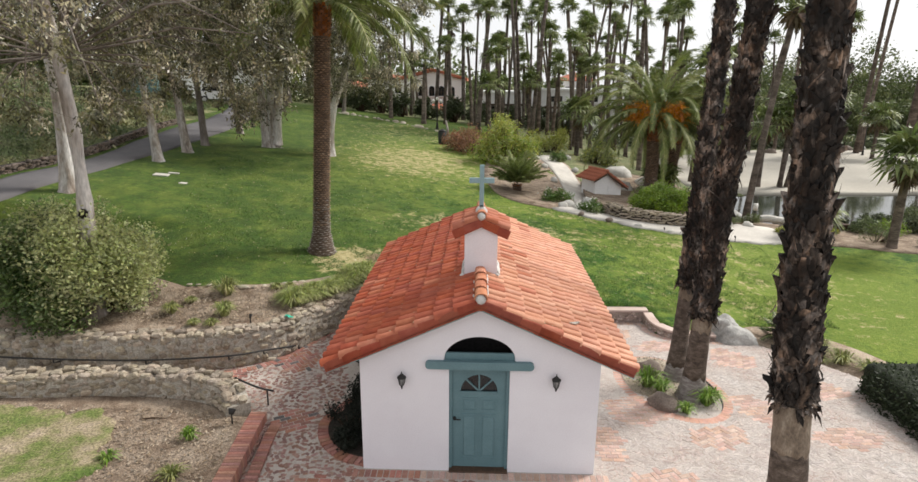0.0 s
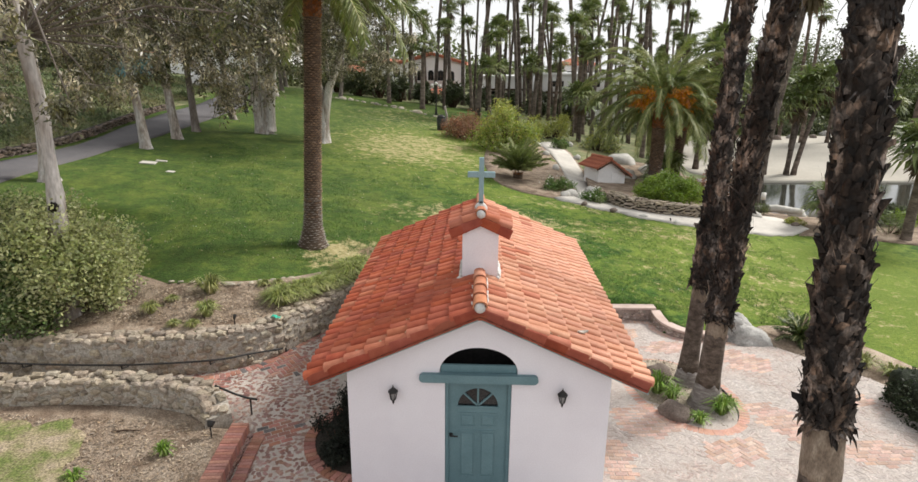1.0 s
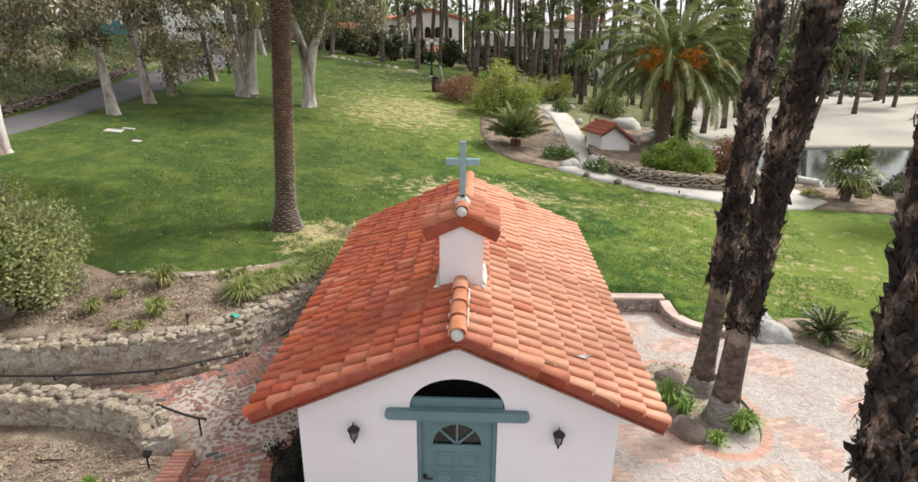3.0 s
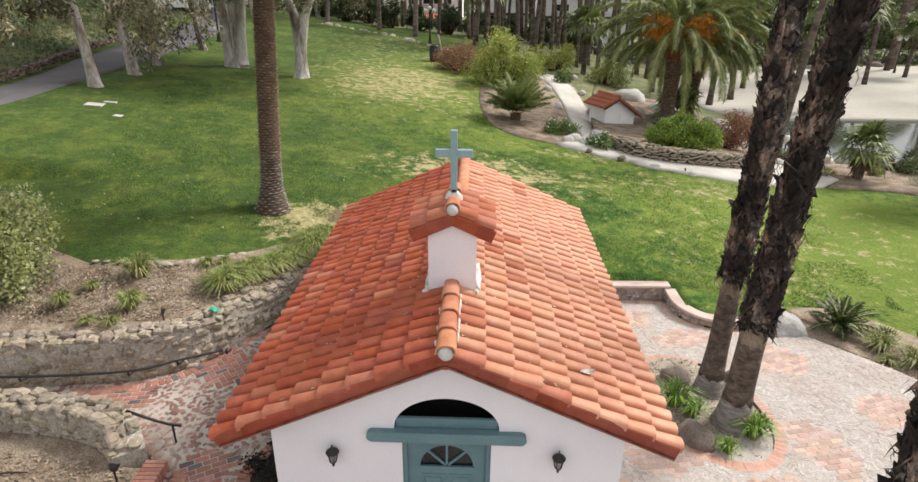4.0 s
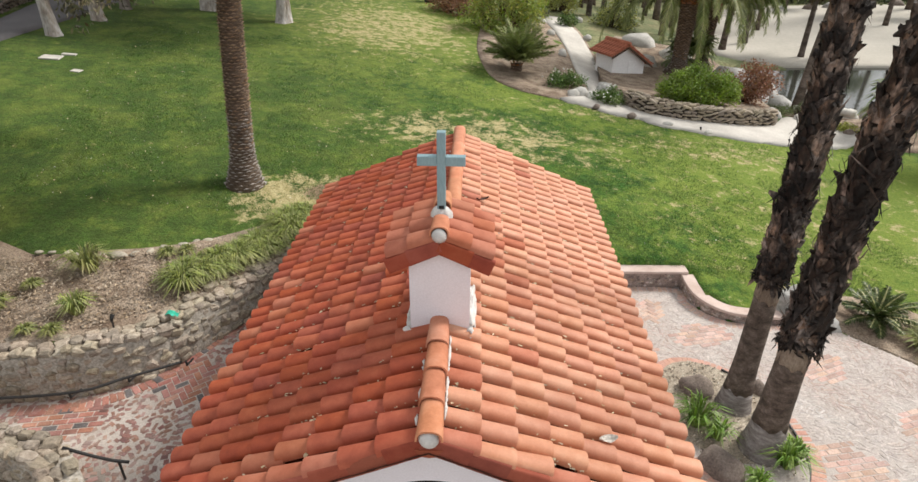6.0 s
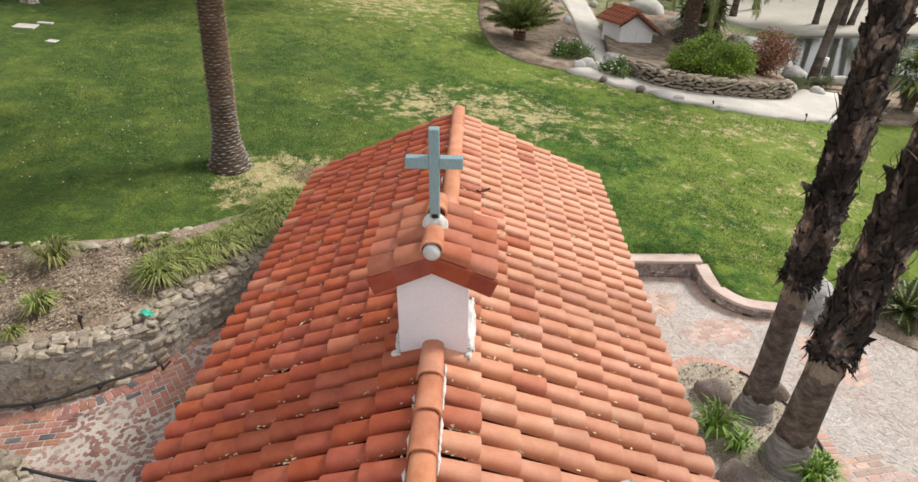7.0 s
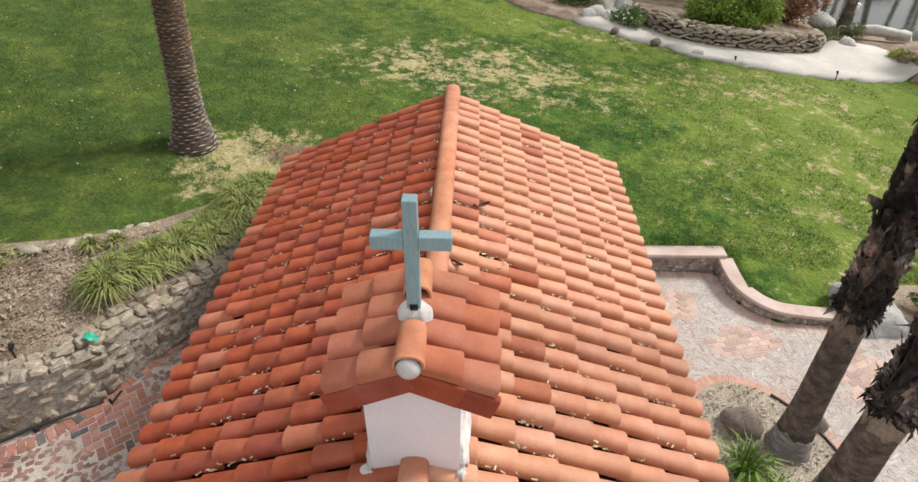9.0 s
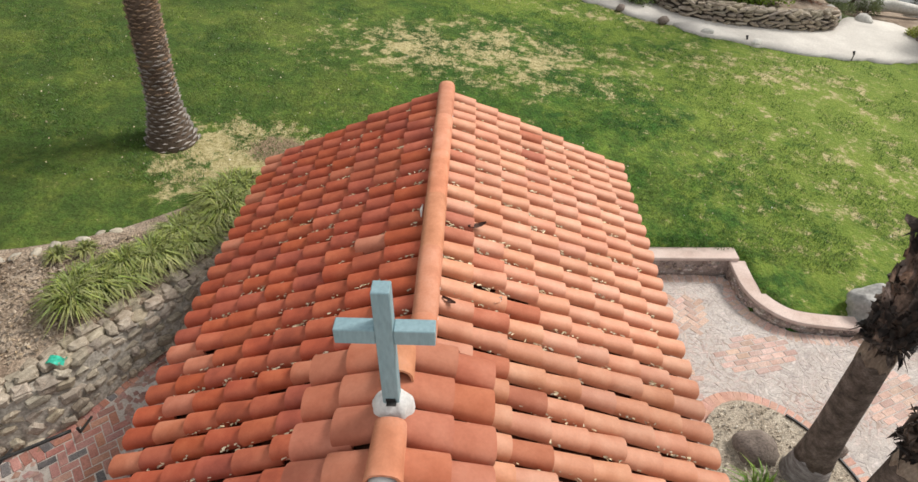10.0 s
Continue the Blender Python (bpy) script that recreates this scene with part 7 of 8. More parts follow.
for (x, y), src, turn in (((-15.25, 39.8), _c, 80), ((-16.9, 47.6), _b, 200), ((-17.8, 56), _a, 40), ((-18.9, 61), _c, 130), ((-13.5, 62), _c, 250), ((-24.5, 58), _a, 300), ((-20, 66), _c, 30), ((-15.5, 67), _b, 100)):
    copy_thing(src, pose(x, y, lawn_z(x, y), 0, 0, turn))
gum_tree((-12.0, 36.1, lawn_z(-12, 36.1)), [(-1.6, 0.6, 11), (0.3, 0.5, 12), (1.6, 0.3, 11)], 95, 46000, 0.15, 406, "broad gum tree with three joined grey trunks", gum_bark, 4.8, 5.0, 13, 0.25)
gum_tree((-8.6, 35.4, lawn_z(-8.6, 35.4)), [(-1.7, 1.2, 10), (2.3, 1.0, 10)], 125, 62000, 0.14, 407, "forked gum tree on the lawn with a pale foot", gum_bark, 4.6, 3.7, 11, 0.235, fork=0.17)


def big_bush():
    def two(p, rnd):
        # sunlit side put in as leaf colour: pale above and east, green below
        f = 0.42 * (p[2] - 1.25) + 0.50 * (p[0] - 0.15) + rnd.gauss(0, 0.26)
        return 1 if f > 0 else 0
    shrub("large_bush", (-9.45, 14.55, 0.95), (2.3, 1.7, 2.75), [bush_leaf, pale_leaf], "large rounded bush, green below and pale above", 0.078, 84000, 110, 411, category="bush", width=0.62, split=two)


big_bush()

# low stone edge and planted bank beyond the lane
lane_stone = surf("brown_fieldstone", [(0.10, 0.075, 0.06), (0.17, 0.13, 0.105), (0.25, 0.20, 0.165)], 3.0, 30, 0.92, 0.6, 0.012, vary=0.35, hue=0.012, fine_mix=0.3)
stone_wall("lane_wall", [(-18.0, 19), (-17.85, 23), (-17.7, 27), (-18.3, 31), (-19.3, 36), (-19.9, 41)], lambda x, y: lawn_z(x + 0.4, y), lambda x, y: lawn_z(x + 0.4, y) + 0.36, 0.4, "low dark fieldstone wall beside the lane", 43, 3, 0.26, False, -1, 0.0, 300, core_mat=soil, proud=0.0, stones=stone_meshes("wall_stone", lane_stone, 7, 3))
_bank = leaf_mat("bank_leaf", [(0.08, 0.12, 0.05), (0.16, 0.195, 0.085), (0.33, 0.29, 0.15)], 0.25, 0.6, 0.35)


def ground_cover(name, box, n, size, mat, label, seed, up=0.25):
    rnd = random.Random(seed)
    a = Acc()
    x0, x1, y0, y1 = box
    for _ in range(n):
        x, y = rnd.uniform(x0, x1), rnd.uniform(y0, y1)
        if x > along(BANK_FOOT, y) - 0.3:
            continue
        k = 0.5 + 0.5 * noise.noise((x * 0.4, y * 0.4, 9))
        leaf_cloud(a, [(x, y, lawn_z(x, y) + up * k * rnd.random() + 0.05)], size * (0.6 + k), rnd, -0.6, 0.5)
    whole(name, a, mat, (0, 0, 0), label, "ground cover", "", "stuff")


ground_cover("bank_planting", (-34, -18.0, 18, 62), 60000, 0.15, _bank, "low green and brown planting on the bank", 421)
for k, (x, y, s) in enumerate(((-20.9, 22.5, 0.7), (-27, 28, 1.5), (-21.0, 45.5, 0.8), (-20.3, 20, 0.8), (-29, 36, 1.8), (-21.3, 24.5, 0.5))):
    shrub("bank_shrub", (x, y, lawn_z(x, y)), (s, s, s * 0.8), [dark_leaf if k % 2 else _bank], "dark green shrub on the bank above the lane", 0.16, 1500, 14, 430 + k, "shrubs on the bank")


# ---- distant fan palms ----
def far_palm(at, height, lean, r, seed, crown, label="tall fan palm with a slim grey-brown trunk", live=26, dead=14):
    rnd = random.Random(seed)
    ob = thing("tall_fan_palm", at, label, "palm tree", "distant fan palms")
    n = 8
    pts = [(lean[0] * (i / n) ** 1.3, lean[1] * (i / n) ** 1.3, -0.3 + (height + 0.3) * i / n) for i in range(n + 1)]
    a = Acc()
    a.tube(pts, [r * 1.35] + [r * (1.05 - 0.35 * i / n) for i in range(1, n + 1)], 9)
    part("trunk", a, far_trunk, ob, "", True)
    c = fan_crown(rnd, crown, live, dead, 11)
    m = part("crown", c, [fan_leaf, dead_leaf], ob)
    m.matrix_basis = Matrix.Translation(pts[-1])
    return ob


far_trunk = surf("far_palm_trunk", [(0.055, 0.042, 0.034), (0.12, 0.094, 0.077), (0.20, 0.16, 0.135)], 1.5, 9, 0.95, 0.7, 0.03, vary=0.3, stretch=(1, 1, 2.5), fine_mix=0.3)


def palms():
    rnd = random.Random(500)
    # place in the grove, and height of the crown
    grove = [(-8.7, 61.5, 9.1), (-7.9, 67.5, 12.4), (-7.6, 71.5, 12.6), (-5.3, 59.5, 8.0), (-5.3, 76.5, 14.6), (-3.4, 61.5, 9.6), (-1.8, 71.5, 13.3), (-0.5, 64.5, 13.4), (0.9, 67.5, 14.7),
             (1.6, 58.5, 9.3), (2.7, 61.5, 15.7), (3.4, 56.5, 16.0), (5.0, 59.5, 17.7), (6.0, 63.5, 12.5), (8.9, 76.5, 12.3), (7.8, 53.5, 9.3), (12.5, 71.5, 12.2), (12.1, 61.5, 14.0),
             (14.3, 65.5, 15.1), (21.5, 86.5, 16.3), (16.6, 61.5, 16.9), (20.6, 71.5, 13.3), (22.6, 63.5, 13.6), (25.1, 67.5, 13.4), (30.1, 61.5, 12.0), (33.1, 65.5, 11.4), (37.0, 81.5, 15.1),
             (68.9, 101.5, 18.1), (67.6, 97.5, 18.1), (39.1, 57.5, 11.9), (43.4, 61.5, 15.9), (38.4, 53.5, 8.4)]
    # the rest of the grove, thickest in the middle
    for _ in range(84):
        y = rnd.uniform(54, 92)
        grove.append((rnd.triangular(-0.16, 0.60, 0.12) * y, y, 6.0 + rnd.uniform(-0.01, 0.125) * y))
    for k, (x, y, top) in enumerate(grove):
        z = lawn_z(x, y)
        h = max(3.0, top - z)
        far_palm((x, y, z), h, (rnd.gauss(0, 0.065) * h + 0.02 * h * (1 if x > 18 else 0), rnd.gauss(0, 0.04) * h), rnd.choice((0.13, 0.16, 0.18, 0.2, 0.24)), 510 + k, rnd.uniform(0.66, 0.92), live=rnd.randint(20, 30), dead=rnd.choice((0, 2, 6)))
    # palms by the pond and on the sand
    far_palm((13.5, 31.6, -0.45), 10.5, (1.5, 0.8), 0.17, 601, 1.05, "slim leaning fan palm beside the pond")
    for k, (x, y, h, lx, r) in enumerate(((21.9, 45.4, 4.8, 0.3, 0.17), (22.4, 45.5, 6.2, 1.5, 0.18), (22.1, 45.9, 5.8, 0.8, 0.17), (20.4, 45.6, 4.4, 0.3, 0.18), (16.2, 47.5, 8.0, 0.6, 0.20), (18.6, 50, 9.0, -0.3, 0.20))):
        far_palm((x, y, lawn_z(x, y)), h, (lx, 0.5), r, 610 + k, 1.05, "fan palm with a bushy crown by the sand")
    far_palm((46, 68, -0.95), 19, (1.2, 0.5), 0.45, 620, 1.6, "thick trunked tall fan palm by the sand")
    far_palm((41.4, 69, -0.95), 20, (1.2, 0.5), 0.24, 621, 1.3, "tall leaning fan palm on the sand")
    far_palm((42.8, 70.5, -0.95), 18, (1.6, 0.5), 0.22, 622, 1.3, "tall leaning fan palm on the sand")
    # low fan palms with round heads
    for k, (x, y, h, c) in enumerate(((17.3, 26.3, 3.6, 0.95), (15.1, 28.1, 1.1, 0.72), (12.3, 48, 3.6, 1.1), (7.8, 50, 3.2, 1.1), (36, 66, 5.5, 1.3), (33, 70, 5.0, 1.2), (40, 64, 4.0, 1.2), (10.8, 37.5, 0.8, 0.9))):
        far_palm((x, y, lawn_z(x, y)), h, (0.05, 0), 0.20, 630 + k, c, "short fan palm with a round green head", 34, 12)


palms()


# ---- garden to the right ----
def dry_wall():
    stone_wall("garden_wall", [(5.95, 29.2), (6.45, 28.45), (7.2, 28.2), (8.2, 28.15), (9.5, 28.3), (10.6, 28.6), (11.4, 29.0)], lambda x, y: lawn_z(x, y), lambda x, y: lawn_z(x, y) + 0.52, 0.4,
               "curved dry stone wall of flat grey stones", 44, 7, 0.30, True, -1, 0.03, 290, core_mat=soil, proud=0.01)


dry_wall()


def pump_house():
    """A shed with an uneven gable: a short slope to the west, a long one down to the east."""
    ob = thing("pump_house", (6.42, 34.5, 0.30), "small white pump house with a clay tile roof", "shed", turn=26)
    w, d, px = 1.80, 1.25, 0.62
    part("wall", prism([(0, -0.4), (w, -0.4), (w, 0.42), (px, 1.22), (0, 0.92)], 0, d), white_wall, ob)
    part("hatch", bevel_box((0.5, 0.03, 0.5), (w * 0.62, -0.012, 0.28), 0.01), white_wall, ob)
    for x0, z0, x1, z1 in ((px, 1.30, -0.26, 0.90), (px, 1.30, w + 0.30, 0.33)):
        t = Vector((x1 - x0, 0, z1 - z0))
        n = 1 if x1 > x0 else -1
        sl = part("roof_slope", prism([(x0, z0), (x1, z1), (x1, z1 - 0.05), (x0, z0 - 0.05)], -0.22, d + 0.2), far_roof, ob, "red clay tile roof slope")
        strip = tile_mesh(0.40, 0.085, 0.075, 0.075, 0.015, 6, "roof_tile", far_roof)
        rows = max(2, round(t.length / 0.36))
        for i in range(8):
            for k in range(rows):
                q = part("roof_tile", strip, None, sl)
                c = Vector((x0, 0, z0)) + t * (k / rows)
                q.matrix_basis = Matrix.Translation((c.x, -0.14 + i * 0.21, c.z + 0.01)) @ Matrix.Rotation(0 if n > 0 else math.pi, 4, "Z") @ Matrix.Rotation(math.atan2(-t.z, abs(t.x)) - radians(3), 4, "Y")
        part("barge_board", prism([(x0, z0 - 0.052), (x1, z1 - 0.052), (x1, z1 - 0.14), (x0, z0 - 0.14)], -0.25, -0.22), wood_dark, ob)
    rt = Acc()
    rt.tube([(px, -0.25, 1.36), (px, d + 0.22, 1.36)], [0.09, 0.09], 10)
    part("ridge", rt, far_roof, ob, "", True)


pump_house()
G = "garden shrubs beside the lawn"
shrub("bamboo_shrub", (1.7, 40.6, 0.95), (2.6, 2.2, 3.3), [bright_leaf, yellow_leaf], "big feathery yellow-green shrub beside the lawn", 0.22, 9000, 40, 701, G, width=0.22, split=lambda p, r: 1 if r.random() < 0.35 + 0.16 * p[2] else 0)
shrub("red_shrub", (-0.5, 44.2, 1.3), (2.3, 2.0, 2.5), [red_leaf], "russet brown shrub beside the lawn", 0.18, 5000, 26, 702, G, width=0.3)
shrub("red_shrub", (11.2, 31.3, 0.05), (1.5, 1.3, 1.5), [red_leaf], "russet shrub above the stone wall", 0.12, 5000, 26, 703, G, width=0.4)
shrub("green_shrub", (8.75, 29.6, 0.42), (2.0, 1.0, 1.4), [bright_leaf], "rounded bright green shrub above the stone wall", 0.085, 18000, 52, 704, G)
shrub("green_shrub", (5.15, 28.95, 0.45), (0.72, 0.6, 0.75), [shrub_leaf], "round green shrub with small white flowers", 0.08, 2400, 16, 705, G)
shrub("green_shrub", (3.75, 30.6, 0.6), (1.05, 0.8, 0.8), [shrub_leaf], "low green shrub with white flowers in mulch", 0.09, 2800, 18, 706, G)
shrub("green_shrub", (5.6, 44.5, 0.9), (0.7, 0.7, 0.9), [shrub_leaf], "round green shrub beside the garden path", 0.12, 1200, 12, 707, G)
shrub("yellow_shrub", (5.6, 49.5, 0.8), (2.0, 1.6, 2.8), [yellow_leaf], "tall yellowish shrub behind the garden path", 0.2, 3600, 22, 708, G, width=0.25)
shrub("yellow_shrub", (8.8, 47, 0.2), (1.6, 1.5, 2.4), [yellow_leaf, far_leaf], "tall yellowish shrub behind the palms", 0.2, 3000, 20, 709, G, width=0.25, split=lambda p, r: int(r.random() < 0.5))
shrub("green_shrub", (3.6, 46.2, 0.9), (1.2, 1.2, 1.3), [dark_leaf], "dark green shrub beside the garden path", 0.16, 2000, 16, 710, G)
shrub("low_shrub", (14.0, 28.6, -0.3), (0.65, 0.4, 0.35), [yellow_leaf], "low yellow-green shrub by the path end", 0.07, 900, 10, 711, G)
shrub("low_shrub", (16.3, 28.6, -0.3), (0.6, 0.4, 0.35), [yellow_leaf], "low yellow-green shrub by the pond", 0.07, 900, 10, 712, G)
shrub("grey_shrub", (17.2, 27.2, -0.3), (0.95, 0.8, 0.9), [_bank], "twiggy grey-brown shrub in the shore bed", 0.07, 2200, 16, 713, G, width=0.25)
shrub("low_shrub", (12.4, 30.6, -0.25), (0.55, 0.5, 0.5), [far_leaf], "rounded olive shrub beside the path end", 0.06, 1200, 12, 714, G)
shrub("low_shrub", (13.5, 30.9, -0.3), (0.5, 0.5, 0.5), [far_leaf], "rounded olive shrub beside the path end", 0.06, 1200, 12, 715, G)
shrub("low_shrub", (18.6, 28.5, -0.3), (1.0, 0.8, 0.7), [bright_leaf], "strappy green shrub in the shore bed", 0.2, 1200, 12, 716, G, width=0.15)
shrub("low_shrub", (20.5, 27.2, -0.3), (1.3, 1.0, 0.8), [far_leaf], "olive shrub in the shore bed", 0.1, 1500, 12, 717, G)
for k, (x, y, q) in enumerate(((19.5, 31.0, 0.9), (21.4, 30.6, 1.1), (23.4, 30.2, 1.0), (17.4, 30.4, 0.6), (22.4, 28.4, 0.9), (24.6, 28.8, 1.1), (19.0, 26.6, 0.6), (26.5, 29.6, 1.2), (17.8, 29.0, 0.8), (20.4, 29.2, 1.0), (22.0, 31.6, 1.2), (24.4, 31.4, 1.3), (19.3, 29.9, 0.8), (27.6, 27.8, 1.2))):
    shrub("shore_shrub", (x, y, lawn_z(x, y)), (q, q * 0.8, q), [(dark_leaf, far_leaf, _bank)[k % 3]], "dense olive green shrub on the pond shore", 0.09, 2200, 16, 860 + k, "shrubs on the shore")
_rnd = random.Random(720)


def flowers(at, size, n, seed):
    rnd = random.Random(seed)
    a = Acc()
    for _ in range(n):
        t = rnd.uniform(0, math.tau)
        k = math.sqrt(rnd.random())
        x, y = size[0] * k * math.cos(t), size[1] * k * math.sin(t)
        z = size[2] * (1.02 - 0.45 * k * k) + rnd.uniform(-0.03, 0.05)
        for q in range(2):
            leaf_cloud(a, [(x, y, z)], 0.07, rnd, 0, 0.9)
    whole("white_flowers", a, white_glass, at, "small white flowers on a green shrub", "flowers", "", "stuff")


flowers((5.15, 28.95, 0.45), (0.65, 0.55, 0.75), 26, 721)
flowers((3.75, 30.6, 0.6), (0.95, 0.7, 0.8), 22, 722)
ROCKS = [(4.25, 29.55, 0.38, 0), (3.95, 29.35, 0.30, 0), (4.62, 29.3, 0.28, 0), (5.35, 30.6, 0.45, 1), (6.1, 36.2, 0.26, 0), (6.4, 37.0, 0.3, 0), (4.4, 36.5, 0.28, 0), (4.5, 37.2, 0.2, 0), (4.3, 41, 0.3, 0), (6.4, 41.5, 0.3, 0), (4.1, 44.5, 0.35, 0), (6.5, 46.5, 0.4, 0),
                                  (12.4, 33.2, 0.75, 1), (13.6, 33.0, 0.6, 1), (11.9, 30.1, 0.4, 0), (12.9, 29.9, 0.3, 0), (13.3, 34.6, 1.0, 1), (11.4, 34.3, 0.8, 1), (12.5, 36.5, 1.1, 1), (8.6, 37.5, 0.9, 0), (7.6, 39.0, 1.0, 0), (10.8, 39.5, 1.2, 0), (9.2, 41.5, 1.1, 0),
                                  (13.9, 28.3, 0.22, 2), (15.5, 31.2, 0.5, 0), (16.8, 31.6, 0.6, 1), (18.2, 31.3, 0.5, 1)]
for k in range(9):                  # along the far edge of the sand
    ROCKS.append((24 + 2.6 * k, 66.5 + 0.9 * k + _rnd.uniform(-1, 1), _rnd.uniform(0.4, 0.8), 1 + k % 2))
for k, (x, y, s, m) in enumerate(ROCKS):
    rock("garden_rock", (x, y, lawn_z(x, y) + 0.05), (s, s * 0.8, s * 0.75), (pale_rock, grey_rock, brown_rock)[m], ("pale rounded rock in the garden", "grey rounded rock by the water", "dark brown stone by the path")[m], k * 2.3, "rock", "garden rocks", 2, k * 47)
# rocks along the far edge of the lawn
for k in range(22):
    u = k / 21
    x, y = -14 + 10.5 * u + _rnd.uniform(-0.2, 0.2), 60 - 5.5 * u * u + _rnd.uniform(-0.3, 0.3)
    s = _rnd.choice((0.12, 0.16, 0.22, 0.32)) * _rnd.uniform(0.8, 1.2)
    rock("edge_rock", (x, y, lawn_z(x, y)), (s * 1.5, s, s * 0.7), tan_rock, "tan rock along the far lawn edge", 40 + k * 1.9, "rock", "rocks along the lawn edge", 2, k * 31)


def bench_timber(at, l, turn):
    ob = thing("timber_edge", at, "dark timber sleepers edging the shore", "timber edge", turn=turn)
    for j in range(2):
        for i in range(int(l / 0.4)):
            part("sleeper", bevel_box((0.36, 0.22, 0.55), (i * 0.4 - l / 2, j * 0.3, 0.1 + 0.05 * (i % 3)), 0.02), wood_dark, ob)


bench_timber((18.5, 29.6, -0.45), 4.4, 8)
log = Acc()
log.tube([(-1.1, 0, 0), (0, 0.05, 0.12), (1.1, 0, 0.05)], [0.16, 0.19, 0.15], 10)
whole("driftwood_log", log, pale_rock, (14.3, 30.9, -0.22), "pale weathered log lying by the pond", "log", smooth=True, turn=-20)


# ---- lamps and small fittings ----
def globe_lamp(at, h, globes, label, size=0.17, arm=0.55):
    ob = thing("street_lamp", at, label, "street lamp", "street lamps")
    a = Acc()
    a.tube([(0, 0, -0.1), (0, 0, 0.06), (0, 0, 0.1), (0, 0, 0.5), (0, 0, 0.6), (0, 0, h)], [0.19, 0.18, 0.12, 0.09, 0.055, 0.045], 10)
    part("post", a, black_metal, ob, "black fluted post")
    for k in range(globes):
        x = 0 if globes == 1 else (k - (globes - 1) / 2) * arm
        z = h + (0.18 if globes == 1 or k == (globes - 1) / 2 else -0.02)
        if x:
            b = Acc()
            b.tube([(0, 0, h - 0.15), (x * 0.7, 0, h - 0.3), (x, 0, z - size)], [0.025, 0.025, 0.03], 6)
            part("arm", b, black_metal, ob)
        bm = bmesh.new()
        bmesh.ops.create_uvsphere(bm, u_segments=16, v_segments=10, radius=size)
        bmesh.ops.translate(bm, verts=bm.verts[:], vec=(x, 0, z))
        part("globe", bm, white_glass, ob, "white glass globe", True)
    return ob


globe_lamp((-15.9, 43.7, lawn_z(-15.9, 43.7)), 2.5, 1, "black post lamp with one white globe beside the lane", 0.2)
globe_lamp((-3.8, 56.5, lawn_z(-3.8, 56.5)), 2.5, 3, "black lamp post with three white globes", 0.15, 0.32)
globe_lamp((40.9, 67.0, -0.95), 3.3, 2, "black lamp post with two white globes on the sand", 0.24, 0.7)
globe_lamp((58, 98, -0.95), 4.0, 2, "black lamp post with white globes far off", 0.3)


def path_light(at):
    ob = thing("path_light", at, "low path light with a white shade", "garden light")
    a = Acc()
    a.tube([(0, 0, -0.1), (0, 0, 0.55)], [0.03, 0.03], 8)
    part("stem", a, black_metal, ob)
    b = Acc()
    b.tube([(0, 0, 0.5), (0, 0, 0.85)], [0.12, 0.12], 10)
    part("shade", b, white_glass, ob, "white cylinder shade", True)


path_light((14.6, 33.0, -0.6))


def litter_bin(at):
    ob = thing("litter_bin", at, "dark round litter bin beside a grey post", "bin")
    a = Acc()
    a.tube([(0, 0, 0), (0, 0, 0.05), (0, 0, 0.85), (0, 0, 0.92)], [0.27, 0.30, 0.33, 0.30], 16)
    part("body", a, surf("bin_green", [(0.03, 0.035, 0.035), (0.06, 0.065, 0.065)], 4, 30, 0.6, 0.2), ob, "", True)
    b = Acc()
    b.tube([(0, 0, 0.92), (0, 0, 1.0), (0, 0, 1.1)], [0.33, 0.27, 0.1], 16)
    part("lid", b, black_metal, ob, "", True)
    c = Acc()
    c.tube([(0.42, 0.1, -0.1), (0.40, 0.1, 1.0), (0.25, 0.1, 1.7)], [0.08, 0.08, 0.07], 8)
    part("post", c, gum_bark, ob, "pale weathered post", True)


litter_bin((-2.75, 46.7, lawn_z(-2.75, 46.7)))
cover = bevel_box((0.58, 0.52, 0.05), (0, 0, 0.0), 0.01)
whole("valve_cover", cover, concrete, (0, 0, 0), "flat pale concrete cover set in the lawn", "cover").matrix_world = pose(-13.3, 26.05, lawn_z(-13.3, 26.05) + 0.005, 0, 6.3, 14)
cover = bevel_box((0.42, 0.20, 0.05), (0, 0, 0.0), 0.01)
whole("valve_cover", cover, concrete, (0, 0, 0), "narrow flat pale cover set in the lawn", "cover").matrix_world = pose(-13.05, 26.6, lawn_z(-13.05, 26.6) + 0.005, 0, 6.3, 14)
cover = bevel_box((0.28, 0.26, 0.03), (0, 0, 0.015), 0.01)
whole("valve_cover", cover, concrete, (0, 0, 0), "small flat pale cover set in the lawn", "cover").matrix_world = pose(-11.9, 25.0, lawn_z(-11.9, 25.0) + 0.005, 0, 6.3, 0)


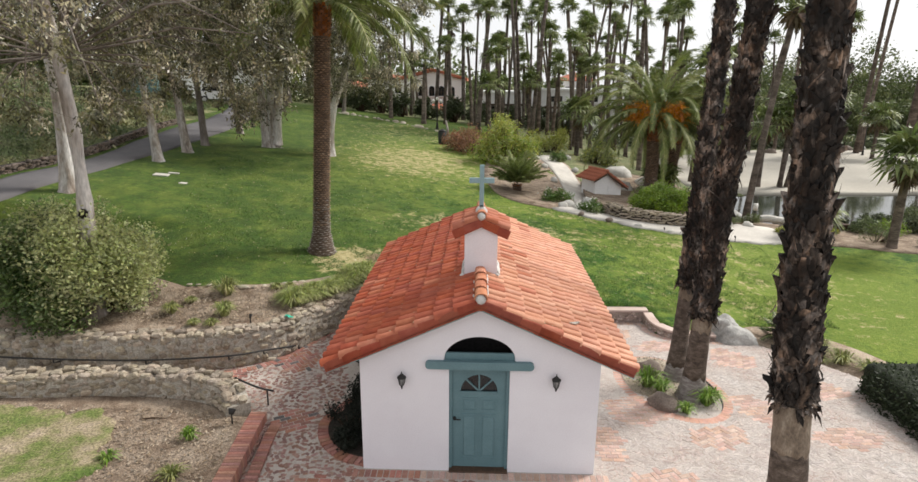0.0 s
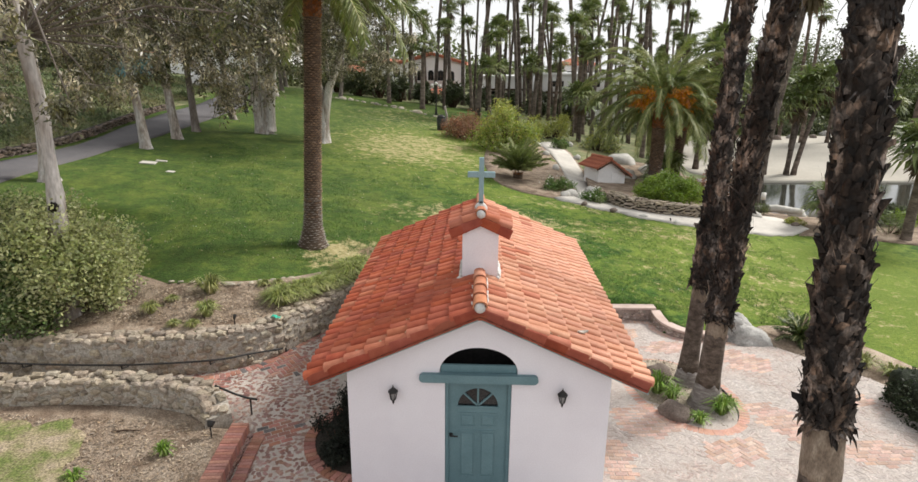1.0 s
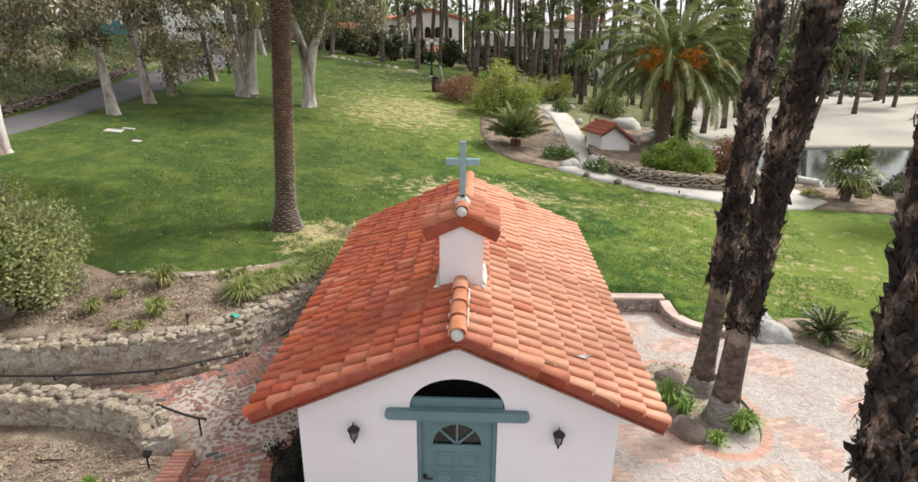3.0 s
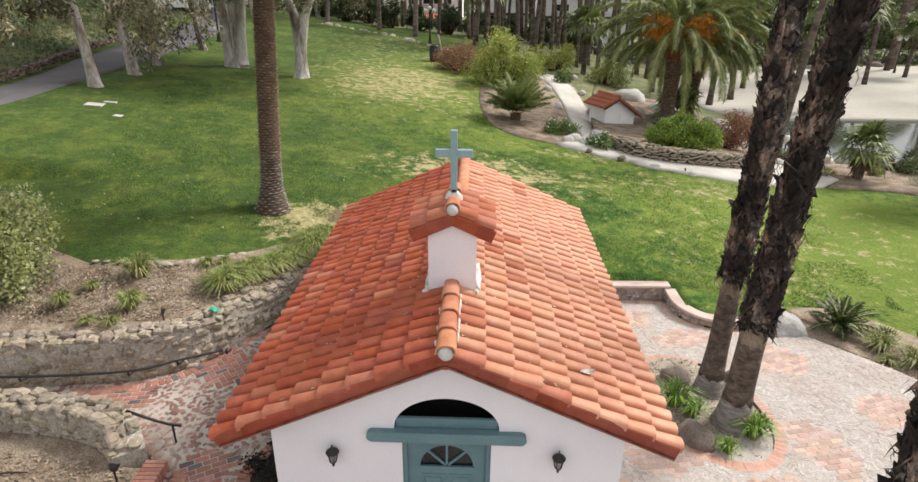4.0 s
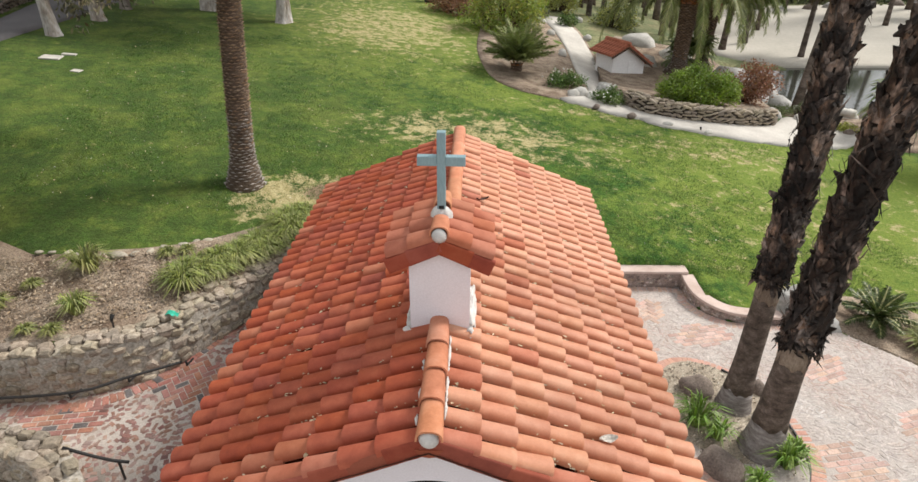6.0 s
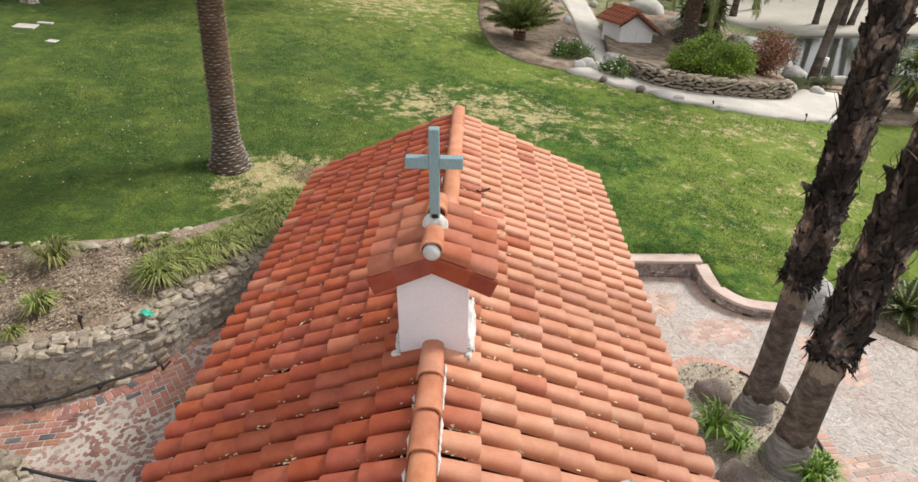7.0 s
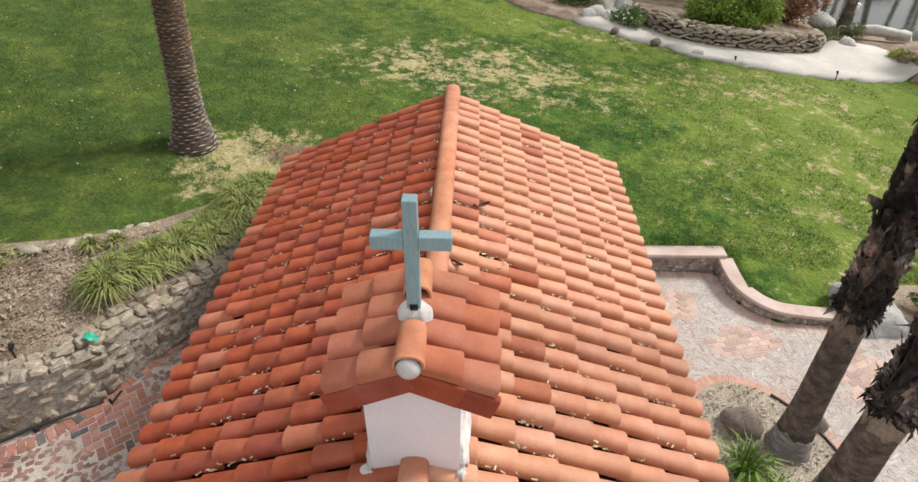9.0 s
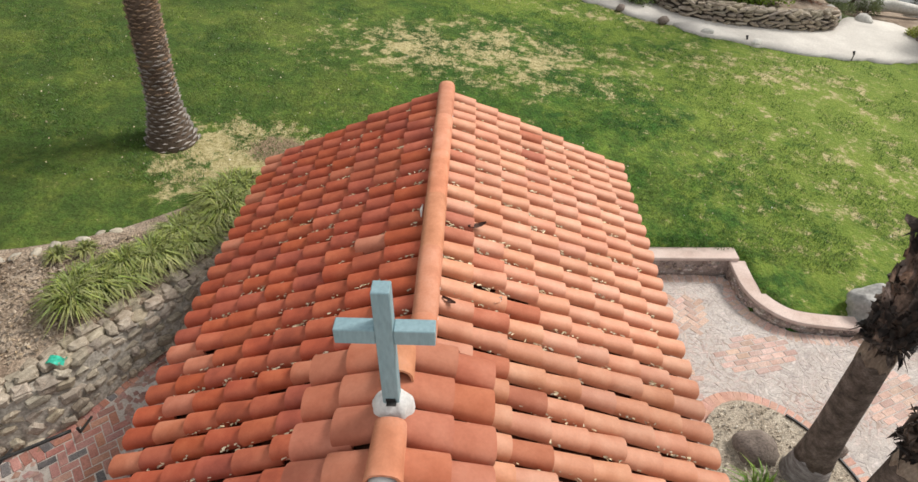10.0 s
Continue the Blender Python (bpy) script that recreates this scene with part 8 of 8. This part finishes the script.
# ---- buildings behind the palms ----
def window_into(ob, x, y, z, w, h, arched=False, turn=0):
    o = [(-w / 2, 0), (w / 2, 0), (w / 2, h)] + ([(w / 2 * math.cos(a), h + w / 2 * math.sin(a)) for a in [radians(d) for d in range(20, 170, 20)]] if arched else []) + [(-w / 2, h)]
    win = part("window", prism(o, -0.04, 0.06), dark_glass, ob, "dark window")
    win.matrix_basis = pose(x, y, z, 0, 0, turn)
    sill = part("window_sill", bevel_box((w + 0.3, 0.25, 0.12), (0, -0.08, -0.06), 0.02), white_wall, win)
    bar = Acc()
    bar.box((0, -0.05, h / 2), (0.06, 0.04, h))
    bar.box((0, -0.05, h * 0.55), (w, 0.04, 0.06))
    part("glazing_bar", bar, wood_dark, win)


def gabled_house(at, w, d, eave, peak, label, wins, turn=0, roof_over=0.5):
    ob = thing("white_house", at, label, "house", "buildings behind the palms", turn=turn)
    part("wall", prism([(-w / 2, -2), (w / 2, -2), (w / 2, eave), (0, peak), (-w / 2, eave)], 0, d), white_wall, ob)
    sl = (peak - eave) / (w / 2)
    for s in (-1, 1):
        o = [(0, peak + 0.32), (s * (w / 2 + roof_over), eave - sl * roof_over + 0.32), (s * (w / 2 + roof_over), eave - sl * roof_over + 0.05), (0, peak + 0.05)]
        r = part("roof", prism(o, -0.35, d + 0.3), far_roof, ob, "red clay tile roof")
        rows = Acc()
        n = int(d / 0.5)
        for i in range(n):
            y = -0.2 + (d + 0.4) * i / (n - 1)
            rows.tube([(0, y, peak + 0.34), (s * (w / 2 + roof_over), y, eave - sl * roof_over + 0.34)], [0.12, 0.12], 6)
        part("tile_ribbing", rows, far_roof, r, "", True, "stuff")
    for x, z, ww, hh, ar in wins:
        window_into(ob, x, 0, z, ww, hh, ar)
    return ob


def hip_roof(ob, w, d, z, rise):
    """Four tiled slopes with rows of tiles down the front one."""
    x, y0, y1, i = w / 2 + 0.5, -0.6, d + 0.6, (d + 1.2) / 2
    i = min(i, x * 0.9)
    a = Acc()
    a.add([(-x, y0, z), (x, y0, z), (x, y1, z), (-x, y1, z), (-x + i, (y0 + y1) / 2, z + rise), (x - i, (y0 + y1) / 2, z + rise), (-x, y0, z - 0.15), (x, y0, z - 0.15), (x, y1, z - 0.15), (-x, y1, z - 0.15)],
          [(0, 1, 5, 4), (1, 2, 5), (2, 3, 4, 5), (3, 0, 4), (6, 7, 1, 0), (7, 8, 2, 1), (8, 9, 3, 2), (9, 6, 0, 3), (9, 8, 7, 6)])
    r = part("roof", a, far_roof, ob, "red clay tile roof")
    rows = Acc()
    n = int(2 * (x - i) / 0.45)
    for k in range(n):
        u = -x + i + 2 * (x - i) * (k + 0.5) / n
        rows.tube([(u, y0, z + 0.03), (u, (y0 + y1) / 2, z + rise + 0.03)], [0.1, 0.1], 6)
    part("tile_ribbing", rows, far_roof, r, "", True, "stuff")


def flat_block(at, w, d, h, label, wins, beam=None, roof=0):
    ob = thing("white_building", at, label, "building", "buildings behind the palms")
    b = Acc()
    b.box((0, d / 2, h / 2 - 1), (w, d, h + 2))
    part("wall", b, white_wall, ob)
    part("parapet", bevel_box((w + 0.3, d + 0.3, 0.3), (0, d / 2, h + 0.1), 0.04), white_wall, ob)
    if beam:
        part("beam", bevel_box((w + 0.4, 0.5, 0.25), (0, -0.2, beam), 0.03), wood_dark, ob, "dark timber beam")
    if roof:
        hip_roof(ob, w, d, h + 0.25, roof)
    for x, z, ww, hh in wins:
        window_into(ob, x, 0, z, ww, hh)
    return ob


gabled_house((-6.3, 85, 1.2), 8.2, 14, 5.4, 6.5, "white two storey gabled house with arched windows", [(-1.6, 3.3, 0.75, 0.95, True), (-0.15, 3.3, 0.75, 0.95, True), (1.15, 3.3, 0.75, 0.95, True), (2.6, 3.3, 0.7, 0.9, True), (-1.0, 0.1, 1.0, 1.4, False), (1.4, 0.1, 1.0, 1.4, False)])
flat_block((-12.4, 86.5, 1.6), 6.0, 9, 5.0, "white wing with a red tile roof", [(-2, 3.2, 0.9, 1.2), (1.2, 3.2, 0.9, 1.2)], roof=0.4)
flat_block((-5.4, 80.5, 1.0), 4.4, 4.3, 1.7, "low porch with a red tile roof", [(-1.2, 0.2, 0.9, 1.1), (1.0, 0.2, 0.9, 1.1)], roof=0.7)
flat_block((3.2, 83, 0.8), 5.5, 10, 4.2, "low white flat roofed hotel wing", [(-1.5, 1.2, 1.2, 1.3), (1.3, 1.2, 1.2, 1.3)], 2.7)
flat_block((12.8, 80, 0.2), 11, 10, 5.2, "white flat roofed hotel wing with dark windows", [(-4, 1.0, 1.3, 1.6), (-1, 1.0, 1.3, 1.6), (2.5, 1.0, 1.3, 1.6), (-3, 3.8, 1.4, 0.7), (1.5, 3.8, 1.4, 0.7)], 3.1)
flat_block((14.2, 92, 0.5), 5, 6, 6.0, "white tower block with a red tile roof", [(-1.2, 4.2, 0.9, 1.1), (1.2, 4.2, 0.9, 1.1)], roof=1.1)
flat_block((-30, 76, 6.0), 14, 7, 3.2, "white house far behind the gum trees", [(-3, 1, 1.3, 1.3), (2, 1, 1.3, 1.3)], roof=1.2)
flat_block((-34, 34, 4.6), 6, 5, 2.6, "pale flat roofed cabin behind the gum trees", [(1, 0.8, 1.2, 1.1)])
flat_block((-19.5, 92, 3.0), 8, 5, 2.2, "long low house with a red tile roof", [(-2.5, 0.6, 1.2, 1.1), (1.5, 0.6, 1.2, 1.1)], roof=0.9)


# ---- far woods ----
def woods(name, arc, n, h, size, mat, label, seed, depth=14):
    """A far belt of trees: trunks and many clumps of leaves, uneven along the top."""
    rnd = random.Random(seed)
    a = Acc()
    pts = resample([(x, y, 0) for x, y in arc], 1.0)
    for _ in range(n // 18):
        p = pts[rnd.randrange(len(pts))]
        x, y = p.x + rnd.gauss(0, 2), p.y + rnd.uniform(0, depth)
        g = lawn_z(x, y)
        top = h * (0.62 + 0.55 * noise.noise((x * 0.12, y * 0.12, seed)) + 0.22 * noise.noise((x * 0.4, y * 0.4, seed)))
        z = g + max(0.2, top) * rnd.uniform(0.02, 1.0) ** 0.8
        for _ in range(18):
            leaf_cloud(a, [(x + rnd.gauss(0, size * 1.5), y + rnd.gauss(0, size * 1.5), max(g + 0.1, z + rnd.gauss(0, size * 0.9)))], size, rnd, 0.2, 0.55)
    whole(name, a, mat, (0, 0, 0), label, "trees", "", "stuff")


woods("far_woods", [(-60, 60), (-44, 84), (-20, 104), (10, 112), (40, 122), (64, 128)], 26000, 9, 0.9, far_leaf, "belt of distant trees behind the buildings", 801)
for k, (x, y, q) in enumerate(((31.5, 43.5, 2.0), (35, 46, 2.4), (39.5, 48.5, 2.2), (44, 50, 2.6))):
    shrub("shore_shrub", (x, y, lawn_z(x, y)), (q, q * 0.8, q * 1.5), [far_leaf], "tall green shrub beside the sand", 0.16, 3500, 24, 840 + k, "shrubs beside the sand")
woods("hedge_belt", [(22, 72), (32, 73), (45, 75), (60, 77), (84, 79)], 9000, 1.6, 0.45, dark_leaf, "dark clipped shrubs behind the sand", 806, 2)
woods("far_woods", [(26, 88), (40, 92), (56, 94), (74, 92)], 30000, 8.5, 0.5, far_leaf, "green trees behind the sand", 807, 6)
woods("far_woods", [(50, 112), (72, 104), (95, 92), (120, 70)], 95000, 17, 0.5, far_leaf, "tall green trees behind the sand", 802)
woods("hedge_belt", [(-14, 68), (-6, 70), (2, 72), (10, 70), (24, 72), (34, 76)], 6000, 1.3, 0.4, dark_leaf, "dark shrubs in front of the buildings", 803, 7)
for k, (x, y, r, h) in enumerate(((-15.2, 67.5, 2.0, 4.2), (-12.6, 66.0, 1.7, 3.6), (-10.4, 67.0, 1.9, 4.4), (-8.0, 65.0, 1.4, 2.8), (-5.6, 66.5, 1.4, 2.6), (-2.6, 66.0, 1.5, 2.9), (-0.2, 67.5, 1.5, 2.6), (2.6, 68.0, 1.6, 3.0), (6.4, 68.5, 1.6, 2.8), (9.6, 70.0, 1.8, 3.2))):
    shrub("tall_shrub", (x, y, lawn_z(x, y)), (r, 1.2, h), [dark_leaf], "tall dark green shrub under the palms by the hotel", 0.34, 1700, 18, 860 + k, "shrubs before the hotel", width=0.4)
woods("far_woods", [(-80, 20), (-66, 44), (-54, 66), (-40, 84), (-26, 92)], 22000, 9, 0.8, far_leaf, "trees behind the bank", 804, 8)
woods("hedge_belt", [(-24, 66), (-18, 68), (-10, 69)], 4500, 2.4, 0.4, far_leaf, "dark trees behind the lawn", 805, 5)


def parked_car(at, turn):
    ob = thing("parked_car", at, "white car parked behind the bank planting", "car", turn=turn)
    prof = [(-2.1, 0.35), (2.1, 0.35), (2.15, 0.75), (1.9, 0.92), (1.0, 1.0), (-1.9, 1.0), (-2.15, 0.8)]
    part("body", prism(prof, -0.85, 0.85), white_wall, ob)
    part("cabin", prism([(-1.75, 1.0), (0.95, 1.0), (0.35, 1.46), (-1.35, 1.48)], -0.74, 0.74), white_wall, ob)
    for y in (-0.745, 0.745):
        part("window", prism([(-1.5, 1.04), (0.72, 1.04), (0.27, 1.40), (-1.25, 1.42)], y - 0.012, y + 0.012), dark_glass, ob, "dark car window")
    for x in (-1.3, 1.35):
        for y in (-0.8, 0.8):
            a = Acc()
            a.tube([(x, y - 0.1, 0.32), (x, y + 0.1, 0.32)], [0.32, 0.32], 16)
            w = part("wheel", a, black_metal, ob)
            b = Acc()
            b.tube([(x, y - 0.108, 0.32), (x, y + 0.108, 0.32)], [0.19, 0.19], 12)
            part("rim", b, grey_mortar, w)


parked_car((-23.6, 56.5, lawn_z(-23.6, 56.5)), 30)
teal_wall = surf("teal_boarding", [(0.09, 0.19, 0.20), (0.13, 0.25, 0.26)], 2, 20, 0.6, 0.2)


def teal_cabin(at):
    ob = thing("teal_cabin", at, "teal boarded cabin behind the gum trees", "cabin", turn=20)
    b = Acc()
    b.box((0, 0, 1.0), (3.4, 3.0, 2.4))
    part("wall", b, teal_wall, ob)
    part("roof", prism([(-2.0, 2.15), (2.0, 2.15), (0, 2.75)], -1.8, 1.8), far_roof, ob)


teal_cabin((-31.8, 58.0, lawn_z(-31.8, 58.0) + 0.1))

# ---- grass blades on the nearer lawn ----
def lawn_blades():
    rnd = random.Random(901)
    a = Acc()
    spots = 0
    while spots < 42000:
        y = 17.5 + 15.5 * rnd.random() ** 1.5
        x = rnd.uniform(-9 - 0.3 * (y - 17), 10 + 0.2 * (y - 17))
        if zone(x, y) != "lawn" or y < 17.9 and x < 5 or x < -2.9 and y < 17.2 or inside(PLANT_EDGE, x, y):
            continue
        if noise.noise((x * 0.9, y * 0.9, 5)) < -0.12:
            spots += 0.3
            continue
        spots += 1
        n = noise.noise((x * 0.35, y * 0.35, 0)) * 0.05 + noise.noise((x * 1.3, y * 1.3, 3)) * 0.015
        z = lawn_z(x, y) + n - 0.005
        for _ in range(3):
            an = rnd.uniform(0, math.tau)
            l, w = rnd.uniform(0.03, 0.075), rnd.uniform(0.004, 0.008)
            c, s = math.cos(an), math.sin(an)
            bx, by = x + rnd.gauss(0, 0.03), y + rnd.gauss(0, 0.03)
            a.add([(bx - w * s, by + w * c, z), (bx + w * s, by - w * c, z), (bx + l * c * 0.7, by + l * s * 0.7, z + l * 0.8)], [(0, 1, 2)])
    whole("lawn_blades", a, lawn_blade, (0, 0, 0), "short mown grass blades on the lawn", "grass", "", "stuff")


PLANT_EDGE = [(-2.6, 18.5), (-4.0, 17.7), (-4.6, 17.1), (-5.3, 16.7), (-6.3, 16.3), (-9, 16.6), (-13, 18), (-13, 13), (-2.6, 13)]
lawn_blade = leaf_mat("lawn_blade", [(0.048, 0.120, 0.016), (0.092, 0.175, 0.028), (0.165, 0.225, 0.052)], 0.6, 0.6, 0.4, 0.02)
lawn_blades()


def fallen_petals():
    """Small white petals and dry leaves scattered over the grass."""
    rnd = random.Random(915)
    for n, size, mat, label in ((420, 0.020, white_glass, "small white petals scattered on the lawn"), (900, 0.032, straw, "dry leaves scattered on the lawn")):
        a = Acc()
        done = 0
        while done < n:
            y = 17.8 + 14 * rnd.random() ** 1.3
            x = rnd.uniform(-9 - 0.3 * (y - 17), 9)
            if zone(x, y) != "lawn" or x > -2.9 and y < 18.2 or inside(PLANT_EDGE, x, y):
                continue
            if mat is white_glass and x > -1 and rnd.random() < 0.7:
                continue
            done += 1
            z = lawn_z(x, y) + noise.noise((x * 0.35, y * 0.35, 0)) * 0.05 + noise.noise((x * 1.3, y * 1.3, 3)) * 0.015 + 0.045
            leaf_cloud(a, [(x, y, z)], size, rnd, 0, 0.8)
        whole("lawn_litter", a, mat, (0, 0, 0), label, "petals" if mat is white_glass else "dry leaves", "", "stuff")


fallen_petals()

# ---- pieces of the paving ----
paving()
